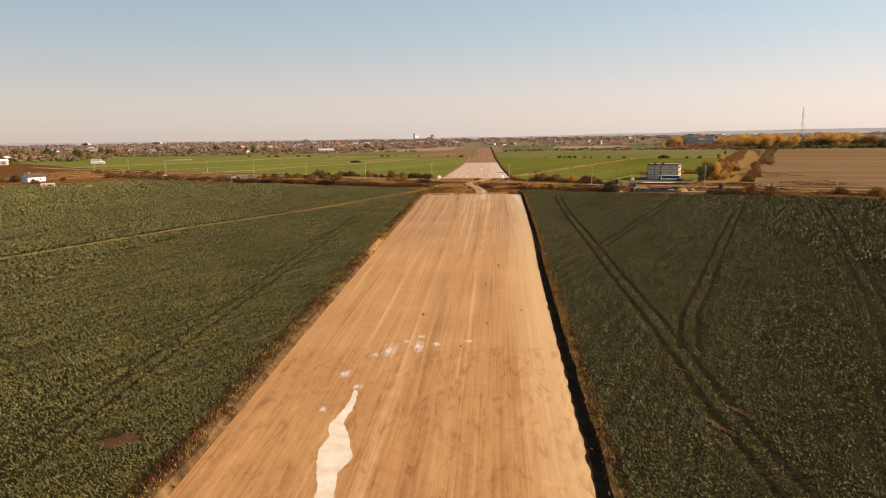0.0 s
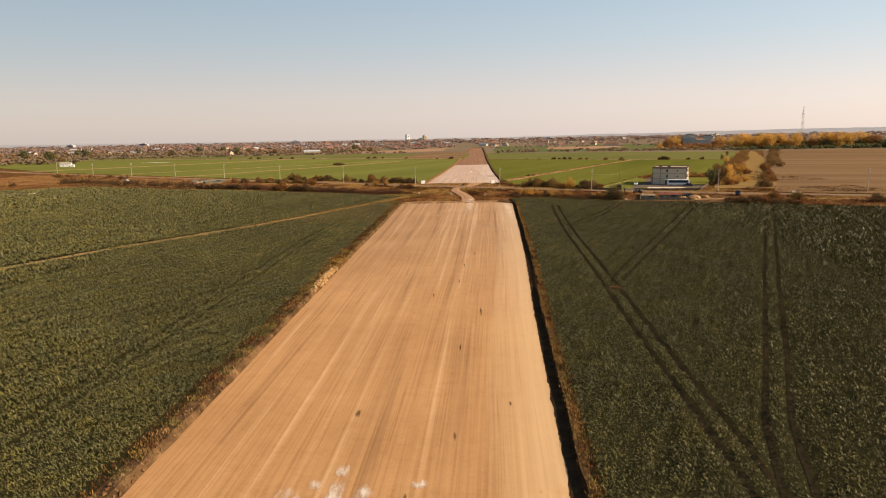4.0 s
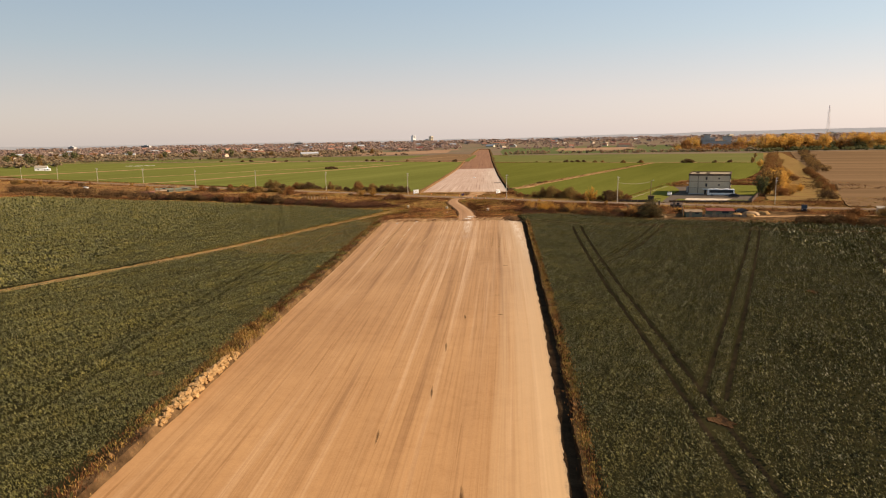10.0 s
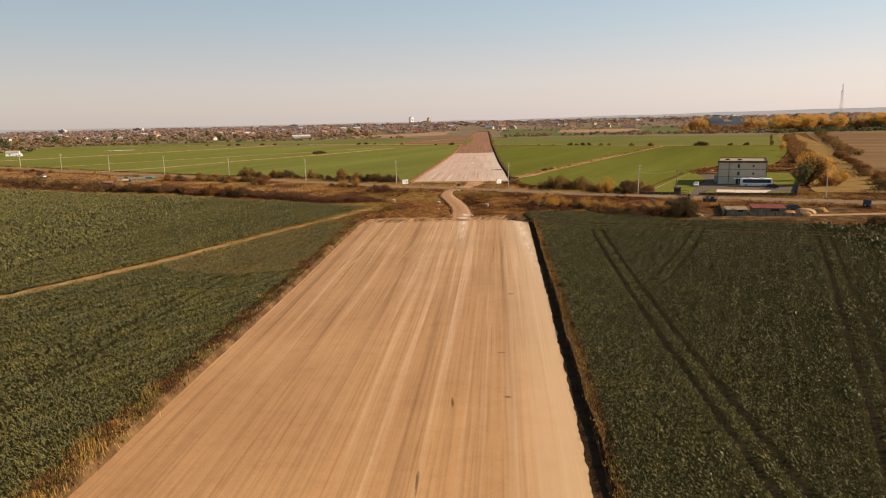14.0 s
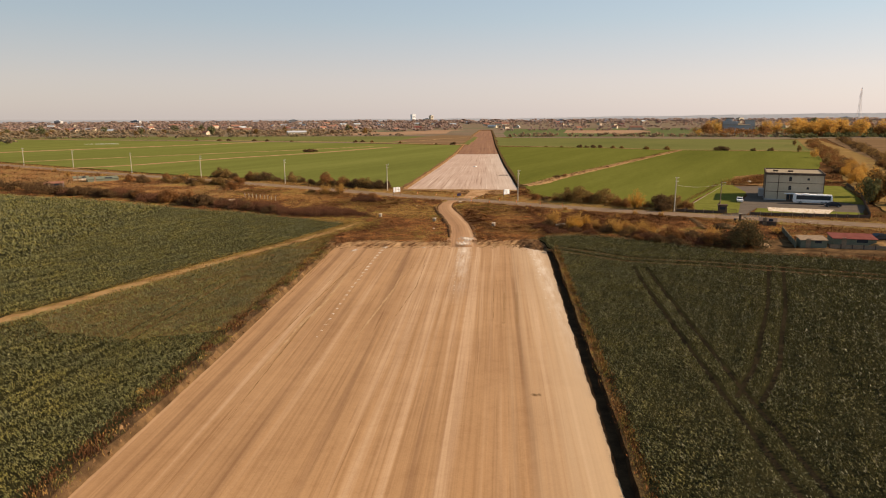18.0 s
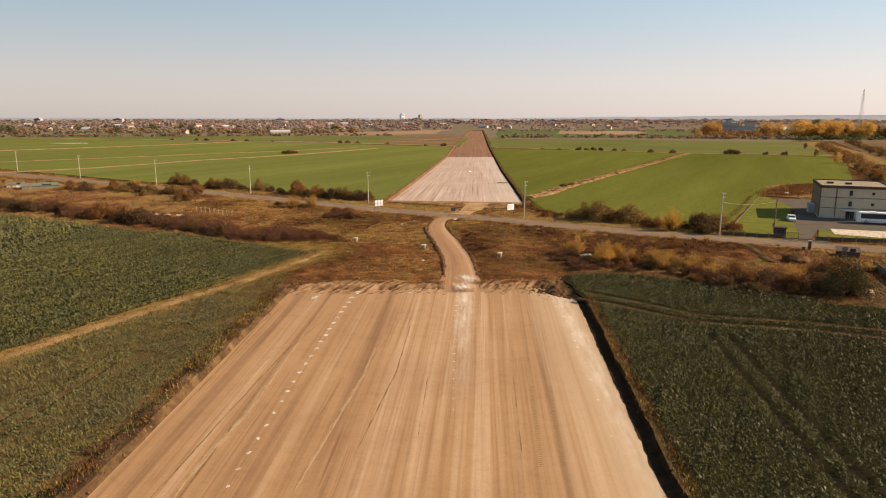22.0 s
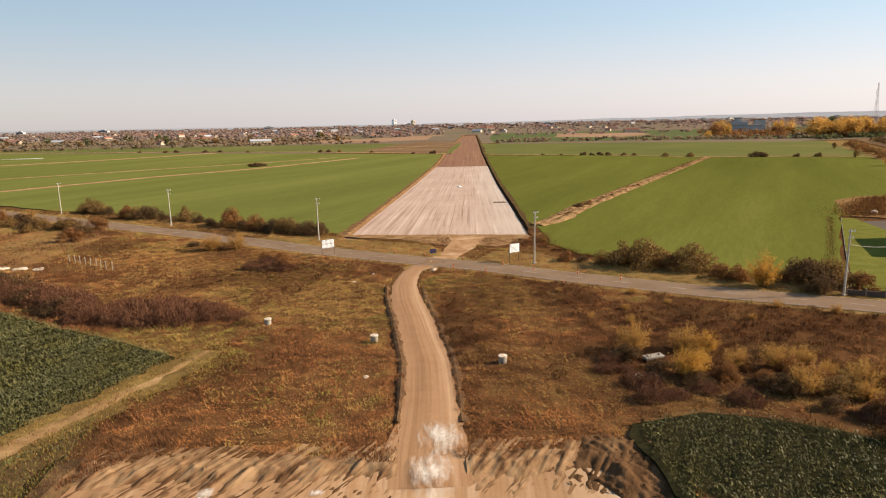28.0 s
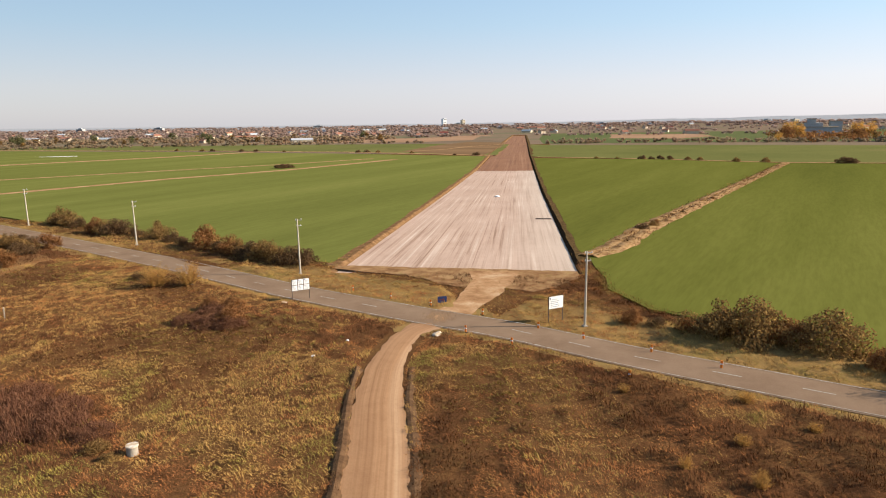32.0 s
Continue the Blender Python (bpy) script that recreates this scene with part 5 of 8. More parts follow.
# ---- farmstead and huts to the west ----
def gable_house(m, w, d, h, rise, wall, roof, label, name="house", wins=2, chimney=True, group=""):
    e = thing(name, m, label, "house", group)
    bm = bmesh.new()
    box(bm, -w / 2, w / 2, -d / 2, d / 2, 0, h)
    part("wall", bm, wall, e)
    part("gable", profile_body([(-d / 2, h), (d / 2, h), (0, h + rise)], w, 0), wall, e, at=pose(0, 0, 0, 0, 0, 90))
    o = 0.35
    rf = part("roof", profile_body([(-d / 2 - o, h - o * rise / (d / 2)), (0, h + rise), (d / 2 + o, h - o * rise / (d / 2)), (d / 2 + o, h - o * rise / (d / 2) + 0.2), (0, h + rise + 0.2), (-d / 2 - o, h - o * rise / (d / 2) + 0.2)], w + 0.7, 0), roof, e, at=pose(0, 0, 0, 0, 0, 90))
    if chimney:
        part("chimney", boxes((-0.35, 0.35, w * 0.2, w * 0.2 + 0.7, h + rise * 0.4, h + rise + 0.9)), M["greywall"], rf)
    for k in range(wins):
        x = -w / 2 + w * (k + 0.7) / (wins + 0.4)
        fr = part("window", boxes((x - 0.6, x + 0.6, -d / 2 - 0.06, -d / 2 - 0.01, 1.0, 2.2)), M["white"], e)
        part("pane", boxes((x - 0.5, x + 0.5, -d / 2 - 0.08, -d / 2 - 0.061, 1.1, 2.1)), M["glass"], fr)
    return e


gable_house(pose(-276, 452, 0, 0, 0, 62), 12, 7.5, 3.2, 2.4, M["white"], M["brown"], "white farmhouse with a dark gabled roof")
shed(pose(-232, 393, 0, 0, 0, 25), 7, 5, 1.8, M["lime"], M["lime"], "low pale farm outbuilding at the field edge")
wall_run("farm_wall", [(-228, 388), (-206, 384), (-204, 391)], 1.0, 0.3, M["lime"], "low pale yard wall of the farmstead", M["concrete"], 4.0)
gable_house(pose(-399, 776, 0, 0, 0, 20), 11, 7, 3.4, 1.6, M["white"], M["concrete"], "white house with a blue-grey roof beyond the fields")
shed(pose(-389, 768, 0, 0, 0, 20), 6, 4, 2.0, M["white"], M["white"], "small white outbuilding beside the house")
shed(pose(-134, 457, 0, 0, 0, 35), 12, 4.5, 1.1, M["greenpaint"], M["greenpaint"], "low green sheet-metal shed near the road", 0.7)
shed(pose(-146, 462, 0, 0, 0, 30), 6, 4, 1.0, M["lime"], M["greenpaint"], "low pale shed with a green roof", 0.5)
shed(pose(-140, 431, 0, 0, 0, 20), 6.5, 3.5, 1.7, M["rust"], M["tile"], "rusty hut behind the hedge", 0.4)
for k, (x, y) in enumerate(((-60, 398.5), (-56, 397.5), (-52, 397))):
    lump("rubble_mound", pose(x - 4, y - 10, 0, 0, 0, k * 70), 1.5, M["lime"], "pale rubble pile in dry grass", "rubble", k * 2.1 + 9, 0.22)

# ---- markings on the ground ----
def patch(name, x, y, rx, ry, turn, z, material, label, seed, n=30, rag=1.0):
    """A ragged stain lying on the ground."""
    pts = []
    for k in range(n):
        a = 2 * math.pi * k / n
        f = 0.85 + rag * 0.55 * noise.noise(Vector((math.cos(a) * 1.4 + seed, math.sin(a) * 1.4, seed))) + rag * 0.5 * noise.noise(Vector((math.cos(a) * 5 + seed, math.sin(a) * 5, seed + 3.0)))
        px, py = rx * f * math.cos(a), ry * f * math.sin(a)
        c, s = math.cos(radians(turn)), math.sin(radians(turn))
        pts.append((x + px * c - py * s, y + px * s + py * c))
    return sheet(name, pts, z, material, label, "stain")


patch("clay_dust", 18.6, 385.2, 3.6, 4.6, -32, 0.163, M["claydust"], "clay dust carried across the tarmac by wheels", 4.2, 30, 0.3)
Z1 = FLOOR + 0.03
sheet("lime_spill", [(-10.4, 40), (-10.1, 47), (-11.0, 52), (-11.4, 55.5), (-10.8, 58), (-11.2, 60.8), (-10.4, 65), (-10.1, 69.5), (-9.5, 68.7), (-9.6, 64), (-10.0, 61), (-9.4, 58.9), (-8.6, 56), (-8.2, 54.3), (-9.0, 51), (-8.6, 46.8), (-8.3, 40)], Z1, M["limespill"], "white lime spill on the graded clay", "stain", 0.25, 0.3)
for k, (x, y, rx, ry, tn) in enumerate(((-7.2, 82.8, 0.7, 2.2, 5), (-3.6, 84.2, 0.5, 2.4, 5), (-1.2, 85, 0.5, 0.8, 0), (-11.8, 74.6, 0.5, 1.2, 10), (-9.2, 81, 0.4, 0.8, 0), (-9.8, 70.5, 0.6, 0.7, 0), (-5.2, 86.4, 0.4, 0.6, 0), (-3.4, 88.5, 0.35, 1.0, 0), (3.2, 86.0, 0.5, 0.5, 0), (-12.6, 64, 0.3, 0.6, 0),
                                       (19.0, 313.6, 1.9, 3.4, 0), (18.2, 308.5, 1.7, 3.0, 0), (18.9, 303, 1.5, 3.5, 0), (17.0, 302, 0.6, 1.2, 0), (1.4, 306.6, 0.9, 0.8, 20), (-4.6, 303.5, 0.5, 1.6, -30), (9.6, 306.2, 0.6, 0.5, 0), (18.2, 296, 0.9, 4.5, 0), (29.0, 299, 1.6, 2.5, 20), (31.0, 293, 0.8, 4.0, 5), (20.2, 299, 1.0, 3.0, 0), (17.4, 286, 0.5, 5.0, 0))):
    if x > 10 and 270 < y < 304:
        continue
    patch("lime_stain", x, y, rx * (2.6 if y < 90 else 1.7), ry * (2.2 if y < 90 else 1.5), tn, Z1 + 0.03 + 0.002 * k if y < 307.5 else 0.16 + 0.003 * k, M["limewash"], "pale lime stain on graded clay", k * 1.3, 30, 0.25)
for line in ([(1.4, 306), (0.4, 297.4), (-0.1, 289), (-0.5, 281), (-1.1, 272.7), (-1.6, 260), (-2.2, 246)], [(17.1, 304), (16.7, 299.4), (16.3, 290), (16.0, 283), (15.7, 277), (15.2, 262)], [(31.0, 301), (31.3, 295), (30.9, 286), (30.4, 277), (29.6, 268), (28.4, 254)]):
    ln = [Vector(p) for p in line]
    y = ln[0].y
    k = 0
    big = 1.0 if ln[0].x < 5 else 0.62
    while y > ln[-1].y:
        x = float(np.interp(-y, [-p.y for p in ln], [p.x for p in ln]))
        fade = (y - ln[-1].y) / (ln[0].y - ln[-1].y)
        patch("survey_dab", x, y, big * (0.14 + 0.3 * fade), big * (0.2 + 0.3 * fade), rnd.uniform(-20, 20), Z1 + 0.008, M["lime"], "white lime dab marking the graded strip", y)
        y -= 2.5
        k += 1
for k, (x, y, rx, ry) in enumerate(((6.1, 94.6, 0.14, 0.9), (-3.4, 100, 0.2, 0.8), (19.0, 191.3, 0.4, 0.3), (23.1, 230.4, 0.42, 0.4), (19.4, 204, 0.3, 0.25), (7.5, 120, 0.1, 1.6), (12, 102, 0.1, 0.8), (4.0, 150, 0.09, 2.0), (10.4, 176, 0.1, 2.2), (11.4, 138, 0.12, 2.4), (2.0, 84, 0.12, 0.7), (13.4, 190, 0.09, 2.0), (8.8, 160, 0.08, 1.6))):
    patch("damp_scrape", x, y, rx * 2.0, ry * 1.6, -4, Z1 + 0.001 * k, M["damp"], "dark scrape in the graded clay", k * 2.3)
# broken centre line of the road
ctr = [Vector(p) for p in ROAD]
acc, dash = 0.0, []
for a, b in zip(ctr, ctr[1:]):
    L = (b - a).length
    n = int(L / 0.5)
    for k in range(n):
        dash.append(a.lerp(b, k / n))
DM = None
for i in range(0, len(dash) - 8, 16):
    a, b = dash[i], dash[min(i + 5, len(dash) - 1)]
    c = (a + b) / 2
    if not -120 < c.x < 140 or 14 < c.x < 26:
        continue
    m = pose(c.x, c.y, 0.158, 0, 0, math.degrees(math.atan2(b.y - a.y, b.x - a.x)))
    if DM is None:
        DM = part("centre_dash", boxes((-1.4, 1.4, -0.07, 0.07, 0, 0.004)), M["paint"], None, at=m)
        tagged(DM, "worn white centre line dash on asphalt", "road marking", "centre line dashes", "structure")
    else:
        copy_thing(DM, m)

# ---- plants ----
M["crop"] = leafy("crop_leaves", [(0.0, (0.068, 0.065, 0.020)), (0.5, (0.093, 0.087, 0.028)), (0.85, (0.120, 0.111, 0.040)), (1.0, (0.156, 0.142, 0.058))], 0.45, patch=0.03, lo=0.75, spec=0.1, tint=0.2)
M["weed_red"] = leafy("red_brown_weeds", [(0.0, (0.225, 0.089, 0.034)), (0.5, (0.282, 0.114, 0.042)), (1.0, (0.350, 0.153, 0.057))], 0.9, patch=0.3)
M["weed_brown"] = leafy("dark_brown_weeds", [(0.0, (0.078, 0.034, 0.016)), (0.5, (0.112, 0.048, 0.022)), (1.0, (0.165, 0.073, 0.032))], 0.9, patch=0.3)
M["straw"] = leafy("straw_grass", [(0.0, (0.262, 0.145, 0.048)), (0.5, (0.330, 0.190, 0.062)), (1.0, (0.400, 0.245, 0.086))], 0.9, patch=0.3)
M["olive"] = leafy("olive_grass", [(0.0, (0.172, 0.126, 0.034)), (0.5, (0.222, 0.162, 0.043)), (1.0, (0.280, 0.205, 0.056))], 0.9, patch=0.3)
M["leaf_olive"] = leafy("olive_leaves", [(0.0, (0.14, 0.080, 0.034)), (0.6, (0.235, 0.138, 0.054)), (1.0, (0.37, 0.235, 0.085))], 0.8, trans=0.35, patch=0.5)
M["leaf_dark"] = leafy("dark_leaves", [(0.0, (0.080, 0.050, 0.028)), (0.6, (0.135, 0.080, 0.042)), (1.0, (0.21, 0.125, 0.058))], 0.8, trans=0.35, patch=0.5)
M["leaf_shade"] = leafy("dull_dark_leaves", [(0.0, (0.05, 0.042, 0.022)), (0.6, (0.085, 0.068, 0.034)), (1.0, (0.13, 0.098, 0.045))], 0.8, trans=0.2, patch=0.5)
M["leaf_yellow"] = leafy("yellow_leaves", [(0.0, (0.48, 0.26, 0.070)), (0.6, (0.62, 0.36, 0.095)), (1.0, (0.70, 0.44, 0.13))], 0.8, trans=0.55, patch=0.3)
M["leaf_rust"] = leafy("rusty_leaves", [(0.0, (0.16, 0.070, 0.030)), (0.6, (0.25, 0.115, 0.046)), (1.0, (0.35, 0.180, 0.068))], 0.8, trans=0.35, patch=0.3)
M["leaf_straw"] = leafy("straw_yellow_leaves", [(0.0, (0.34, 0.18, 0.052)), (0.6, (0.48, 0.265, 0.076)), (1.0, (0.60, 0.36, 0.11))], 0.8, trans=0.45, patch=0.3)
M["twig"] = leafy("bare_twigs", [(0.0, (0.105, 0.047, 0.028)), (0.6, (0.150, 0.070, 0.041)), (1.0, (0.21, 0.105, 0.060))], 0.9, patch=0.3)
M["leaf_green"] = leafy("green_leaves", [(0.0, (0.091, 0.094, 0.044)), (0.6, (0.143, 0.143, 0.065)), (1.0, (0.208, 0.195, 0.091))], 0.8, trans=0.35, patch=0.3)
M["weed_green"] = leafy("green_weeds", [(0.0, (0.084, 0.077, 0.028)), (0.5, (0.119, 0.105, 0.036)), (1.0, (0.168, 0.140, 0.056))], 0.9, patch=0.3)
M["leaf_gold"] = leafy("golden_leaves", [(0.0, (0.42, 0.21, 0.045)), (0.6, (0.56, 0.30, 0.065)), (1.0, (0.66, 0.40, 0.10))], 0.8, trans=0.45, patch=0.3)
M["leaf_red"] = leafy("red_leaves", [(0.0, (0.28, 0.05, 0.03)), (1.0, (0.42, 0.1, 0.05))], 0.8, trans=0.35, patch=0.3)
M["bark"] = surf("bark", [(0.3, (0.10, 0.075, 0.05)), (0.7, (0.17, 0.13, 0.09))], 2.0, None, 12.0, 0.95, 0.5, 0.02)


def inside(px, py, poly):
    r = np.zeros(len(px), bool)
    x, y = np.array([p[0] for p in poly]), np.array([p[1] for p in poly])
    j = len(x) - 1
    for i in range(len(x)):
        c = ((y[i] > py) != (y[j] > py)) & (px < (x[j] - x[i]) * (py - y[i]) / (y[j] - y[i] + 1e-12) + x[i])
        r ^= c
        j = i
    return r


def near_line(px, py, line, d):
    """Which points lie within d of a line; d may be one number."""
    r = np.zeros(len(px), bool)
    for (ax, ay), (bx, by) in zip(line, line[1:]):
        dx, dy = bx - ax, by - ay
        u = np.clip(((px - ax) * dx + (py - ay) * dy) / (dx * dx + dy * dy), 0, 1)
        r |= np.hypot(px - ax - u * dx, py - ay - u * dy) < d
    return r


def blades(pts, length, width, lean, g, face=None, share=0.75, spread=0.8):
    """Diamond-shaped leaves standing at pts (n, 3), leaning by up to lean (radians) from upright."""
    n = len(pts)
    az, th = g.uniform(0, 2 * np.pi, n), lean[0] + (lean[1] - lean[0]) * g.random(n)
    if face is not None:      # leaves that turn their upper side towards the sun
        az = np.where(g.random(n) < share, g.normal(face + np.pi, spread, n), az)
    L = length * g.uniform(0.7, 1.3, n)
    W = width * g.uniform(0.7, 1.3, n)
    d = np.stack([np.sin(th) * np.cos(az), np.sin(th) * np.sin(az), np.cos(th)], 1)
    s = np.stack([-np.sin(az), np.cos(az), 0.35 * g.uniform(-1, 1, n)], 1)
    v = np.empty((n, 4, 3))
    v[:, 0] = pts
    v[:, 1] = pts + d * (0.5 * L)[:, None] + s * (W / 2)[:, None]
    v[:, 2] = pts + d * L[:, None]
    v[:, 3] = pts + d * (0.5 * L)[:, None] - s * (W / 2)[:, None]
    return v


# rut soil with the shade of the standing crop put into its colour
M["rut"] = surf("shaded_rut_soil", [(0.3, (0.016, 0.013, 0.008)), (0.7, (0.034, 0.025, 0.014))], 0.5, None, 4.0, 0.95, 0.4, 0.05)
# tramlines driven through the crop
TRAMS = [
    [(48.6, 283), (46.2, 265), (42.4, 231), (39.6, 203), (37.4, 176), (35.0, 150), (33.2, 131), (31.6, 113), (30.4, 97), (28.6, 78), (27.1, 65), (26.3, 55), (25.5, 40), (24.6, 20)],
    [(93, 268), (87.8, 257), (69.8, 220.5), (57.3, 195.5), (49.8, 180.5), (43.2, 167.5), (37.2, 155.5)],
    [(72.5, 283), (61.5, 260), (53.4, 245), (49.2, 236.5), (43.0, 227.5)],
    [(112, 249), (86, 197), (64.4, 153), (43.6, 110), (35.8, 94.5), (30.0, 79)],
    [(135, 237), (91, 149), (68, 102.5), (56.8, 81.5), (45, 58)],
    [(36, 302), (42.4, 296.5), (48.2, 290), (61, 287), (110, 266), (180, 232)],
    [(-35.6, 45), (-35.6, 64), (-35.2, 80), (-32.8, 128), (-29.4, 210), (-25.7, 243), (-22, 279)],
]


def rut_pairs(line, gap):
    out = []
    v = [Vector(p) for p in line]
    for s in (-1, 1):
        row = []
        for i, p in enumerate(v):
            d = (v[min(i + 1, len(v) - 1)] - v[max(i - 1, 0)]).normalized()
            row.append((p.x - d.y * s * gap, p.y + d.x * s * gap))
        out.append(row)
    return out


RUTS = [r for i, t in enumerate(TRAMS) for r in rut_pairs(t, 1.7 if i == 5 else 1.12)]
for k, r in enumerate(RUTS):
    ribbon("wheel_rut", r, 0.9 if k in (10, 11) else 0.5 if r[0][0] > 0 else 0.3, FIELD + 0.045 + 0.003 * k, M["bareearth"] if k in (10, 11) else M["rut"] if r[0][0] > 0 else M["soil"], "bare wheel rut through the crop", "wheel rut", 0.12, 2.0)
for x, y, rx, ry in ((35.9, 150.4, 1.1, 1.7), (71, 199.7, 1.0, 1.2), (-29.4, 56.5, 2.4, 1.5), (-23.5, 166, 0.9, 0.8), (25.0, 57.5, 0.42, 3.2), (28.4, 60.5, 0.4, 2.6), (26.6, 73, 0.3, 1.4)):
    patch("bare_patch", x, y, rx, ry, 20, FIELD + 0.10, M["bareearth"], "bare brown patch in the crop", x)

ROW = np.array([0.45, 0.893])
CORNER = [(-50, 243), (-42, 258), (-35, 274.5), (-26.5, 293), (-17.5, 310), (-9.5, 326), (-8, 300), (-10, 245)]


BARE = ((35.3, 149.0, 1.7, 2.5), (71, 199.7, 0.9, 1.1), (-29.4, 56.5, 2.3, 1.4), (25.0, 57.5, 0.42, 3.0), (28.4, 60.5, 0.4, 2.4))


def crop(name, poly, side, d0, d1, yr, spacing, step, leaves, length, width, label, seed):
    """Plants in sown rows between d0 and d1 metres from the cut; each is a rosette of a few leaves."""
    g = np.random.default_rng(seed)
    xa = min(edge(yr[0], side) + side * d0, edge(yr[1], side) + side * d1, edge(yr[0], side) + side * d1, edge(min(yr[1], 306), side) + side * d0)
    xb = max(edge(yr[0], side) + side * d0, edge(min(yr[1], 306), side) + side * d1, edge(min(yr[1], 306), side) + side * d0)
    diag = math.hypot(xb - xa, yr[1] - yr[0])
    cx, cy = (xa + xb) / 2, (yr[0] + yr[1]) / 2
    U, W = np.meshgrid(np.arange(-diag / 2, diag / 2, step), np.arange(-diag / 2, diag / 2, spacing))
    U, W = U.ravel() + g.normal(0, step * 0.4, U.size), W.ravel() + g.normal(0, spacing * 0.2, U.size)
    px, py = cx + ROW[0] * U + ROW[1] * W, cy + ROW[1] * U - ROW[0] * W
    off = side * (px - np.interp(py, [a for a, _ in (NEAR_L if side < 0 else NEAR_R)], [b for _, b in (NEAR_L if side < 0 else NEAR_R)]))
    k = (off >= d0) & (off < d1) & (py > yr[0]) & (py < yr[1])
    px, py, off = px[k], py[k], off[k]
    k = inside(px, py, poly) & (g.random(len(px)) < 0.95)
    px, py, off = px[k], py[k], off[k]
    bad = np.zeros(len(px), bool)
    for r in RUTS:
        bad |= near_line(px, py, r, (0.6 if r is RUTS[10] or r is RUTS[11] else 0.44) if r[0][0] > 0 else 0.25)
    for x, y, rx, ry in BARE:
        bad |= ((px - x) / rx) ** 2 + ((py - y) / ry) ** 2 < g.uniform(0.5, 1.2, len(px))
    wv = np.array([noise.noise(Vector((y * 0.09, 3.0, 0))) for y in py])
    if side < 0:      # bare brown headland along the cut, a track, and a thin weedy corner by the junction
        bad |= near_line(px, py, TRACK, 1.2) | near_line(px, py, TRACK[4:], 1.8) | near_line(px, py, TRACK[8:], 2.3)
        bad |= off < 2.4 + 0.9 * wv + 0.5 * g.random(len(px))
        wc = np.array([noise.noise(Vector((x * 0.13, y * 0.13, 7.0))) + 0.5 * noise.noise(Vector((x * 0.4, y * 0.4, 2.0))) for x, y in zip(px, py)])
        bad |= inside(px, py, CORNER) & (g.random(len(px)) < np.clip((py - 284) / 36 + 1.4 * wc, 0, 0.96))
    else:
        bad |= off < np.interp(py, [296, 304], [1.95, 0.1]) + 0.5 * wv + 0.4 * g.random(len(px))
    px, py = px[~bad], py[~bad]
    u, w = px * ROW[0] + py * ROW[1], px * ROW[1] - py * ROW[0]
    swell = np.array([0.6 * noise.noise(Vector((a * 0.6, b * 1.5, 3.0))) + 0.9 * noise.noise(Vector((a * 0.07, b * 0.9, 6.0))) for a, b in zip(u, w)])
    vig = np.clip(1.0 + 0.5 * swell, 0.5, 1.5)
    n = len(px) * leaves
    P = np.stack([np.repeat(px, leaves) + g.normal(0, 0.36 * step, n), np.repeat(py, leaves) + g.normal(0, 0.36 * step, n), FIELD + 0.05 + 0.36 * np.repeat(vig, leaves) * g.random(n) ** 0.45], 1)
    v = blades(P, length, width, (0.3, 1.25), g, 0.2, 0.85, 0.75)
    s = np.repeat(vig, leaves)[:, None, None]
    v = P[:, None, :] + (v - P[:, None, :]) * s
    tagged(new(name, quads_mesh(name, v, M["crop"])), label, "crop", kind="stuff")


LB = "dense dark green broad-leaved crop in sown rows"
crop("crop_plants", right_field, 1, -1.4, 24, (24, 318), 0.38, 0.25, 5, 0.235, 0.064, LB, 101)
crop("crop_plants", left_field, -1, 1.6, 15, (24, 348), 0.38, 0.25, 5, 0.235, 0.064, LB, 102)
crop("crop_plants", right_field, 1, 24, 62, (30, 312), 0.48, 0.38, 5, 0.29, 0.082, LB, 103)
crop("crop_plants", left_field, -1, 15, 58, (30, 366), 0.48, 0.38, 5, 0.29, 0.082, LB, 104)
crop("crop_plants", right_field, 1, 62, 130, (60, 290), 0.8, 0.7, 4, 0.52, 0.19, LB, 105)
crop("crop_plants", left_field, -1, 58, 140, (50, 420), 0.8, 0.7, 4, 0.52, 0.19, LB, 106)
crop("crop_plants", right_field, 1, 130, 290, (90, 250), 1.2, 1.0, 3, 0.8, 0.36, LB, 107)
crop("crop_plants", left_field, -1, 140, 310, (110, 440), 1.2, 1.0, 3, 0.8, 0.36, LB, 108)
# the headlands behind the start, sown more thinly
for k, (fld, side, rows) in enumerate(((right_field, 1, ((1.2, 24, 24), (24, 62, 30), (62, 130, 60), (130, 290, 90))), (left_field, -1, ((1.6, 15, 24), (15, 58, 30), (58, 140, 50), (140, 310, 110))))):
    for d0, d1, y1 in rows:
        crop("crop_plants", fld, side, d0, d1, (-58, y1), 1.3, 1.1, 3, 0.85, 0.4, LB, 110 + 7 * k)

# rough grass and weeds between the fields and the road, and on the verges
YARD = [(80, 354), (125, 340), (166, 420), (122, 428)]
SHEDS = [(76, 298), (108, 290), (132, 281), (136, 290), (122, 312), (96, 312), (80, 311)]
STRIP_N = [(edge(y, -1) - 0.4, y) for y in (0, 100, 200, 307)] + [(-5.8, 311.5), (-2, 312.6), (0.7, 313.2), (5, 311.8), (10, 310.6), (14.4, 309.6), (22, 310.4), (27, 311.5), (32, 312.6), (35.6, 311)] + [(edge(y, 1) + 0.6, y) for y in (303, 200, 100, 0)]
STRIP_F = [(edge(y, -1) - 0.6, y) for y in (412, 500, 640)] + [(edge(y, 1) + 0.6, y) for y in (640, 500, 410)]
APRON = [(20, 386), (25, 384), (31, 393), (36, 402), (41, 409), (41, 413), (-1, 418), (8, 411), (17, 405), (21, 396)]
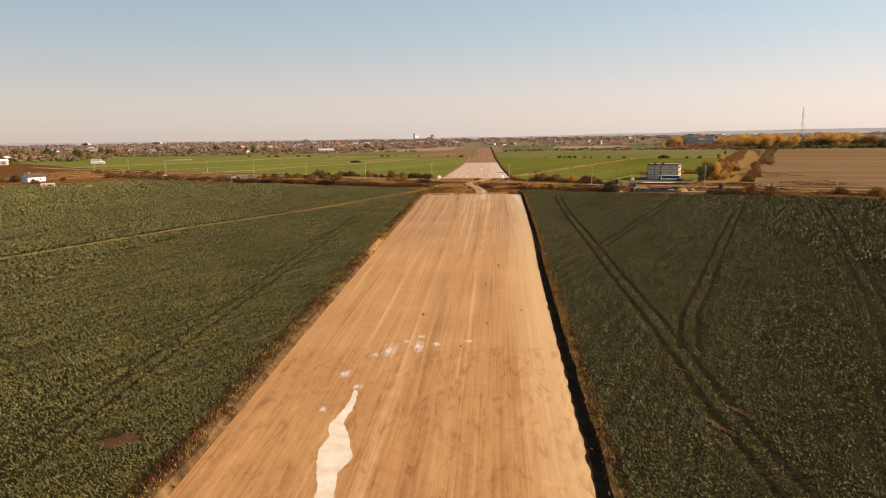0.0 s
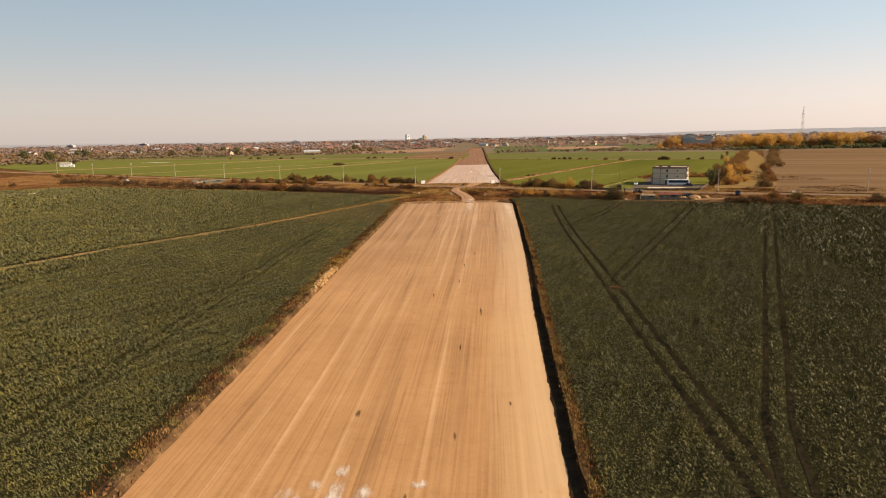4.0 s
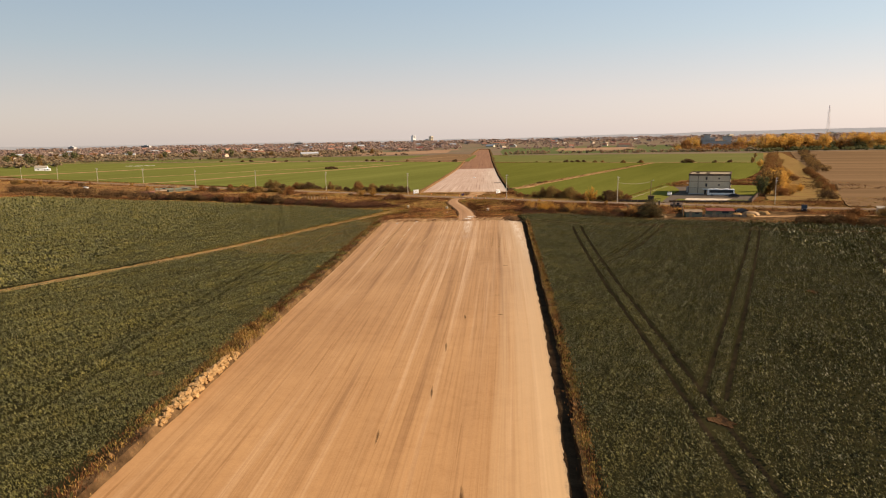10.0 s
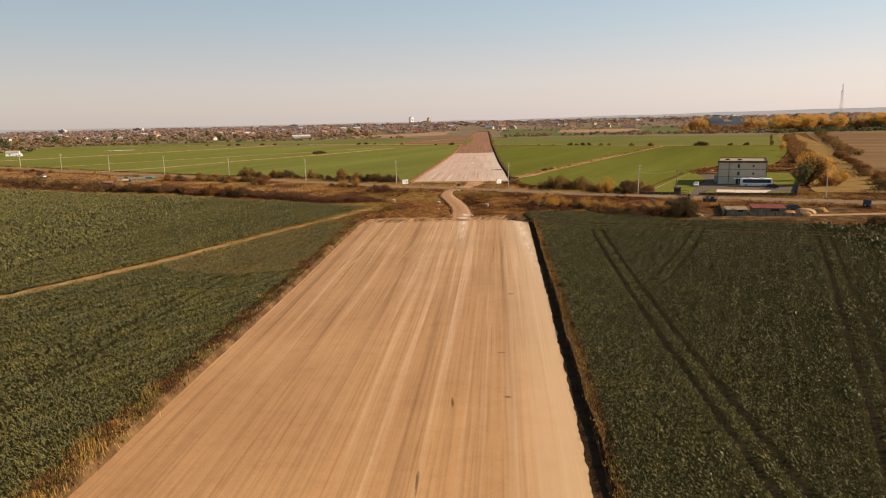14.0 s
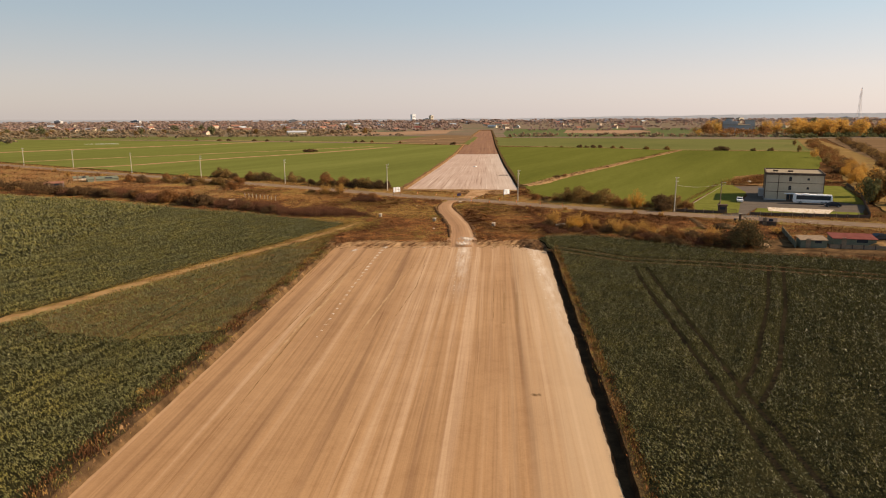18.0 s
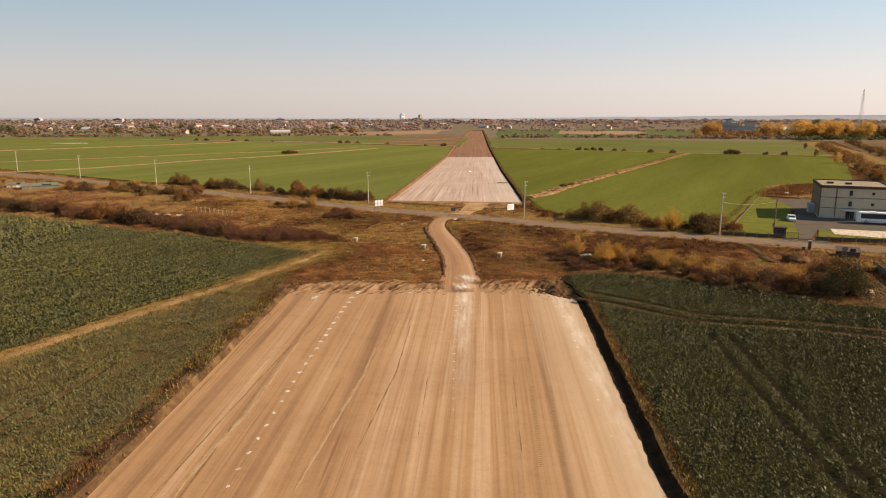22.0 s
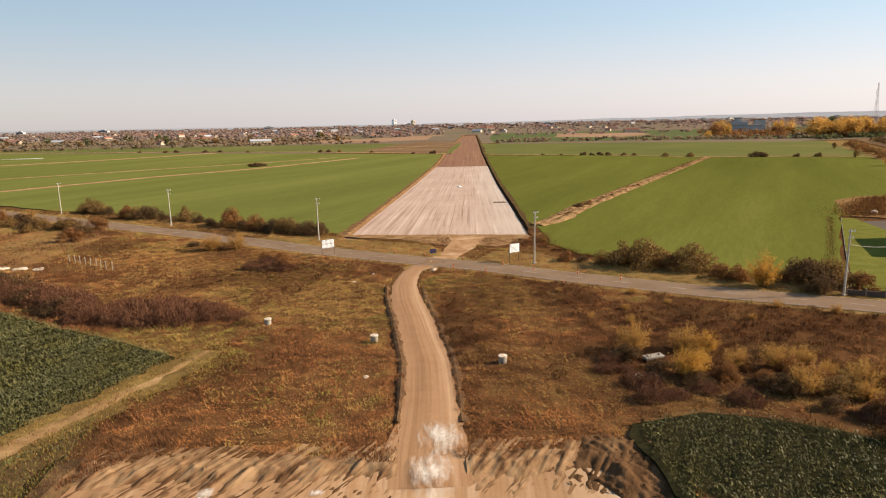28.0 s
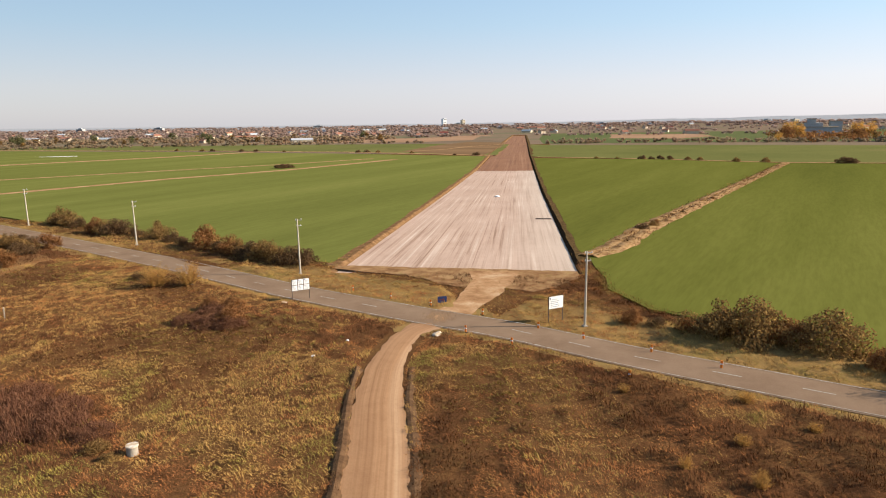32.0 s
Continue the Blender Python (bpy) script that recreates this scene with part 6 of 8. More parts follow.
ZONES = [(3, 328, 14, 15, 0, 0.6), (27, 319, 9, 9, 0, 0.8), (30, 328, 8, 7, 2, 0.35), (3, 360, 10, 15, 3, 0.35), (5, 358, 9, 14, 2, 0.4), (3.5, 352, 2.6, 6, 2, 0.9), (-16, 335, 15, 15, 3, 0.9), (-12, 333, 7, 12, 2, 0.25), (-6, 367, 4, 12, 1, 0.85), (-22, 390, 30, 14, 0, 0.5), (-26, 382, 22, 9, 1, 0.3), (-30, 396, 34, 16, 2, 0.55), (-20, 374, 20, 12, 2, 0.4), (-2, 366, 10, 12, 2, 0.4), (-8, 378, 14, 10, 3, 0.35), (30, 358, 8, 14, 3, 0.35), (32, 345, 7, 14, 0, 0.5), (32, 354, 6, 12, 2, 0.4), (58, 344, 22, 13, 1, 0.85), (39, 362, 5, 12, 1, 0.7), (66, 338, 14, 9, 0, 0.25), (26, 332, 5, 6, 2, 0.5), (50, 331, 14, 11, 1, 0.7), (45, 318, 12, 3, 2, 0.7), (57, 311.5, 14, 3.5, 2, 0.8), (6, 384, 14, 4, 1, 0.5), (-60, 408, 20, 10, 3, 0.4)]


def keep_clear(px, py, road=3.7, way=2.45):
    """Where no rough growth stands: fields, strips, road, path, yards."""
    bad = inside(px, py, right_field) | inside(px, py, left_field) | inside(px, py, STRIP_N) | inside(px, py, STRIP_F)
    bad |= inside(px, py, GREEN_W) | inside(px, py, GREEN_E) | inside(px, py, YARD) | inside(px, py, SHEDS)
    return bad | near_line(px, py, ROAD, road) | near_line(px, py, APATH, way) | near_line(px, py, TRACK[-4:], 1.4)


HX, HY, HS = np.arange(-60, 90.1, 0.6), np.arange(303, 424.1, 0.6), 0.6
_gx, _gy = np.meshgrid(HX, HY)
_open = 1.0 - (keep_clear(_gx.ravel(), _gy.ravel(), 4.4, 3.6) | inside(_gx.ravel(), _gy.ravel(), APRON) | (_gy.ravel() < 313.5) & (_gx.ravel() > -12) & (_gx.ravel() < 37)).reshape(_gx.shape)
for _ in range(3):
    _p = np.pad(_open, 1, mode="edge")
    _open = np.minimum(_open, (_p[:-2, 1:-1] + _p[2:, 1:-1] + _p[1:-1, :-2] + _p[1:-1, 2:] + _p[1:-1, 1:-1]) / 5)
_h = np.array([0.10 + 0.22 * noise.noise(Vector((x * 0.16, y * 0.16, 1.0))) + 0.26 * noise.noise(Vector((x * 0.42, y * 0.42, 4.0))) + 0.2 * noise.noise(Vector((x * 0.95, y * 0.95, 8.0))) for x, y in zip(_gx.ravel(), _gy.ravel())]).reshape(_gx.shape)
HZ = np.clip(_h, 0.0, None) * _open


def hummock(px, py):
    """Height of the rough ground."""
    i = np.clip(np.rint((px - HX[0]) / HS).astype(int), 0, len(HX) - 1)
    j = np.clip(np.rint((py - HY[0]) / HS).astype(int), 0, len(HY) - 1)
    return np.where((px > HX[0]) & (px < HX[-1]) & (py > HY[0]) & (py < HY[-1]), HZ[j, i], 0.0)


_nx = len(HX)
_zz = np.where(_open > 0.05, HZ + 0.035 * (_open > 0.6), -0.06)
_cell = [(j, i) for j in range(len(HY) - 1) for i in range(_nx - 1) if _open[j:j + 2, i:i + 2].max() > 0.05]
_cx, _cy = np.array([HX[i] for j, i in _cell]), np.array([HY[j] for j, i in _cell])
_by = np.interp(_cx, [p[0] for p in ROAD], [p[1] for p in ROAD])
_mi = [int(q) for q in near_line(_cx, _cy, ROAD, 14) & (_cy > _by) | near_line(_cx, _cy, ROAD, 5.5)]
_me = mesh_from("rough_ground", np.stack([_gx.ravel(), _gy.ravel(), _zz.ravel()], 1).tolist(), [(j * _nx + i, j * _nx + i + 1, (j + 1) * _nx + i + 1, (j + 1) * _nx + i) for j, i in _cell], [M["ground"], M["verge"]], _mi)
for _q in _me.polygons:
    _q.use_smooth = True
tagged(new("rough_ground", _me), "hummocky rough ground under dry weeds and grass", "ground", kind="structure")


def weeds(xr, yr, dens, length, width, seed):
    g = np.random.default_rng(seed)
    n = int((xr[1] - xr[0]) * (yr[1] - yr[0]) * dens)
    px, py = g.uniform(*xr, n), g.uniform(*yr, n)
    bad = keep_clear(px, py)
    bad |= inside(px, py, APRON) & (g.random(n) < 0.6) | inside(px, py, CROSSING) & (g.random(n) < 0.97)
    bad |= (py > 440) & (px > -10) & (px < 60)
    px, py = px[~bad], py[~bad]
    n = len(px)
    # kinds: 0 red, 1 brown, 2 straw, 3 olive
    base = np.array([noise.noise(Vector((x * 0.07, y * 0.07, 2.0))) + 0.7 * noise.noise(Vector((x * 0.3, y * 0.3, 5.0))) for x, y in zip(px, py)]) + g.normal(0, 0.06, n)
    kind = np.where(base < -0.13, 1, np.where(base < 0.17, 0, np.where(base < 0.45, 2, 3)))
    clump = np.array([noise.noise(Vector((x * 0.45, y * 0.45, 12.0))) for x, y in zip(px, py)])
    for i, (x, y, rx, ry, k, share) in enumerate(ZONES):
        w = ((px - x) / rx) ** 2 + ((py - y) / ry) ** 2 < 0.85 + 0.9 * clump + g.normal(0, 0.1, n)
        kind = np.where(w & (np.abs(np.sin(9 * clump + i)) < share ** 0.5 + g.normal(0, 0.07, n)), k, kind)
    beyond = py > np.interp(px, [p[0] for p in ROAD], [p[1] for p in ROAD])
    verge = near_line(px, py, ROAD, 15) & beyond | near_line(px, py, ROAD, 4.8)
    patchy = np.array([noise.noise(Vector((x * 0.5, y * 0.5, 31.0))) for x, y in zip(px, py)])
    kind = np.where(verge & (g.random(n) < 0.85), np.where(patchy + g.normal(0, 0.15, n) < 0.2, 2, 3), kind)
    front = verge & beyond & (px > -8) & (px < 46)
    kind = np.where(front, np.where(patchy + g.normal(0, 0.2, n) < -0.12, 0, 2), kind)
    gap = np.array([noise.noise(Vector((x * 0.55, y * 0.55, 9.0))) for x, y in zip(px, py)])
    tall = np.clip(1.1 + 1.5 * gap, 0.35, 2.3)
    for k, (mn, nm, lb, ll, lean) in enumerate((("weed_red", "dry_weeds", "dense reddish brown dry weeds", 0.9, (0.9, 1.52)), ("weed_brown", "dry_weeds", "tall dark brown withered weeds", 1.15, (0.55, 1.4)), ("straw", "dry_grass", "straw-yellow dry grass", 0.9, (0.8, 1.5)), ("olive", "rough_grass", "short olive green rough grass", 0.8, (0.7, 1.4)))):
        s = kind == k
        if not s.any():
            continue
        t = tall[s]
        pts = np.stack([px[s], py[s], np.full(s.sum(), 0.0)], 1)
        pts[:, 2] = hummock(px[s], py[s]) + 0.12 * np.clip(gap[s] + 0.15, 0, 1)
        sweep = 3.5 * np.array([noise.noise(Vector((x * 0.06, y * 0.06, 15.0))) for x, y in zip(px[s], py[s])])
        v = blades(pts, length * ll * 1.3, width, lean, g, sweep)
        v[:, :, 2] = pts[:, None, 2] + (v[:, :, 2] - pts[:, None, 2]) * t[:, None]
        tagged(new(nm, quads_mesh(nm, v, M[mn])), lb, "weeds" if k < 2 else "grass", kind="stuff")


weeds((-48, 82), (304, 420), 46, 0.30, 0.047, 21)
weeds((-48, 4), (420, 452), 20, 0.4, 0.06, 26)
weeds((-130, -48), (340, 480), 12.0, 0.42, 0.06, 22)
weeds((82, 200), (240, 350), 8.0, 0.5, 0.09, 23)
weeds((118, 210), (385, 480), 6.0, 0.5, 0.1, 25)
weeds((-330, -130), (380, 640), 1.5, 0.6, 0.14, 24)


def line_tufts(name, line, n, spread, mat_name, length, width, label, seed, z=0.0, clump=0.0):
    g = np.random.default_rng(seed)
    v = [Vector(p) for p in line]
    ls = np.cumsum([0] + [(b - a).length for a, b in zip(v, v[1:])])
    d = g.uniform(0, ls[-1], n)
    px = np.interp(d, ls, [p.x for p in v]) + g.normal(0, spread, n)
    py = np.interp(d, ls, [p.y for p in v]) + g.normal(0, spread * 0.6, n)
    if clump:       # only where clumps have grown up
        k = np.array([noise.noise(Vector((x * 0.35, y * 0.35, seed * 1.7))) for x, y in zip(px, py)]) > 0.42 - clump * 0.6
        px, py = px[k], py[k]
    pts = np.stack([px, py, np.full(len(px), z)], 1)
    q = blades(pts, length, width, (0.1, 1.1), g)
    tagged(new(name, quads_mesh(name, q, M[mat_name])), label, "grass", kind="stuff")


line_tufts("bank_grass", [(edge(y, -1) - 1.6, y) for y in range(40, 304, 4)], 1200, 0.4, "straw", 0.28, 0.04, "straw-coloured grass along the cut bank", 31, FIELD)
line_tufts("bank_grass", [(edge(y, -1) - 1.7, y) for y in range(152, 190, 3)], 3200, 0.7, "straw", 0.4, 0.04, "tall straw-coloured grass along the cut bank", 35, FIELD)
line_tufts("bank_weeds", [(edge(y, -1) - 2.3, y) for y in range(40, 304, 4)], 9000, 0.6, "weed_brown", 0.34, 0.06, "brown weeds along the cut bank", 32, FIELD)
line_tufts("bank_weeds", [(edge(y, 1) + 1.7, y) for y in range(40, 304, 4)], 7000, 0.4, "weed_red", 0.3, 0.05, "brown weeds along the cut edge", 33, FIELD)
for mt, n, ln, sp, sd, lb in (("weed_green", 16000, 0.46, 0.55, 81, "dark green weeds in clumps along the cut bank"), ("weed_brown", 15000, 0.52, 0.6, 82, "withered brown weeds in clumps along the cut bank"), ("straw", 9000, 0.4, 0.6, 83, "straw-coloured grass in clumps along the cut bank"), ("olive", 9000, 0.34, 0.6, 84, "olive grass in clumps along the cut bank")):
    line_tufts("bank_clumps", [(edge(y, -1) - 1.5, y) for y in range(36, 308, 4)], n, sp, mt, ln, 0.065, lb, sd, FIELD, 0.5)
for mt, n, ln, sd in (("straw", 9000, 0.36, 85), ("olive", 9000, 0.32, 86), ("weed_brown", 8000, 0.36, 87)):
    line_tufts("bank_clumps", [(edge(y, 1) + 1.65, y) for y in range(36, 308, 4)], n, 0.32, mt, ln, 0.06, "dry grass and weeds on the lip of the cut", sd, FIELD, 0.75)
line_tufts("ditch_grass", [(44.5, 424), (52, 434), (62, 455), (95, 511), (140, 588), (184.6, 664)], 5200, 1.7, "straw", 0.5, 0.1, "straw-coloured grass in the dry ditch", 34, FIELD + 0.1)
line_tufts("ditch_weeds", DITCH[1:-1], 5200, 1.5, "weed_brown", 0.55, 0.12, "withered brown weeds in the dry ditch", 38, FIELD + 0.1, 0.6)

for mt, sd in (("weed_brown", 91), ("straw", 92), ("weed_red", 93)):
    line_tufts("corner_grass", [(130, 428), (142, 444), (156, 458), (164, 460)], 5200, 4.0, mt, 0.75, 0.09, "withered grass in the weedy corner by the yard", sd, 0.28)
for mt, n, ln, sd in (("olive", 15000, 0.24, 95), ("straw", 8000, 0.22, 96), ("weed_brown", 4000, 0.24, 97)):
    line_tufts("track_grass", TRACK[6:], n, 1.7, mt, ln, 0.05, "rough grass growing over the end of the farm track", sd, FIELD - 0.1 if mt == "olive" else FIELD, 0.8)
for mt, n, ln, sp, sd in (("olive", 7000, 0.28, 1.6, 36), ("straw", 4200, 0.24, 1.5, 37)):
    for sg in (0, 1):
        line_tufts("track_grass", rut_pairs(TRACK[3:], 2.6)[sg], n // 2, sp * 0.6, mt, ln, 0.05, "rough grass along the farm track", sd + 10 * sg, FIELD)
g = np.random.default_rng(45)
for mt, n, ln, wd, sd in (("weed_green", 14000, 0.26, 0.06, 1), ("weed_brown", 6000, 0.3, 0.06, 2), ("olive", 4500, 0.24, 0.045, 3)):
    px, py = g.uniform(-56, -8, n * 3), 333 - 88 * g.random(n * 3) ** 1.1
    k = inside(px, py, CORNER) & inside(px, py, left_field)
    px, py = px[k], py[k]
    q = blades(np.stack([px, py, np.full(len(px), FIELD)], 1), ln, wd, (0.2, 1.1), g)
    tagged(new("corner_weeds", quads_mesh("corner_weeds", q, M[mt])), "low green and brown weeds in the field corner", "weeds", kind="stuff")

for mt, sd in (("olive", 61), ("weed_brown", 62), ("straw", 63)):
    line_tufts("field_edge_grass", [(44.6, 414), (44, 400), (48, 388), (58, 382), (70, 366), (83, 361)], 2200, 0.7, mt, 0.5, 0.06, "rough grass along the edge of the green field", sd)
    line_tufts("field_edge_grass", [(-3.2, 419), (-30, 434), (-60, 458), (-104, 478)], 2600, 0.8, mt, 0.5, 0.06, "rough grass along the edge of the green field", sd + 5)

for mt, n, sd in (("straw", 2400, 81), ("olive", 1600, 82), ("weed_brown", 900, 83)):
    line_tufts("kerb_grass", [(80.4, 360.2), (86.8, 371.4), (98.8, 391.4), (110.8, 411.4), (120, 427.4)], n, 0.6, mt, 0.42, 0.06, "tall dry grass along the kerb beside the lawn", sd, 0.1)
    line_tufts("corner_grass", [(128, 430), (140, 445), (152, 458), (150, 448), (140, 432)], n // 2, 3.2, mt, 0.35, 0.07, "dry tan grass in the weedy corner by the yard", sd + 5, 0.3)
for mt, sd in (("weed_brown", 71), ("weed_green", 72), ("olive", 73)):
    line_tufts("bank_weeds", [(-11.2, 292), (-11.6, 300), (-12.2, 308), (-12.6, 316)], 1500, 1.0, mt, 0.4, 0.06, "brown and green weeds at the end of the cut bank", sd, 0.1)

def knob(sub):
    """Corners and triangles of a round mass, to be made uneven."""
    bm = bmesh.new()
    bmesh.ops.create_icosphere(bm, subdivisions=sub, radius=1.0)
    bm.verts.ensure_lookup_table()
    v = np.array([w.co[:] for w in bm.verts])
    f = np.array([[w.index for w in q.verts] for q in bm.faces])
    bm.free()
    return v, f


KNOB = {1: knob(1)}


# clods thrown up along the left bank, and the churned end of the strip
g = np.random.default_rng(41)
verts, faces = [], []
for k in range(700):
    y = g.uniform(40, 303) if k < 420 else g.normal(85, 16)
    x = lerp(NEAR_L, y) - g.uniform(0.1, 1.3)
    r = g.uniform(0.08, 0.26)
    b0 = len(verts)
    zc = FLOOR + 0.15 + (lerp(NEAR_L, y) - x) * 0.45
    o = np.array([[1, 0, 0], [-1, 0, 0], [0, 1, 0], [0, -1, 0], [0, 0, 1], [0, 0, -1]]) * r * g.uniform(0.7, 1.3, (6, 1)) + g.normal(0, r * 0.2, (6, 3))
    verts += [(x + p[0], y + p[1], zc + p[2]) for p in o]
    faces += [(b0 + a, b0 + b, b0 + c) for a, b, c in ((0, 2, 4), (2, 1, 4), (1, 3, 4), (3, 0, 4), (2, 0, 5), (1, 2, 5), (3, 1, 5), (0, 3, 5))]
tagged(new("earth_clods", mesh_from("earth_clods", verts, faces, M["bank"])), "loose clay clods along the cut bank", "clods", kind="stuff")
M["ochre"] = surf("ochre_clods", [(0.3, (0.20, 0.115, 0.05)), (0.5, (0.33, 0.20, 0.09)), (0.7, (0.44, 0.285, 0.135))], 1.6, None, 6.0, 0.95, 0.8, 0.08)
verts, faces = [], []
for k in range(260):      # a ridge of large pale clods
    y = 152 + 22 * k / 259 + g.normal(0, 0.3)
    swell = 0.55 + 0.45 * math.sin(math.pi * (y - 151) / 23.5) ** 0.7 if 151 < y < 174.5 else 0.4
    u = g.uniform(0, 1)
    x = lerp(NEAR_L, y) - 0.15 - 1.5 * u
    r = g.uniform(0.24, 0.56) * swell
    zc = FLOOR + 0.1 + swell * (0.75 * math.sin(math.pi * min(1.0, 0.15 + 0.8 * u))) * g.uniform(0.7, 1.1)
    o = KNOB[1][0] * r * g.uniform(0.6, 1.25, (len(KNOB[1][0]), 1)) * np.array([1.0, 1.15, 0.8])
    b0 = len(verts)
    verts += [(x + p[0], y + p[1], zc + p[2]) for p in o]
    faces += [tuple(int(q) + b0 for q in f) for f in KNOB[1][1]]
tagged(new("clod_ridge", mesh_from("clod_ridge", verts, faces, M["ochre"])), "ridge of large pale clay clods along the cut", "clods", kind="stuff")
for mt, n, ln, sd in (("straw", 1500, 0.85, 91), ("olive", 1300, 0.7, 92), ("weed_brown", 1300, 0.9, 93)):
    line_tufts("bank_brush", [(lerp(NEAR_L, y) - 1.9, y) for y in (172, 178, 184, 190, 196)], n * 2, 0.95, mt, ln, 0.055, "tan dry brush on the bank beside the crop", sd, 0.1, 0.5)

verts, faces = [], []
nx, ny = 300, 46
for j in range(ny + 1):
    for i in range(nx + 1):
        x, y = -9.4 + 45.2 * i / nx, 304.0 + 11.5 * j / ny
        f = j / ny
        lean = x - 0.55 * (y - 306)
        ridge = 0.8 * abs(noise.noise(Vector((lean * 1.6, y * 0.12, 1.0)))) + 0.8 * abs(noise.noise(Vector((lean * 3.6, y * 0.25, 4.0))))
        rough = 0.25 * noise.noise(Vector((x * 1.4, y * 1.4, 2.0)))
        amp = math.sin(math.pi * min(1, f * 1.05)) ** 0.8
        if 15.2 < x < 21.2:
            amp *= 0.15
        if x > 28:
            amp *= 1.25
        wave = 3.4 + 2.0 * noise.noise(Vector((x * 0.22, 0, 7.0))) + 0.9 * noise.noise(Vector((lean * 1.1, 0, 9.0)))
        base = FLOOR - 0.02 if y < 304.6 + wave else (FLOOR + (y - 304.6 - wave) / 2.0 * 0.4 if y < 306.6 + wave else -0.02)
        verts.append((x, y, base + amp * (0.26 * ridge + rough * 0.45) - 0.04))
for j in range(ny):
    for i in range(nx):
        a = j * (nx + 1) + i
        if 15.4 < verts[a][0] < 20.8:
            continue
        faces.append((a, a + 1, a + nx + 2, a + nx + 1))
M["tornsoil"] = surf("torn_topsoil", [(0.32, (0.06, 0.032, 0.016)), (0.5, (0.105, 0.056, 0.027)), (0.7, (0.17, 0.098, 0.048))], 0.8, None, 3.0, 0.95, 0.8, 0.12, (1.0, 0.2, 1), radians(-28))
M["churn"] = surf("churned_earth", [(0.36, (0.085, 0.042, 0.020)), (0.46, (0.19, 0.103, 0.05)), (0.56, (0.28, 0.168, 0.085)), (0.70, (0.34, 0.215, 0.115))], 1.1, None, 3.0, 0.95, 0.7, 0.1, (1.0, 0.16, 1), radians(-28))
mi = []
for f in faces:
    x, y = verts[f[0]][0], verts[f[0]][1]
    mi.append(1 if x > 28.5 + 0.3 * abs(y - 308) + 2.2 * noise.noise(Vector((x * 0.6 - y * 0.3, y * 0.25, 3.0))) else 0)
me = mesh_from("churned_earth", verts, faces, [M["churn"], M["tornsoil"]], mi)
for p in me.polygons:
    p.use_smooth = True
tagged(new("churned_earth", me), "ridged churned earth where the graded strip ends", "earthworks", kind="structure")
# mound and hollow of torn topsoil in the corner between the strip's end and the field
verts, faces = [], []
nx, ny = 66, 96
for j in range(ny + 1):
    for i in range(nx + 1):
        x, y = 26.6 + 9.6 * i / nx, 299.6 + 14.2 * j / ny
        lean = x + 0.45 * (y - 306)
        rag = 1.3 * noise.noise(Vector((lean * 0.9, y * 0.16, 3.0))) + 0.5 * noise.noise(Vector((x * 2.2, y * 0.8, 5.0)))
        keep = max(0.0, min(1.0, (x - 28.6 - (0.95 if y < 307.5 else 0.4) * abs(y - 307.5) + 1.4 * rag) / 1.6)) * max(0.0, min(1.0, (313.6 - y) / 1.2 + 0.5 * rag))
        low = FLOOR if y < 308.5 else FLOOR + min(1.0, (y - 308.5) / 3.0) * (0.02 - FLOOR)
        pit = math.exp(-((x - 31.2) / 0.9) ** 2 - ((y - 308.6) / 1.5) ** 2)
        rim = math.exp(-((x - 32.6) / 0.8) ** 2 - ((y - 307.4) / 2.0) ** 2)
        h = 0.16 + 0.30 * abs(noise.noise(Vector((lean * 1.3, y * 0.22, 8.0)))) + 0.16 * noise.noise(Vector((x * 1.9, y * 1.9, 1.0))) + 0.4 * rim - 0.5 * pit
        verts.append((x, y, max(low - 0.05, low + keep * h) - 0.07 * (keep < 0.02)))
faces = [(j * (nx + 1) + i, j * (nx + 1) + i + 1, (j + 1) * (nx + 1) + i + 1, (j + 1) * (nx + 1) + i) for j in range(ny) for i in range(nx)]
me = mesh_from("torn_topsoil", verts, faces, M["tornsoil"])
for p in me.polygons:
    p.use_smooth = True
tagged(new("torn_topsoil", me), "mound of dark torn topsoil with a hollow, at the end of the cut", "earthworks", kind="structure")
g = np.random.default_rng(52)
verts, faces = [], []
for k in range(150):
    x, y = g.uniform(26.5, 36.2), 300.5 + 12.5 * g.random() ** 0.8
    if x < 28.5 + 0.35 * abs(y - 307) + g.normal(0, 0.8):
        continue
    r = g.uniform(0.05, 0.13)
    b0 = len(verts)
    zc = (FLOOR if y < 309 else FLOOR + 0.34 * (y - 309) / 3) + 0.12 + 0.3 * g.random() * (x > 31)
    o = np.array([[1, 0, 0], [-1, 0, 0], [0, 1, 0], [0, -1, 0], [0, 0, 1], [0, 0, -1]]) * r * np.array([0.8, 1.7, 0.6]) * g.uniform(0.7, 1.3, (6, 1)) + g.normal(0, r * 0.2, (6, 3))
    o = o @ np.array([[0.88, 0.47, 0], [-0.47, 0.88, 0], [0, 0, 1]])
    verts += [(x + p[0], y + p[1], zc + p[2]) for p in o]
    faces += [(b0 + a, b0 + b, b0 + c) for a, b, c in ((0, 2, 4), (2, 1, 4), (1, 3, 4), (3, 0, 4), (2, 0, 5), (1, 2, 5), (3, 1, 5), (0, 3, 5))]
tagged(new("topsoil_clods", mesh_from("topsoil_clods", verts, faces, M["tornsoil"])), "dark clods of torn topsoil at the end of the cut", "clods", kind="stuff")
# berm earth darkened so that its shaded side reads darker
M["berm"] = surf("path_berm", [(0.3, (0.06, 0.034, 0.019)), (0.7, (0.16, 0.09, 0.046))], 0.8, None, 4.0, 0.95, 0.8, 0.1)
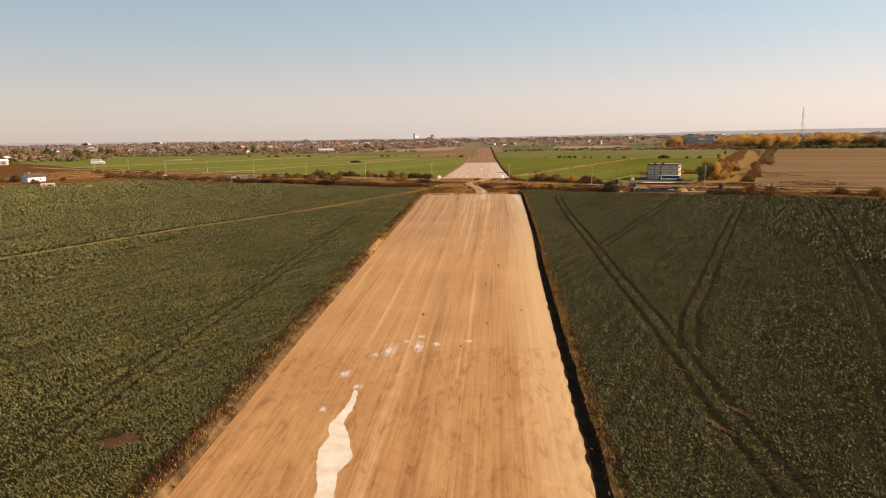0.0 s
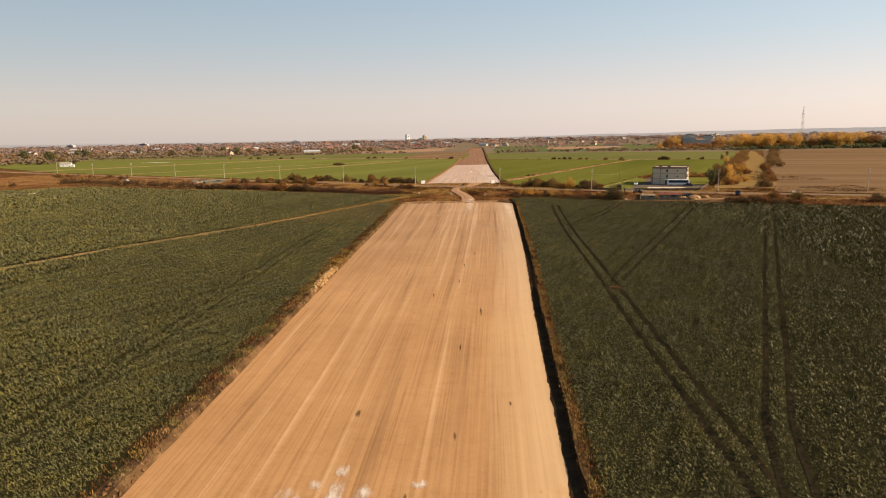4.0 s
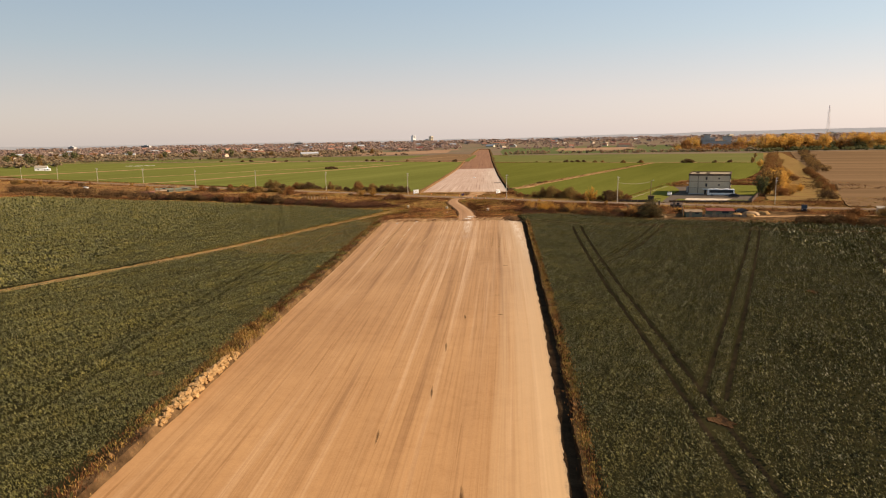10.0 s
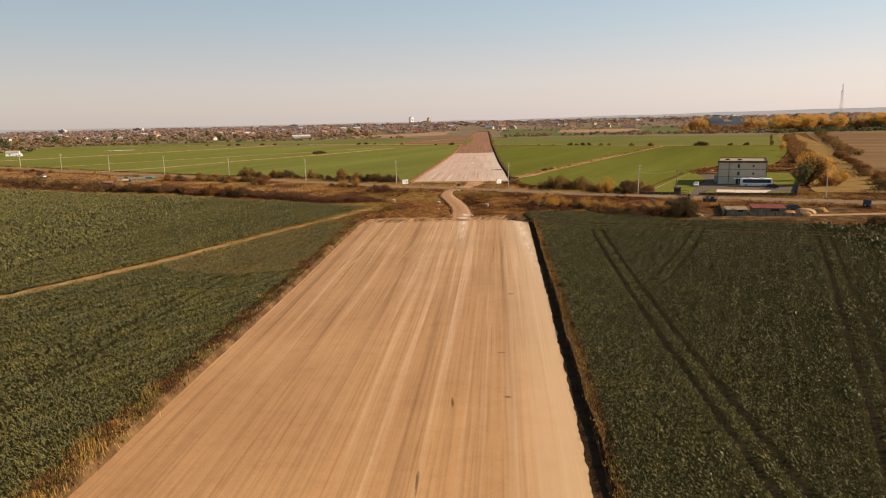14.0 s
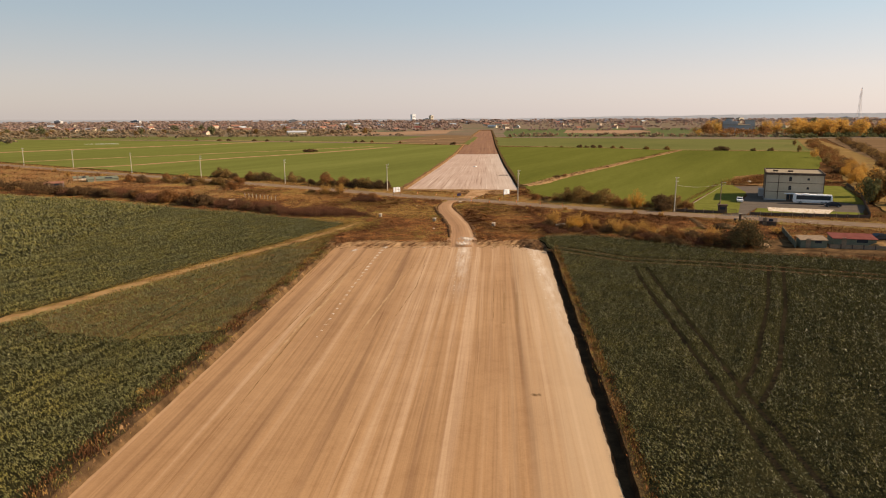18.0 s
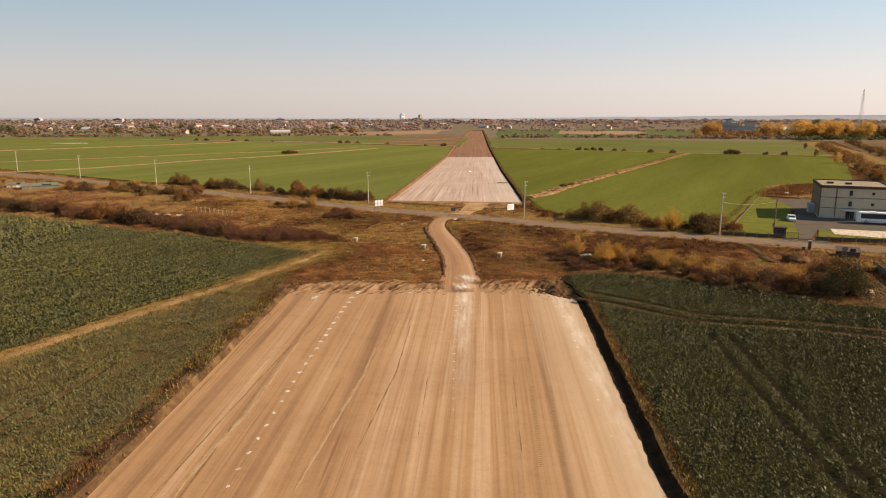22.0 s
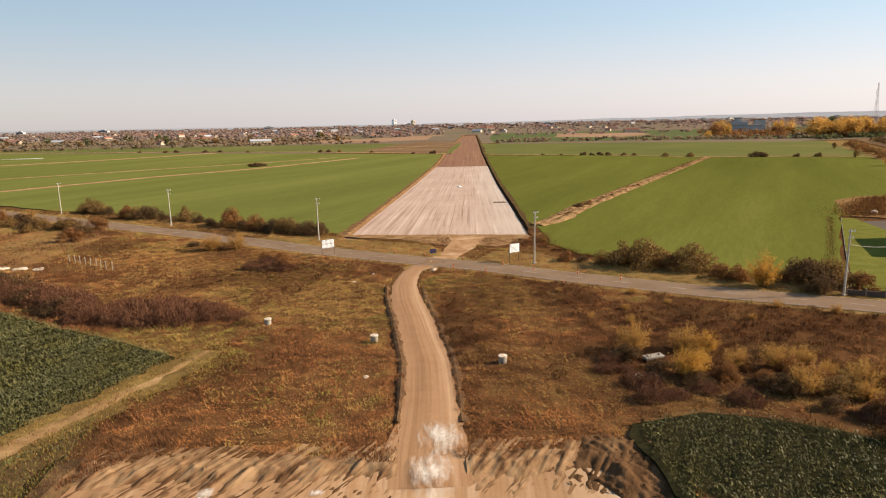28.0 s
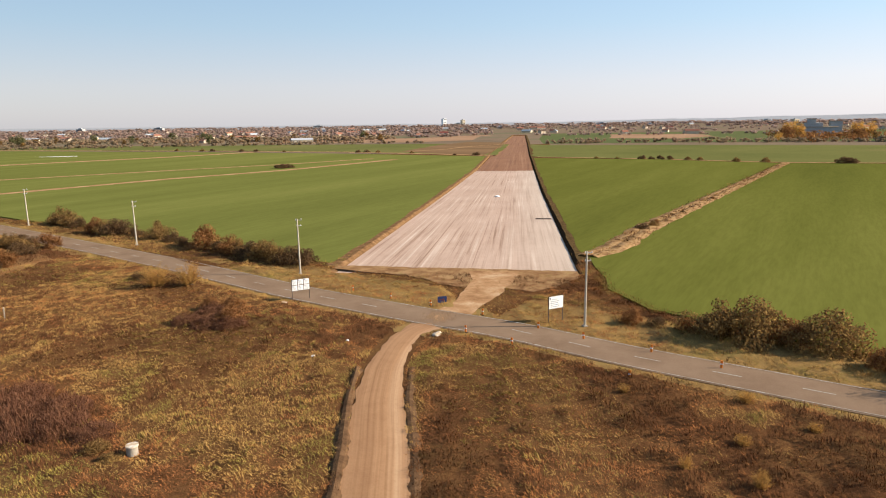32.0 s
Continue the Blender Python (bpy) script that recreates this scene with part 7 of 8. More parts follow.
for s, hgt in ((-1, 0.28), (1, 0.46)):
    side = rut_pairs(APATH[2:-3], 2.9)[0 if s < 0 else 1]
    ribbon("path_berm", side, [0.8, 1.1, 1.4, 1.5, 1.5, 1.3, 0.9], 0.02, M["berm"], "earth berm beside the clay path, darkened for its shade", "berm", 0.7, 0.5, 4, hgt, rise=lambda y: -0.14 + 0.2 * noise.noise(Vector((y * 0.45, hgt * 90, 1.0))) + 0.12 * noise.noise(Vector((y * 1.7, hgt * 90, 4.0))))


# ---- bushes and trees ----
def crown(blobs, n, leaf, g, shell=0.55, jit=0.5):
    """Leaves scattered through a handful of lobes, thicker towards their outsides."""
    vol = np.array([b[3] * b[4] * b[5] for b in blobs]) ** 0.75
    pick = g.choice(len(blobs), n, p=vol / vol.sum())
    B = np.array(blobs)[pick]
    d = g.normal(size=(n, 3))
    d /= np.linalg.norm(d, axis=1)[:, None]
    r = shell + (1.08 - shell) * g.random(n) ** 0.7
    p = B[:, :3] + d * B[:, 3:] * r[:, None]
    a = d + g.normal(0, jit, (n, 3))
    a /= np.linalg.norm(a, axis=1)[:, None]
    t = np.cross(a, g.normal(size=(n, 3)))
    t /= np.linalg.norm(t, axis=1)[:, None] + 1e-9
    b = np.cross(a, t)
    L = leaf * g.uniform(0.6, 1.4, n)[:, None]
    v = np.stack([p - t * L, p + b * L * 0.55, p + t * L, p - b * L * 0.55], 1)
    v[:, :, 2] = np.maximum(v[:, :, 2], 0.02)
    return v


def plant(name, kind, seed, h, w, n, leaf, leafmat, label, category, lobes=16, low=0.15, stems=5, trunk=0.06, shell=0.55, m=None, group=""):
    g = np.random.default_rng(seed)
    e = thing(name, m if m is not None else pose(0, 0, 0), label, category, group)
    blobs = []
    for k in range(lobes):
        a = 2 * math.pi * k / lobes + g.uniform(-0.5, 0.5)
        if kind == "tree":
            f = g.uniform(0, 1)
            rr = w * 0.5 * (0.25 + 0.45 * math.sin(math.pi * (0.15 + 0.8 * f))) * g.uniform(0.6, 1.2)
            z = h * (low + 0.1 + (0.85 - low) * f)
            s = w * g.uniform(0.16, 0.27)
            blobs.append((rr * math.cos(a), rr * math.sin(a), z, s, s, s * g.uniform(0.8, 1.3)))
        else:
            rr = w * 0.42 * g.uniform(0.1, 1.2)
            s = w * g.uniform(0.13, 0.25)
            z = h * g.uniform(0.15, 0.7) * (1.1 - 0.55 * rr / (w * 0.5))
            blobs.append((rr * math.cos(a), rr * math.sin(a), z, s, s * g.uniform(0.7, 1.2), h * g.uniform(0.12, 0.32)))
    bm = bmesh.new()
    if kind == "tree":
        rod(bm, (0, 0, 0), (0, 0, h * (low + 0.25)), trunk, trunk * 0.7, 7)
        rod(bm, (0, 0, h * (low + 0.25)), (0.1, 0.05, h * 0.85), trunk * 0.7, trunk * 0.15, 6)
        for b in blobs[:stems]:
            rod(bm, (0, 0, h * g.uniform(low, low + 0.3)), b[:3], trunk * 0.45, trunk * 0.12, 5)
        part("trunk", bm, M["bark"], e)
    else:
        for b in blobs[:stems]:
            rod(bm, (b[0] * 0.15, b[1] * 0.15, 0), (b[0], b[1], b[2]), trunk, trunk * 0.3, 5)
        part("stem", bm, M["bark"], e)
        n2 = 36      # bare shoots that stand out of the crown
        q = np.stack([g.normal(0, w * 0.16, n2), g.normal(0, w * 0.16, n2), np.zeros(n2)], 1)
        wisps = blades(q, h * 0.5, 0.04, (0.05, 0.8), g)
    leaves = crown(blobs, n, leaf, g, shell)
    if kind != "tree":
        leaves = np.concatenate([leaves, wisps])
    part("crown", quads_mesh("crown", leaves, M[leafmat]), None, e)
    return e


def willow(name, seed, h, w, shoots, n, leaf, leafmat, label, m=None, group=""):
    """A wispy bush: many shoots fan out from the ground, with small leaves along their upper parts."""
    g = np.random.default_rng(seed)
    e = thing(name, m if m is not None else pose(0, 0, 0), label, "bush", group)
    az, out, top = g.uniform(0, 2 * np.pi, shoots), w * 0.5 * np.sqrt(g.random(shoots)), h * g.uniform(0.42, 1.1, shoots)
    top *= 1 - 0.35 * (out / (w * 0.5)) ** 2
    foot = np.stack([out * 0.18 * np.cos(az), out * 0.18 * np.sin(az), np.zeros(shoots)], 1)
    bm = bmesh.new()
    for k in range(0, shoots, 3):
        a, b = Vector(foot[k]), Vector((out[k] * math.cos(az[k]), out[k] * math.sin(az[k]), top[k] * 0.95))
        c = a.lerp(b, 0.5) + Vector((0, 0, h * 0.06)) - Vector((math.cos(az[k]), math.sin(az[k]), 0)) * out[k] * 0.16
        rod(bm, a, c, 0.03, 0.018, 4)
        rod(bm, c, b, 0.018, 0.006, 4)
    part("stem", bm, M["bark"], e)
    i = g.integers(0, shoots, n)
    f = 0.16 + 0.86 * g.random(n) ** 0.75
    r = out[i] * (0.18 + 0.82 * f ** 1.5)
    p = np.stack([r * np.cos(az[i]), r * np.sin(az[i]), top[i] * f], 1) + g.normal(0, 0.085 * h / 2.4, (n, 3))
    p[:, 2] = np.maximum(p[:, 2], 0.04)
    part("crown", quads_mesh("crown", blades(p, leaf * 2.2, leaf, (0.0, 1.5), g), M[leafmat]), None, e)
    return e


def twigs(name, seed, h, w, n, label, m=None, group=""):
    """A leafless thicket: a mound of many fine shoots."""
    g = np.random.default_rng(seed)
    e = thing(name, m if m is not None else pose(0, 0, 0), label, "thicket", group)
    a, r = g.uniform(0, 2 * np.pi, n), w * 0.5 * np.sqrt(g.random(n))
    bulge = np.array([noise.noise(Vector((x * 0.9, y * 0.9, seed))) for x, y in zip(r * np.cos(a), r * np.sin(a))])
    dome = h * np.sqrt(np.clip(1 - (2 * r / w) ** 2, 0.02, 1)) * (0.85 + 0.5 * bulge)
    pts = np.stack([r * np.cos(a), r * np.sin(a), np.clip(dome - 0.3, 0, None) * g.random(n) ** 0.6], 1)
    v = blades(pts, 0.44, 0.044, (0.1, 1.25), g)
    part("shoot_mass", quads_mesh("shoot_mass", v, M["twig"]), None, e)
    return e


PROTO = {}


def put(key, x, y, s=1.0, sz=None, label="", group=""):
    """One more plant of a kind; the first of it is built, the rest are copies."""
    if y > 600:      # the far trees are full-grown
        k = {"ytree": 1.25, "gtree": 1.25, "otree": 1.45, "dtree": 0.85}.get(key, 1.05)
        s, sz = s * k, sz * k if sz else None
    m = pose(x, y, 0, 0, 0, rnd.uniform(0, 360)) @ Matrix.Diagonal((s, s, sz or s * rnd.uniform(0.85, 1.15), 1))
    i = rnd.randrange(2)
    if (key, i) not in PROTO:
        PROTO[key, i] = MAKE[key](40 + 7 * len(PROTO), m, group)
        ob = PROTO[key, i]
    else:            # a copy takes over the first one's scale, so that is taken out here
        ob = copy_thing(PROTO[key, i], m @ Matrix.Diagonal((*(1 / v for v in PROTO[key, i].scale), 1)))
    if label:
        ob["label"] = label
    if group:
        ob["group"] = group
    return ob


MAKE = {
    "olive": lambda s, m, g: plant("bush", "bush", s, 2.7, 4.2, 3600, 0.1, "leaf_olive", "olive-brown bush with thinning autumn leaves", "bush", m=m, group=g),
    "dark": lambda s, m, g: plant("bush", "bush", s, 2.7, 4.2, 3400, 0.1, "leaf_dark", "dark nearly leafless bush among dry grass", "bush", m=m, group=g),
    "yellow": lambda s, m, g: willow("bush", s, 2.9, 3.2, 90, 5600, 0.06, "leaf_gold", "golden yellow bush in autumn leaf", m, g),
    "straw": lambda s, m, g: willow("bush", s, 2.7, 3.3, 80, 5000, 0.056, "leaf_straw", "straw-yellow willow bush in the scrub", m, g),
    "rust": lambda s, m, g: plant("bush", "bush", s, 2.7, 4.0, 3400, 0.1, "leaf_rust", "rust-brown bush in autumn leaf", "bush", m=m, group=g),
    "big": lambda s, m, g: plant("bush", "bush", s, 5.6, 6.2, 7500, 0.1, "leaf_shade", "large round dark green bush at the field edge", "bush", 26, m=m, group=g),
    "red": lambda s, m, g: plant("bush", "bush", s, 2.0, 1.6, 300, 0.14, "leaf_red", "small red-leaved bush by the road", "bush", m=m, group=g),
    "twig": lambda s, m, g: twigs("thicket", s, 2.3, 5.6, 4200, "purple-brown leafless thicket of thin shoots", m, g),
    "ytree": lambda s, m, g: plant("autumn_tree", "tree", s, 11.0, 9.5, 1900, 0.33, "leaf_yellow", "tall golden yellow tree with a broad crown", "tree", 14, 0.08, 8, 0.22, m=m, group=g),
    "otree": lambda s, m, g: plant("autumn_tree", "tree", s, 9.0, 9.0, 1500, 0.32, "leaf_rust", "rusty brown tree in autumn leaf", "tree", 14, 0.1, 8, 0.2, m=m, group=g),
    "gtree": lambda s, m, g: plant("autumn_tree", "tree", s, 9.0, 7.5, 1500, 0.32, "leaf_green", "dull green tree with a full crown", "tree", 14, 0.1, 8, 0.2, m=m, group=g),
    "dtree": lambda s, m, g: plant("autumn_tree", "tree", s, 8.0, 7.5, 1500, 0.32, "leaf_olive", "olive-brown half-bare tree in autumn", "tree", 14, 0.1, 8, 0.2, m=m, group=g),
}

ROADSIDE = "bushes along the road"
for x, y, k, s in ((-88.5, 471, "olive", 1.35), (-84.5, 468.5, "olive", 1.2), (-80, 466, "dark", 0.8), (-70, 457, "rust", 1.1), (-66.6, 455.6, "olive", 1.0), (-62.4, 454.2, "dark", 1.3), (-57, 452, "dark", 0.6), (-49.9, 447.8, "olive", 1.2), (-45, 444, "dark", 0.7), (-40, 438.6, "dark", 0.7), (-33.8, 435.6, "rust", 1.4), (-29.4, 432.4, "dark", 0.75), (-25.6, 429, "rust", 1.15), (-23.2, 428, "olive", 0.9), (-20.4, 425.2, "dark", 1.1), (-17.6, 424, "olive", 1.05), (-14.4, 421.8, "olive", 1.15), (-11.4, 420.4, "dark", 1.1), (-8.4, 419, "dark", 1.0),
                   (52.6, 377.6, "olive", 1.35), (56.2, 376.0, "olive", 1.45), (59.4, 374.6, "rust", 0.9), (63.2, 372.4, "olive", 1.35), (65.8, 366.6, "rust", 0.75), (67.6, 364.6, "rust", 0.8), (62.6, 377.4, "dark", 0.65), (72.0, 366.5, "red", 0.9), (69.6, 360.4, "yellow", 1.35), (77.2, 361.0, "dark", 1.4), (80.4, 360.2, "olive", 1.2), (76.2, 356.0, "dark", 0.9), (73.6, 362.6, "rust", 0.6), (43.6, 382.6, "rust", 0.6), (46.4, 381.4, "dark", 0.45), (49.4, 379.6, "rust", 0.5), (83.4, 357.6, "rust", 0.8)):
    put(k, x, y, s * 1.25, s * 1.4, group=ROADSIDE)
SCRUB = "bushes in the rough ground"
for x, y, k, s in ((-27.9, 401.8, "straw", 1.5), (-22.8, 402.4, "straw", 1.5), (-33.4, 407, "dark", 0.6), (-12.3, 386.0, "twig", 0.85), (-10.5, 388.6, "rust", 0.9), (-13.6, 388.4, "rust", 0.8), (-75.9, 437, "olive", 1.4), (-79.6, 438.4, "olive", 1.1), (-86, 440.2, "olive", 1.2), (-90.4, 441.6, "dark", 1.2), (-96, 444, "olive", 1.2), (-102, 448, "olive", 1.1), (-8.6, 382.8, "rust", 1.1),
                   (41.2, 333.4, "straw", 1.3), (39.8, 331.0, "dark", 0.7), (47.2, 333.2, "straw", 1.3), (49.4, 332.6, "yellow", 0.95), (44.6, 325.4, "yellow", 1.35), (46.6, 328.2, "yellow", 0.9), (50.2, 327.4, "straw", 0.9), (53.8, 320.4, "straw", 1.15), (56.6, 319.8, "olive", 0.8), (58.6, 318.6, "straw", 0.8), (54.7, 327.2, "straw", 1.2), (60.2, 321.4, "straw", 1.1), (51.9, 321.0, "dark", 0.9), (56.8, 323.6, "rust", 0.7), (51, 327, "rust", 0.55), (55, 325.5, "rust", 0.8), (58, 328, "straw", 0.8), (54.5, 316.8, "dark", 0.6), (51.6, 323.6, "rust", 0.6), (48, 324.5, "rust", 0.7), (44.6, 323.4, "dark", 0.7), (42.2, 327.6, "dark", 0.6), (58.8, 325, "straw", 0.7), (62, 322, "rust", 0.9), (60.5, 316, "straw", 0.9), (64.6, 314.5, "rust", 1.0), (66.8, 309, "dark", 1.1), (70.4, 306.4, "rust", 1.2), (72.5, 311, "straw", 1.2), (75.8, 302.8, "big", 1.4), (78.6, 309.5, "rust", 1.1), (82.4, 319, "rust", 0.9), (86, 322, "rust", 0.7), (90, 318.5, "straw", 0.7), (63, 304.5, "dark", 0.9), (59.5, 307.8, "dark", 0.85), (55.8, 310.4, "rust", 0.7),
                   (72, 345.6, "straw", 0.55), (66, 349, "straw", 0.5), (48.6, 358.2, "straw", 0.55), (45.2, 350, "straw", 0.45), (38, 360.6, "straw", 0.4), (52, 352.5, "straw", 0.4), (44, 343.5, "straw", 0.5), (39.5, 346.0, "straw", 0.4), (60, 344, "straw", 0.4), (-6.5, 347.6, "olive", 0.45), (-4.8, 346.2, "olive", 0.35)):
    put(k, x, y, s, group=SCRUB)
# those at x 36 to 45 imitate bush shadow over dead weeds
for x, y, s in ((-28, 352.6, 1.0), (-24.4, 351.2, 1.1), (-20.4, 349.6, 1.2), (-16.4, 349.8, 1.15), (-12.2, 351.4, 0.95), (-17.6, 353.6, 1.15), (-22, 354.6, 1.15), (-26, 356.4, 1.0), (-19.6, 358, 0.9), (-14, 355, 0.9), (-33, 358.6, 0.8), (-36, 362.6, 0.9), (-41, 364.5, 0.8), (-46, 367.6, 1.0), (-30.5, 350.6, 0.6), (39.4, 323.6, 0.75), (36.6, 327.6, 0.5), (44.6, 321.4, 0.55), (-10.2, 385.2, 0.6)):
    put("twig", x, y, s, group="thickets beside the field")
for x, y, k, s in ((-22.5, 353.2, "rust", 0.5), (-18.8, 351, "straw", 0.4), (-26.5, 355.6, "straw", 0.45), (-15.8, 357.6, "rust", 0.45)):
    put(k, x, y, s, group=SCRUB)
# hedge along the far edge of the west field
HEDGE = "hedge along the field"
hw = [(-33, 355), (-47, 364.5), (-62, 374), (-95, 394), (-128, 408), (-262, 430)]
for (ax, ay), (bx, by) in zip(hw[:-1], hw[1:-1]):
    n = int(math.dist((ax, ay), (bx, by)) / 2.5)
    for k in range(n):
        f = (k + rnd.random() * 0.8) / n
        put(rnd.choice(("dark", "dark", "rust", "dark", "twig", "twig")), ax + (bx - ax) * f + rnd.uniform(-1.5, 1.5), ay + (by - ay) * f + rnd.uniform(-1.5, 3.5), rnd.uniform(1.0, 1.6), group=HEDGE)
for _ in range(22):
    f = rnd.random()
    x = -60 - 240 * f
    put(rnd.choice(("dark", "rust", "olive", "straw")), x, 424 + 0.62 * (-60 - x) + rnd.uniform(-12, 12), rnd.uniform(0.7, 1.5), group="bushes in the western rough ground")
for x, y, s in ((-284, 446, 1.5), (-292, 440, 1.7), (-268, 440, 1.2), (-300, 470, 1.6), (-262, 462, 1.0), (-256, 420, 1.1)):
    put("dark", x, y, s, group="bushes at the farmstead")
# hedge along the near side of the road on the east
for k in range(26):
    f = k / 25
    x = 136 + 190 * f + rnd.uniform(-2, 2)
    y = 292 - 104 * f + rnd.uniform(-3, 4)
    if rnd.random() < 0.75:
        put(rnd.choice(("dark", "dark", "rust", "olive")), x, y, rnd.uniform(0.9, 1.6), group="hedge along the eastern field")
for x, y, k, s in ((113, 281.5, "dark", 1.2), (116.5, 280.5, "dark", 1.45), (120, 279, "dark", 1.5), (124, 277.5, "rust", 1.2), (127.5, 275.5, "dark", 1.3), (131.5, 274.5, "dark", 1.2), (135, 273, "rust", 1.0)):
    put(k, x, y, s, group="bushes at the field edge")
# overgrown lane running away east of the office
LANE = "overgrown lane"
for k in range(36):
    f = (k + rnd.random()) / 98
    xa, ya = 146 + 206 * f, 362 + 420 * f
    put(rnd.choice(("dark", "rust", "straw", "straw", "rust", "yellow")), xa + rnd.uniform(-7, 9), ya + rnd.uniform(-4, 4), rnd.uniform(0.9, 1.9), group=LANE)
    if k % 2 == 0:
        xb, yb = 160 + 250 * f, 352 + 500 * f
        put(rnd.choice(("dark", "rust", "olive", "rust")), xb + rnd.uniform(-4, 4), yb + rnd.uniform(-4, 4), rnd.uniform(0.9, 1.6), group=LANE)
put("dtree", 146.5, 371, 1.15, 1.2, group=LANE)
put("ytree", 150.5, 370, 0.75, 0.85, group=LANE)
put("gtree", 141.5, 368, 0.85, 0.85, group=LANE)
put("ytree", 152, 386, 0.7, 0.7, group=LANE)
for x, y, k, s in ((176, 432, "ytree", 0.6), (188, 452, "dtree", 0.5), (214, 520, "dtree", 0.55), (240, 580, "ytree", 0.5), (262, 640, "dtree", 0.6), (310, 740, "dtree", 0.6)):
    put(k, x, y, s, group=LANE)
sheet("lane_border", [(134, 346), (158, 340), (178, 376), (206, 440), (306, 650), (398, 866), (380, 872), (286, 672), (196, 476), (160, 410)], 0.285, M["verge"], "dry tan grass beside the overgrown lane", "verge", 3.0, 1.2)
ribbon("lane_surface", [(146, 348), (170, 395), (215, 490), (300, 665), (395, 870)], 8.0, 0.33, M["verge"], "grassy lane between overgrown hedges", "track", 1.5, 4.0)
# brown thicket between the sheds and the scrub
for k in range(26):
    x = rnd.uniform(57, 78)
    y = 316.5 - 0.42 * (x - 44) + rnd.uniform(0, 5)
    put(rnd.choice(("twig", "twig", "dark", "rust")), x, y, rnd.uniform(0.6, 1.05), group="thickets beside the field")
# the first two imitate bush shadow over dead weeds
for x, y, s in ((37.6, 330.2, 0.5), (38.5, 327.4, 0.45), (39, 320, 0.6), (41.5, 320.5, 0.55), (47.5, 319, 0.6), (-11, 381.5, 0.9), (-8, 381, 0.8), (-14.5, 382.5, 0.7), (-30, 352.5, 1.0), (-33, 355, 1.0), (-8.5, 350.5, 0.7)):
    put("twig", x, y, s, group="thickets beside the field")
for x, y, k, s in ((-98, 452, "dark", 1.2), (-106, 456, "rust", 1.2), (-112, 447, "dark", 1.3), (-120, 452, "rust", 1.2), (78, 366.5, "dark", 0.8)):
    put(k, x, y, s, group=ROADSIDE)
# single bushes out in the green fields
for x, y, k, s in ((-88, 679, "dark", 1.4), (-85, 681.5, "dark", 1.2), (-91, 678, "dark", 1.0), (62, 456, "dark", 0.75), (218, 668, "dark", 1.7), (222, 667, "dark", 1.4), (240, 662, "dark", 0.9), (252, 660, "dark", 1.0), (170, 690, "olive", 1.0), (184, 684, "olive", 1.0), (141, 719, "dark", 1.0), (136, 722, "dark", 1.1), (131, 724, "dark", 0.9), (126, 727, "dark", 1.1), (150, 713, "olive", 0.8), (156, 709, "olive", 0.8), (100, 741, "olive", 0.6), (112, 735, "olive", 0.6), (22, 795, "dark", 1.3), (6, 802, "dark", 0.7), (-70, 862, "dark", 1.2), (-78, 864, "dark", 1.0), (-60, 858, "olive", 0.8), (-180, 908, "dark", 1.1), (-196, 914, "dark", 1.1), (-228, 926, "dark", 1.3), (-240, 930, "olive", 1.2), (-270, 942, "olive", 1.0), (-150, 894, "olive", 0.7), (-30, 838, "olive", 0.8)):
    put(k, x, y, s, group="lone bushes in the fields")
for k in range(26):
    f = rnd.random()
    put(rnd.choice(("dark", "olive", "rust")), 52 + 132 * f + rnd.uniform(-1.5, 1.5), 436 + 227 * f, rnd.uniform(0.22, 0.6), group="small bushes in the dry ditch")
for x, y, k, s in ((-19.6, 158, "dark", 0.25), (-17.6, 186, "straw", 0.3), (-14.4, 255, "dark", 0.28), (-15.0, 250, "yellow", 0.22), (-13.8, 272, "olive", 0.3), (-16.2, 230, "yellow", 0.25), (-22.6, 80, "straw", 0.3), (-21.0, 140, "dark", 0.3), (-20.4, 146, "straw", 0.25)):
    put(k, x, y, s, group="small weeds on the bank")

# ---- the distance ----
def far_leaf(name, stops, scale):
    """Foliage far off: colour changes from crown to crown."""
    m, t, b = _nodes(name)
    a = _noise(t, _coord(t), scale, 3, 0.75)
    col = _ramp(t, a, stops)
    gm = t.nodes.new("ShaderNodeNewGeometry")
    col = _mix(t, 'MULTIPLY', 0.35, col, _ramp(t, gm.outputs["Random Per Island"], [(0.0, (0.85, 0.85, 0.85)), (1.0, (1.1, 1.1, 1.1))]))
    t.links.new(col, b.inputs["Base Color"])
    b.inputs["Roughness"].default_value = 1.0
    b.inputs["Specular IOR Level"].default_value = 0.0
    tr = t.nodes.new("ShaderNodeBsdfTranslucent")
    ms = t.nodes.new("ShaderNodeMixShader")
    ms.inputs[0].default_value = 0.6
    t.links.new(col, tr.inputs["Color"])
    t.links.new(b.outputs[0], ms.inputs[1])
    t.links.new(tr.outputs[0], ms.inputs[2])
    t.links.new(ms.outputs[0], t.nodes["Material Output"].inputs["Surface"])
    return m


# leaf colours of the far woods are paled and greyed to imitate haze
M["farwood"] = far_leaf("far_hazed_wood", [(0.26, (0.164, 0.135, 0.089)), (0.38, (0.270, 0.207, 0.131)), (0.48, (0.363, 0.272, 0.164)), (0.56, (0.309, 0.224, 0.147)), (0.64, (0.385, 0.248, 0.157)), (0.76, (0.191, 0.163, 0.108))], 0.05)
M["fartown"] = far_leaf("far_hazed_town", [(0.28, (0.260, 0.195, 0.163)), (0.42, (0.345, 0.248, 0.205)), (0.52, (0.416, 0.294, 0.240)), (0.62, (0.319, 0.246, 0.200)), (0.75, (0.263, 0.215, 0.174))], 0.02)
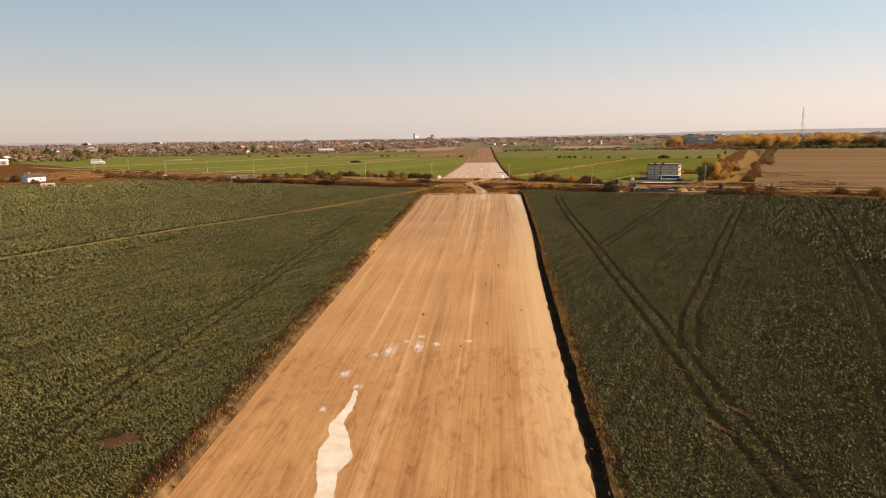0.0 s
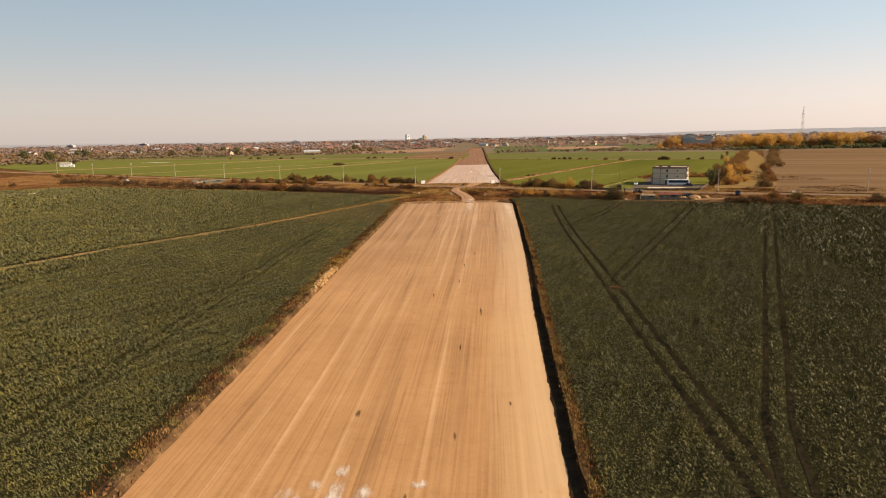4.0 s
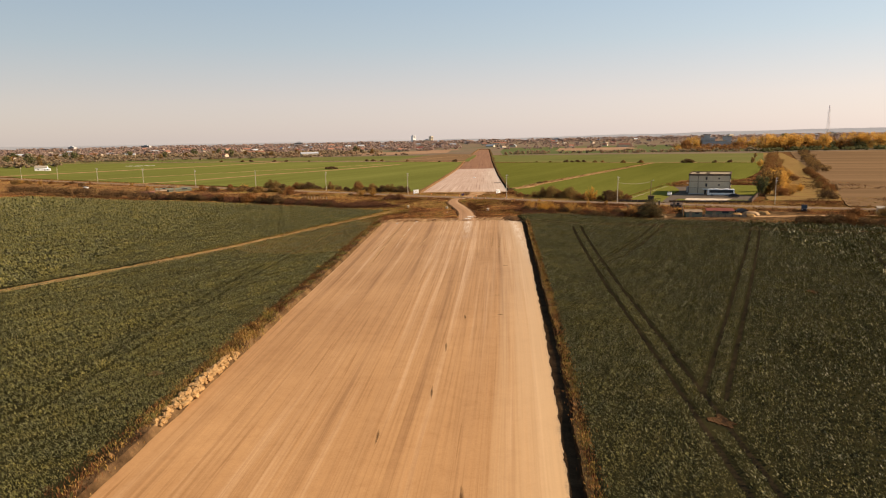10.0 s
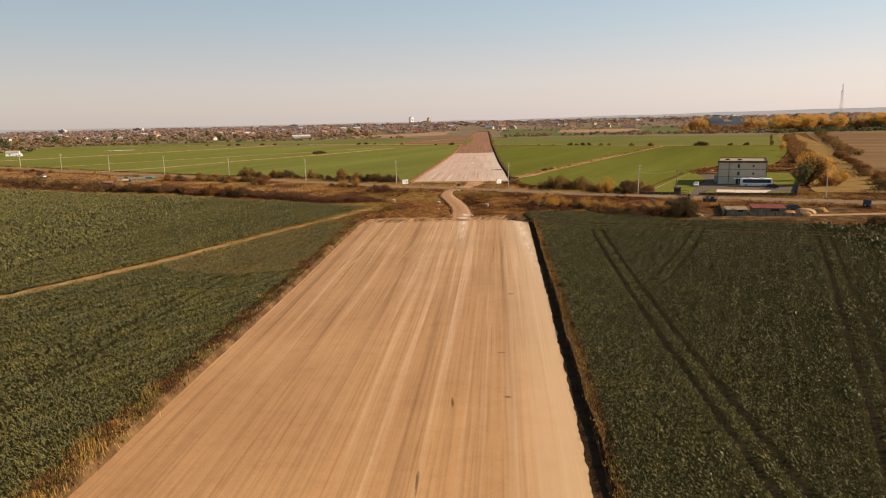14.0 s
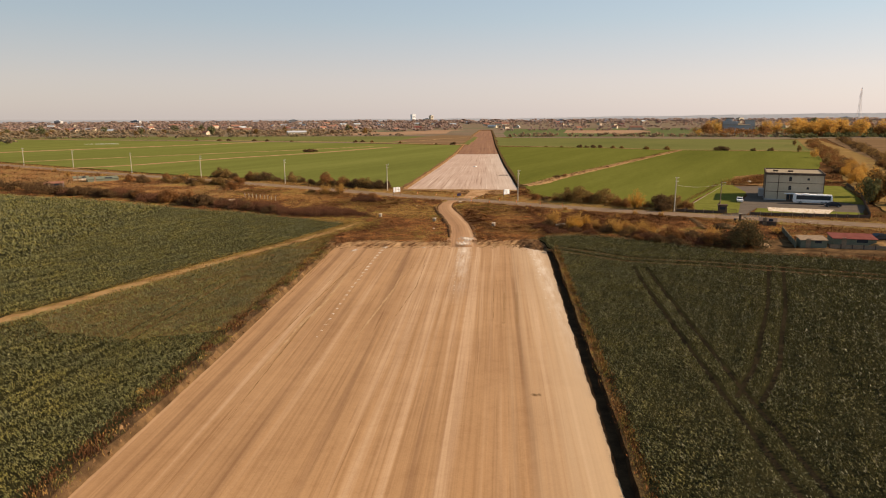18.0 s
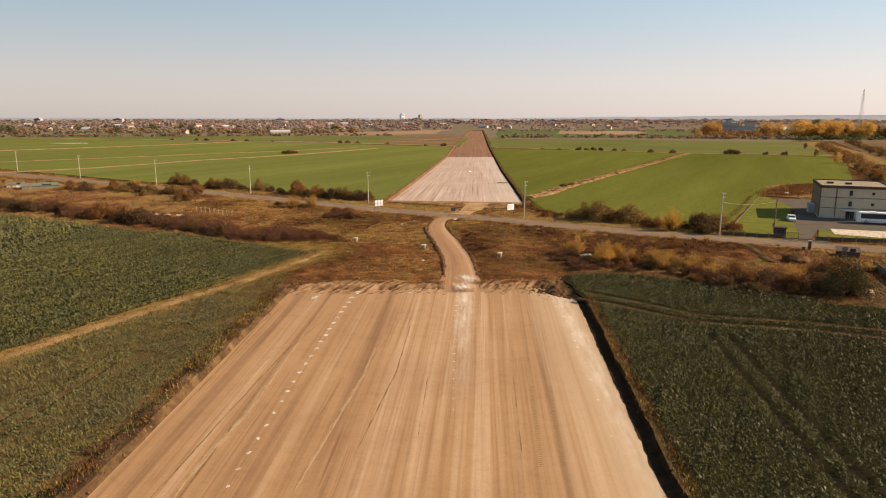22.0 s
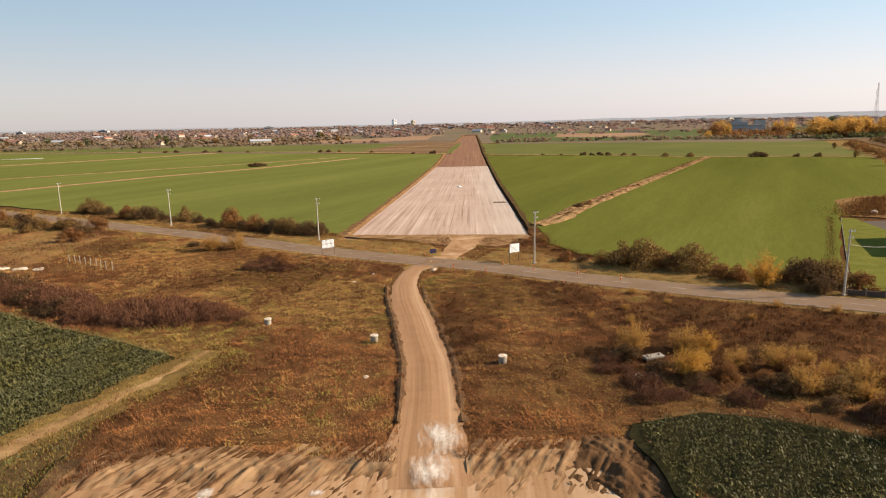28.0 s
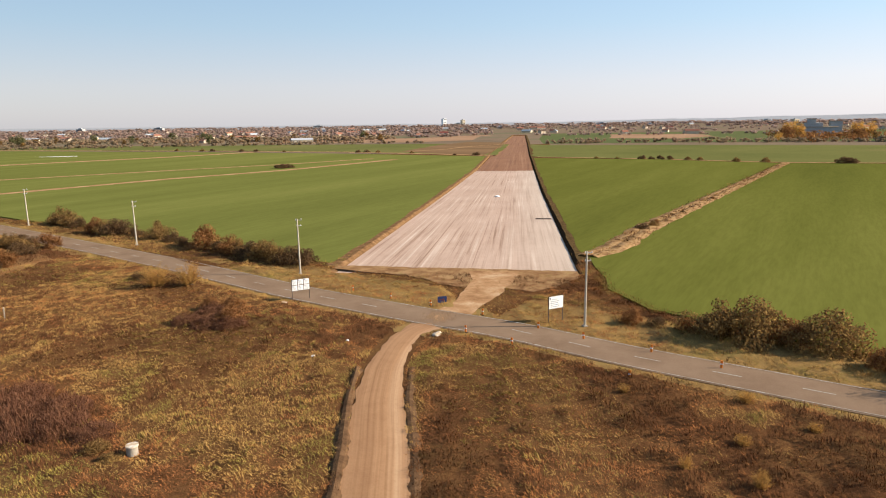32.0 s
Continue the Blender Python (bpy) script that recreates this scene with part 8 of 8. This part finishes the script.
# grey-blue of distance haze painted into the hill colour
M["hill"] = surf("hazed_hill", [(0.3, (0.25, 0.26, 0.28)), (0.7, (0.31, 0.315, 0.325))], 0.006, None, 0.05, 1.0, 0.3, 1.0)


def wood(name, spots, leaves, leaf, label, seed, mat_name="farwood", hh=(5, 10), wide=(1.0, 1.7), sub=0, clumps=5):
    """A far wood: many small crowns, each of uneven clumps of foliage with loose leaf masses round them, joined."""
    g = np.random.default_rng(seed)
    out, blob = [], []
    for x, y in spots:
        h = g.uniform(*hh)
        w = h * g.uniform(*wide)
        k = 5 if not sub else clumps
        q = 1.0 if not sub else 0.72
        blobs = [(x + g.uniform(-1, 1) * w * 0.42, y + g.uniform(-1, 1) * w * 0.42, h * g.uniform(0.22, 0.78), w * q * g.uniform(0.26, 0.4), w * q * g.uniform(0.26, 0.4), h * q * g.uniform(0.24, 0.38)) for _ in range(k)]
        out.append(crown(blobs, leaves * (1 + sub), leaf * (1 + 0.35 * sub), g, 0.6, 0.28 if not sub else 1.1))
        blob += blobs
    quads = np.concatenate(out)
    if not sub:
        tagged(new(name, quads_mesh(name, quads, M[mat_name])), label, "wood", kind="stuff")
        return
    v, f = KNOB[sub]
    B = np.array(blob)
    V = B[:, None, :3] + v[None] * B[:, None, 3:] * g.uniform(0.5, 0.95, (len(B), len(v), 1))
    V[:, :, 2] = np.maximum(V[:, :, 2], 0.0)
    nb, nv = len(B), len(v)
    tri = (f[None] + (np.arange(nb) * nv)[:, None, None]).reshape(-1, 3)
    nq = len(quads)
    me = bpy.data.meshes.new(name)
    me.vertices.add(nb * nv + nq * 4)
    me.vertices.foreach_set("co", np.concatenate([V.reshape(-1, 3), quads.reshape(-1, 3)]).astype(np.float32).ravel())
    me.loops.add(len(tri) * 3 + nq * 4)
    me.loops.foreach_set("vertex_index", np.concatenate([tri.ravel(), nb * nv + np.arange(nq * 4)]).astype(np.int32))
    me.polygons.add(len(tri) + nq)
    me.polygons.foreach_set("loop_start", np.concatenate([np.arange(len(tri)) * 3, len(tri) * 3 + np.arange(nq) * 4]).astype(np.int32))
    me.polygons.foreach_set("use_smooth", np.arange(len(tri) + nq) < len(tri))
    me.materials.append(M[mat_name])
    me.update(calc_edges=True)
    tagged(new(name, me), label, "wood", kind="stuff")


g = np.random.default_rng(77)


def scatter(n, poly):
    xs, ys = [p[0] for p in poly], [p[1] for p in poly]
    out = []
    while len(out) < n:
        px, py = g.uniform(min(xs), max(xs), n), g.uniform(min(ys), max(ys), n)
        k = inside(px, py, poly)
        out += list(zip(px[k], py[k]))
    return out[:n]


PL = "dull patchwork of far fields and gardens"
sheet("far_plain", [(-3200, 1180), (-700, 1000), (-300, 940)] + [(edge(y, -1) - 4, y) for y in (800, 900, 1000, 1200, 1400)] + [(94, 3400), (-3600, 3400)], 0.12, M["plain"], PL, "field", 60.0, 3.0)
sheet("far_plain", [(edge(y, 1) + 4, y) for y in (1400, 1200, 1000, 900, 780)] + [(440, 905), (1000, 800), (3200, 1100), (3600, 3400), (94, 3400)], 0.12, M["plain"], PL, "field", 60.0, 3.0)
# belts of trees before and between the houses of the town
wood("town_trees", scatter(1000, [(-1300, 1180), (-700, 990), (-560, 1050), (-470, 1170), (-250, 1140), (-60, 1190), (-100, 1290), (-420, 1330), (-1300, 1400)]), 34, 0.7, "autumn trees between the houses of a town", 1, hh=(4, 8), wide=(1.5, 2.4), sub=1)
wood("town_trees", scatter(420, [(-1500, 1050), (-700, 830), (-430, 860), (-560, 1040), (-760, 1080), (-1400, 1300)]), 30, 0.7, "autumn trees between the farm halls", 21, hh=(4, 8), wide=(1.4, 2.2), sub=1)
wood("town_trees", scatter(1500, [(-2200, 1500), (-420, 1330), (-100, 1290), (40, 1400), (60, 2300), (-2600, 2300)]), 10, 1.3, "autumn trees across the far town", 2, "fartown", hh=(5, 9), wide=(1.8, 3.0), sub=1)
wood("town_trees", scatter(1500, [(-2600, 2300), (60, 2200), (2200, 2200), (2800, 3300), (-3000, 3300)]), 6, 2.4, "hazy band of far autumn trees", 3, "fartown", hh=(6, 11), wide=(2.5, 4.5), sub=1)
wood("far_hedges", scatter(170, [(-640, 1040), (-520, 1022), (-250, 1060), (-40, 1075), (-40, 1095), (-260, 1085), (-520, 1060)]), 40, 0.5, "brown hedge at the far edge of the fields", 4, hh=(3, 5), sub=1)
wood("far_hedges", scatter(95, [(90, 1000), (240, 985), (420, 930), (430, 950), (250, 1010), (95, 1030)]), 40, 0.45, "scattered brown hedge beyond the green field", 5, hh=(3, 6.5), sub=1)
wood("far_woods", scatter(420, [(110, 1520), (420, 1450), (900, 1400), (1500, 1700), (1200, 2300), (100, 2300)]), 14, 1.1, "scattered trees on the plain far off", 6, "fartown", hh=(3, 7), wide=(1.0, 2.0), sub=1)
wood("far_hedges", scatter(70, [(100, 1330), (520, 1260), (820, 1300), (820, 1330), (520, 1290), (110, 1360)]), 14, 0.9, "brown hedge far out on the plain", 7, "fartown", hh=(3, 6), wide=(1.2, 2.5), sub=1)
wood("wood_understorey", scatter(330, [(395, 905), (440, 925), (600, 893), (900, 815), (910, 850), (620, 935), (430, 975)]), 34, 1.3, "dark green and brown undergrowth along the ploughed field", 8, "leaf_green", (3, 6.5))
wood("wood_understorey", scatter(120, [(330, 960), (500, 930), (520, 1040), (470, 1120), (340, 1100)]), 30, 1.3, "rusty trees round the grey building", 9, "leaf_rust", (6, 11))

spots = [(-128 - 108 * f + g.uniform(-2, 2), 408 + 66 * f + g.uniform(-2, 3)) for f in np.linspace(0, 1, 64)]
wood("hedge", spots, 300, 0.22, "dark brown hedge along the far side of the field", 12, "leaf_dark", (3, 5.5))
for sd, key, off in ((13, "leaf_olive", 0), (14, "leaf_rust", 0), (15, "leaf_dark", 1), (16, "leaf_olive", 1)):
    spots = []
    for f in np.linspace(0.3, 1, 46):
        x, y = (143 + 206 * f, 364 + 420 * f) if off == 0 else (167 + 246 * f, 355 + 496 * f)
        spots.append((x + g.uniform(-3.5, 4.5), y + g.uniform(-5, 5)))
    wood("lane_bushes", spots, 300, 0.28, "overgrown autumn bushes along the lane", sd, key, (2.5, 5.5), (0.8, 1.3))

# line of golden trees behind the ploughed field
for k in range(64):
    f = k / 63
    x = 420 + 430 * f + rnd.uniform(-6, 6)
    y = 962 - 98 * f + rnd.uniform(-8, 22)
    key = "ytree" if rnd.random() < 0.8 else rnd.choice(("otree", "gtree"))
    if 0.42 < f < 0.5 or 0.6 < f < 0.64:
        key = "gtree"
    put(key, x, y, rnd.uniform(1.4, 2.0), rnd.uniform(1.2, 1.55) if key == "ytree" else rnd.uniform(1.0, 1.3), group="golden trees behind the ploughed field")
for x, y, k, s in ((372, 1080, "ytree", 1.45), (384, 1086, "ytree", 1.35), (452, 1090, "ytree", 1.4), (466, 1092, "ytree", 1.35), (480, 1060, "dtree", 2.0), (492, 1050, "gtree", 1.8), (350, 1040, "otree", 1.2), (362, 1030, "ytree", 0.9), (340, 1010, "otree", 1.1), (326, 1000, "ytree", 0.7), (508, 1010, "ytree", 1.4), (520, 1000, "ytree", 1.4), (400, 1030, "dtree", 0.9), (415, 1025, "otree", 0.9), (432, 1020, "dtree", 0.9)):
    put(k, x, y, s, group="trees round the grey building")
for k in range(120):
    x, y = scatter(1, [(-900, 860), (-430, 870), (-560, 1040), (-470, 1140), (-200, 1120), (-60, 1170), (-140, 1300), (-1000, 1350)])[0]
    put(rnd.choice(("gtree", "dtree", "dtree", "dtree", "dtree")), x, y, rnd.uniform(0.8, 1.35), group="trees of the town edge")

# grey office block among the trees
gb = thing("grey_office_block", pose(406, 1082, 0, 0, 0, -20), "stepped grey-blue office block among golden trees", "building")
part("wall", boxes((-17, 17, -8, 8, 0, 12)), M["greywall"], gb)
part("upper_wall", boxes((-17, 2, -7, 9, 12, 17)), M["greywall"], gb)
part("roof_house", boxes((-13, -5, -4, 6, 17, 21)), M["greywall"], gb)
part("roof", boxes((-17.5, 17.5, -8.6, 8.6, 12, 12.5)), M["roof"], gb)
part("roof_edge", boxes((-14, -4, -5, 7, 21, 21.6)), M["brown"], gb)
M["bluepane"] = surf("blue_glazing", [(0.3, (0.36, 0.37, 0.40)), (0.7, (0.44, 0.45, 0.47))], 0.3, None, 2.0, 0.45, 0.0, 0.01)
for row, z in enumerate((1.5, 5.0, 8.4)):
    for k in range(8):
        x = -14.7 + k * 4.2
        fr = part("window", boxes((x - 1.75, x + 1.75, -8.12, -8.02, z, z + 2.1)), M["white"] if row == 1 else M["grey"], gb)
        part("pane", boxes((x - 1.5, x + 1.5, -8.2, -8.125, z + 0.2, z + 1.9)), M["bluepane"], fr)
bb = thing("grey_office_block", pose(438, 1112, 0, 0, 0, -20), "dark grey block rising behind the trees", "building")
part("wall", boxes((-6, 6, -8, 8, 0, 18)), M["greywall"], bb)
part("roof", boxes((-6.4, 6.4, -8.4, 8.4, 18, 18.6)), M["brown"], bb)
for k in range(3):
    part("window", boxes((-5 + k * 3.6, -3 + k * 3.6, -8.1, -8.02, 12, 14.5)), M["bluepane"], bb)

# lattice mast
mast = thing("lattice_mast", pose(606, 1142, 0), "tall red and white lattice telecom mast", "mast")
MH = 62.0
def leg_at(i, z):
    a = math.pi / 4 + i * math.pi / 2
    r = 3.4 * (1 - z / MH) + 0.55
    return Vector((r * math.cos(a), r * math.sin(a), z))
M["mast"] = surf("mast_paint", [(0.3, (0.80, 0.62, 0.58)), (0.7, (0.85, 0.74, 0.70))], 0.2, None, 1.0, 0.6, 0.0, 0.01)
for i in range(4):
    bm = bmesh.new()
    rod(bm, leg_at(i, 0), leg_at(i, MH), 0.12, 0.09, 6)
    part("leg", bm, M["mast"], mast)
for k in range(12):
    z0, z1 = MH * k / 12, MH * (k + 1) / 12
    for i in range(4):
        bm = bmesh.new()
        rod(bm, leg_at(i, z0), leg_at((i + 1) % 4, z1), 0.05, 0.05, 5)
        rod(bm, leg_at((i + 1) % 4, z0), leg_at(i, z1), 0.05, 0.05, 5)
        rod(bm, leg_at(i, z1), leg_at((i + 1) % 4, z1), 0.05, 0.05, 5)
        part("brace", bm, M["mast"], mast)
for z, a in ((54, 20), (50, 140), (46, 250), (36, 80)):
    part("antenna", boxes((-0.35, 0.35, -0.2, 0.2, z - 1.4, z + 1.4), bevel=0.05), M["white"], mast, at=pose(1.5 * math.cos(radians(a)), 1.5 * math.sin(radians(a)), 0, 0, 0, a))

# houses of the town
HG = "houses of the far town"
ROOFS = [M["tile"], M["tile"], M["grey"], M["brown"], M["redroof"]]
WALLS = [M["lime"], M["cream"], M["cream"], M["lime"]]
PRO = []
for k in range(8):
    w = 10 + 5 * (k % 3)
    h = gable_house(pose(-560 - 37 * k, 930 + 24 * k, 0, 0, 0, 20 + 40 * (k % 4)), w, 8, 3.2 + 1.6 * (k % 2), 2.6, WALLS[k % 4], ROOFS[k % 5], ("pale plastered village house with a gabled red roof" if k % 5 < 2 else "pale plastered village house with a dark gabled roof"), wins=3, group=HG)
    PRO.append(h)
for x, y in scatter(52, [(-1500, 1080), (-650, 870), (-560, 1060), (-470, 1160), (-200, 1150), (-40, 1250), (30, 1600), (-300, 2000), (-1700, 1900)]):
    copy_thing(rnd.choice(PRO), pose(x, y, 0, 0, 0, rnd.uniform(0, 180)))
for x, y in scatter(60, [(-1500, 1500), (-180, 1300), (40, 1400), (60, 2300), (-2000, 2300)]):
    copy_thing(rnd.choice(PRO), pose(x, y, 0, 0, 0, rnd.uniform(0, 180)))
for x, y in scatter(40, [(100, 1450), (420, 1250), (800, 1500), (1000, 2300), (100, 2400), (-300, 2200)]):
    copy_thing(rnd.choice(PRO), pose(x, y, 0, 0, 0, rnd.uniform(0, 180)))
for x, y, w, d, h, roof, lb in ((-640, 800, 60, 14, 5, M["grey"], "long white farm hall with a grey roof"), (-520, 770, 38, 12, 4.5, M["white"], "long white farm hall at the field edge"), (-196, 1130, 26, 12, 4.5, M["bluepane"], "warehouse with a blue sheet roof among trees"), (-330, 1310, 34, 12, 5, M["tile"], "long hall with a red tiled roof in the town")):
    e = thing("hall", pose(x, y, 0, 0, 0, 24), lb, "hall", HG)
    part("wall", boxes((-w / 2, w / 2, -d / 2, d / 2, 0, h)), M["cream"], e)
    part("roof", profile_body([(-d / 2 - 0.5, h), (d / 2 + 0.5, h), (0, h + 2.2)], w + 1, 0), roof, e, at=pose(0, 0, 0, 0, 0, 90))
    for k in range(6):
        part("window", boxes((-w / 2 + w * (k + 0.3) / 6, -w / 2 + w * (k + 0.7) / 6, -d / 2 - 0.08, -d / 2 - 0.02, h * 0.4, h * 0.7)), M["glass"], e)


def tower_block(x, y, w, d, h, material, label, a=12):
    e = thing("tower_block", pose(x, y, 0, 0, 0, a), label, "tower block", "tower blocks on the horizon")
    part("wall", boxes((-w / 2, w / 2, -d / 2, d / 2, 0, h)), material, e)
    part("roof_house", boxes((-w * 0.2, w * 0.2, -d * 0.25, d * 0.25, h, h + 3)), M["grey"], e)
    n = int(h / 6)
    for k in range(n):
        part("window_band", boxes((-w * 0.42, w * 0.42, -d / 2 - 0.15, -d / 2 - 0.03, 3 + k * 6, 5.6 + k * 6)), M["glass"], e)


tower_block(-126, 3200, 17, 14, 31, M["white"], "tall white apartment tower on the horizon", 42)
tower_block(-46, 3240, 15, 14, 26, M["cream"], "tall pale apartment tower on the horizon", 42)
tower_block(-66, 3250, 34, 14, 11, M["cream"], "grey apartment block beside the towers")
for k in range(7):
    tower_block(rnd.uniform(-1900, 1500), rnd.uniform(2500, 3300), rnd.uniform(20, 40), 14, rnd.uniform(8, 15), rnd.choice((M["cream"], M["greywall"])), "low pale apartment block on the horizon", rnd.uniform(-30, 30))

# low wooded ridge that closes the view; its haze is in the colour
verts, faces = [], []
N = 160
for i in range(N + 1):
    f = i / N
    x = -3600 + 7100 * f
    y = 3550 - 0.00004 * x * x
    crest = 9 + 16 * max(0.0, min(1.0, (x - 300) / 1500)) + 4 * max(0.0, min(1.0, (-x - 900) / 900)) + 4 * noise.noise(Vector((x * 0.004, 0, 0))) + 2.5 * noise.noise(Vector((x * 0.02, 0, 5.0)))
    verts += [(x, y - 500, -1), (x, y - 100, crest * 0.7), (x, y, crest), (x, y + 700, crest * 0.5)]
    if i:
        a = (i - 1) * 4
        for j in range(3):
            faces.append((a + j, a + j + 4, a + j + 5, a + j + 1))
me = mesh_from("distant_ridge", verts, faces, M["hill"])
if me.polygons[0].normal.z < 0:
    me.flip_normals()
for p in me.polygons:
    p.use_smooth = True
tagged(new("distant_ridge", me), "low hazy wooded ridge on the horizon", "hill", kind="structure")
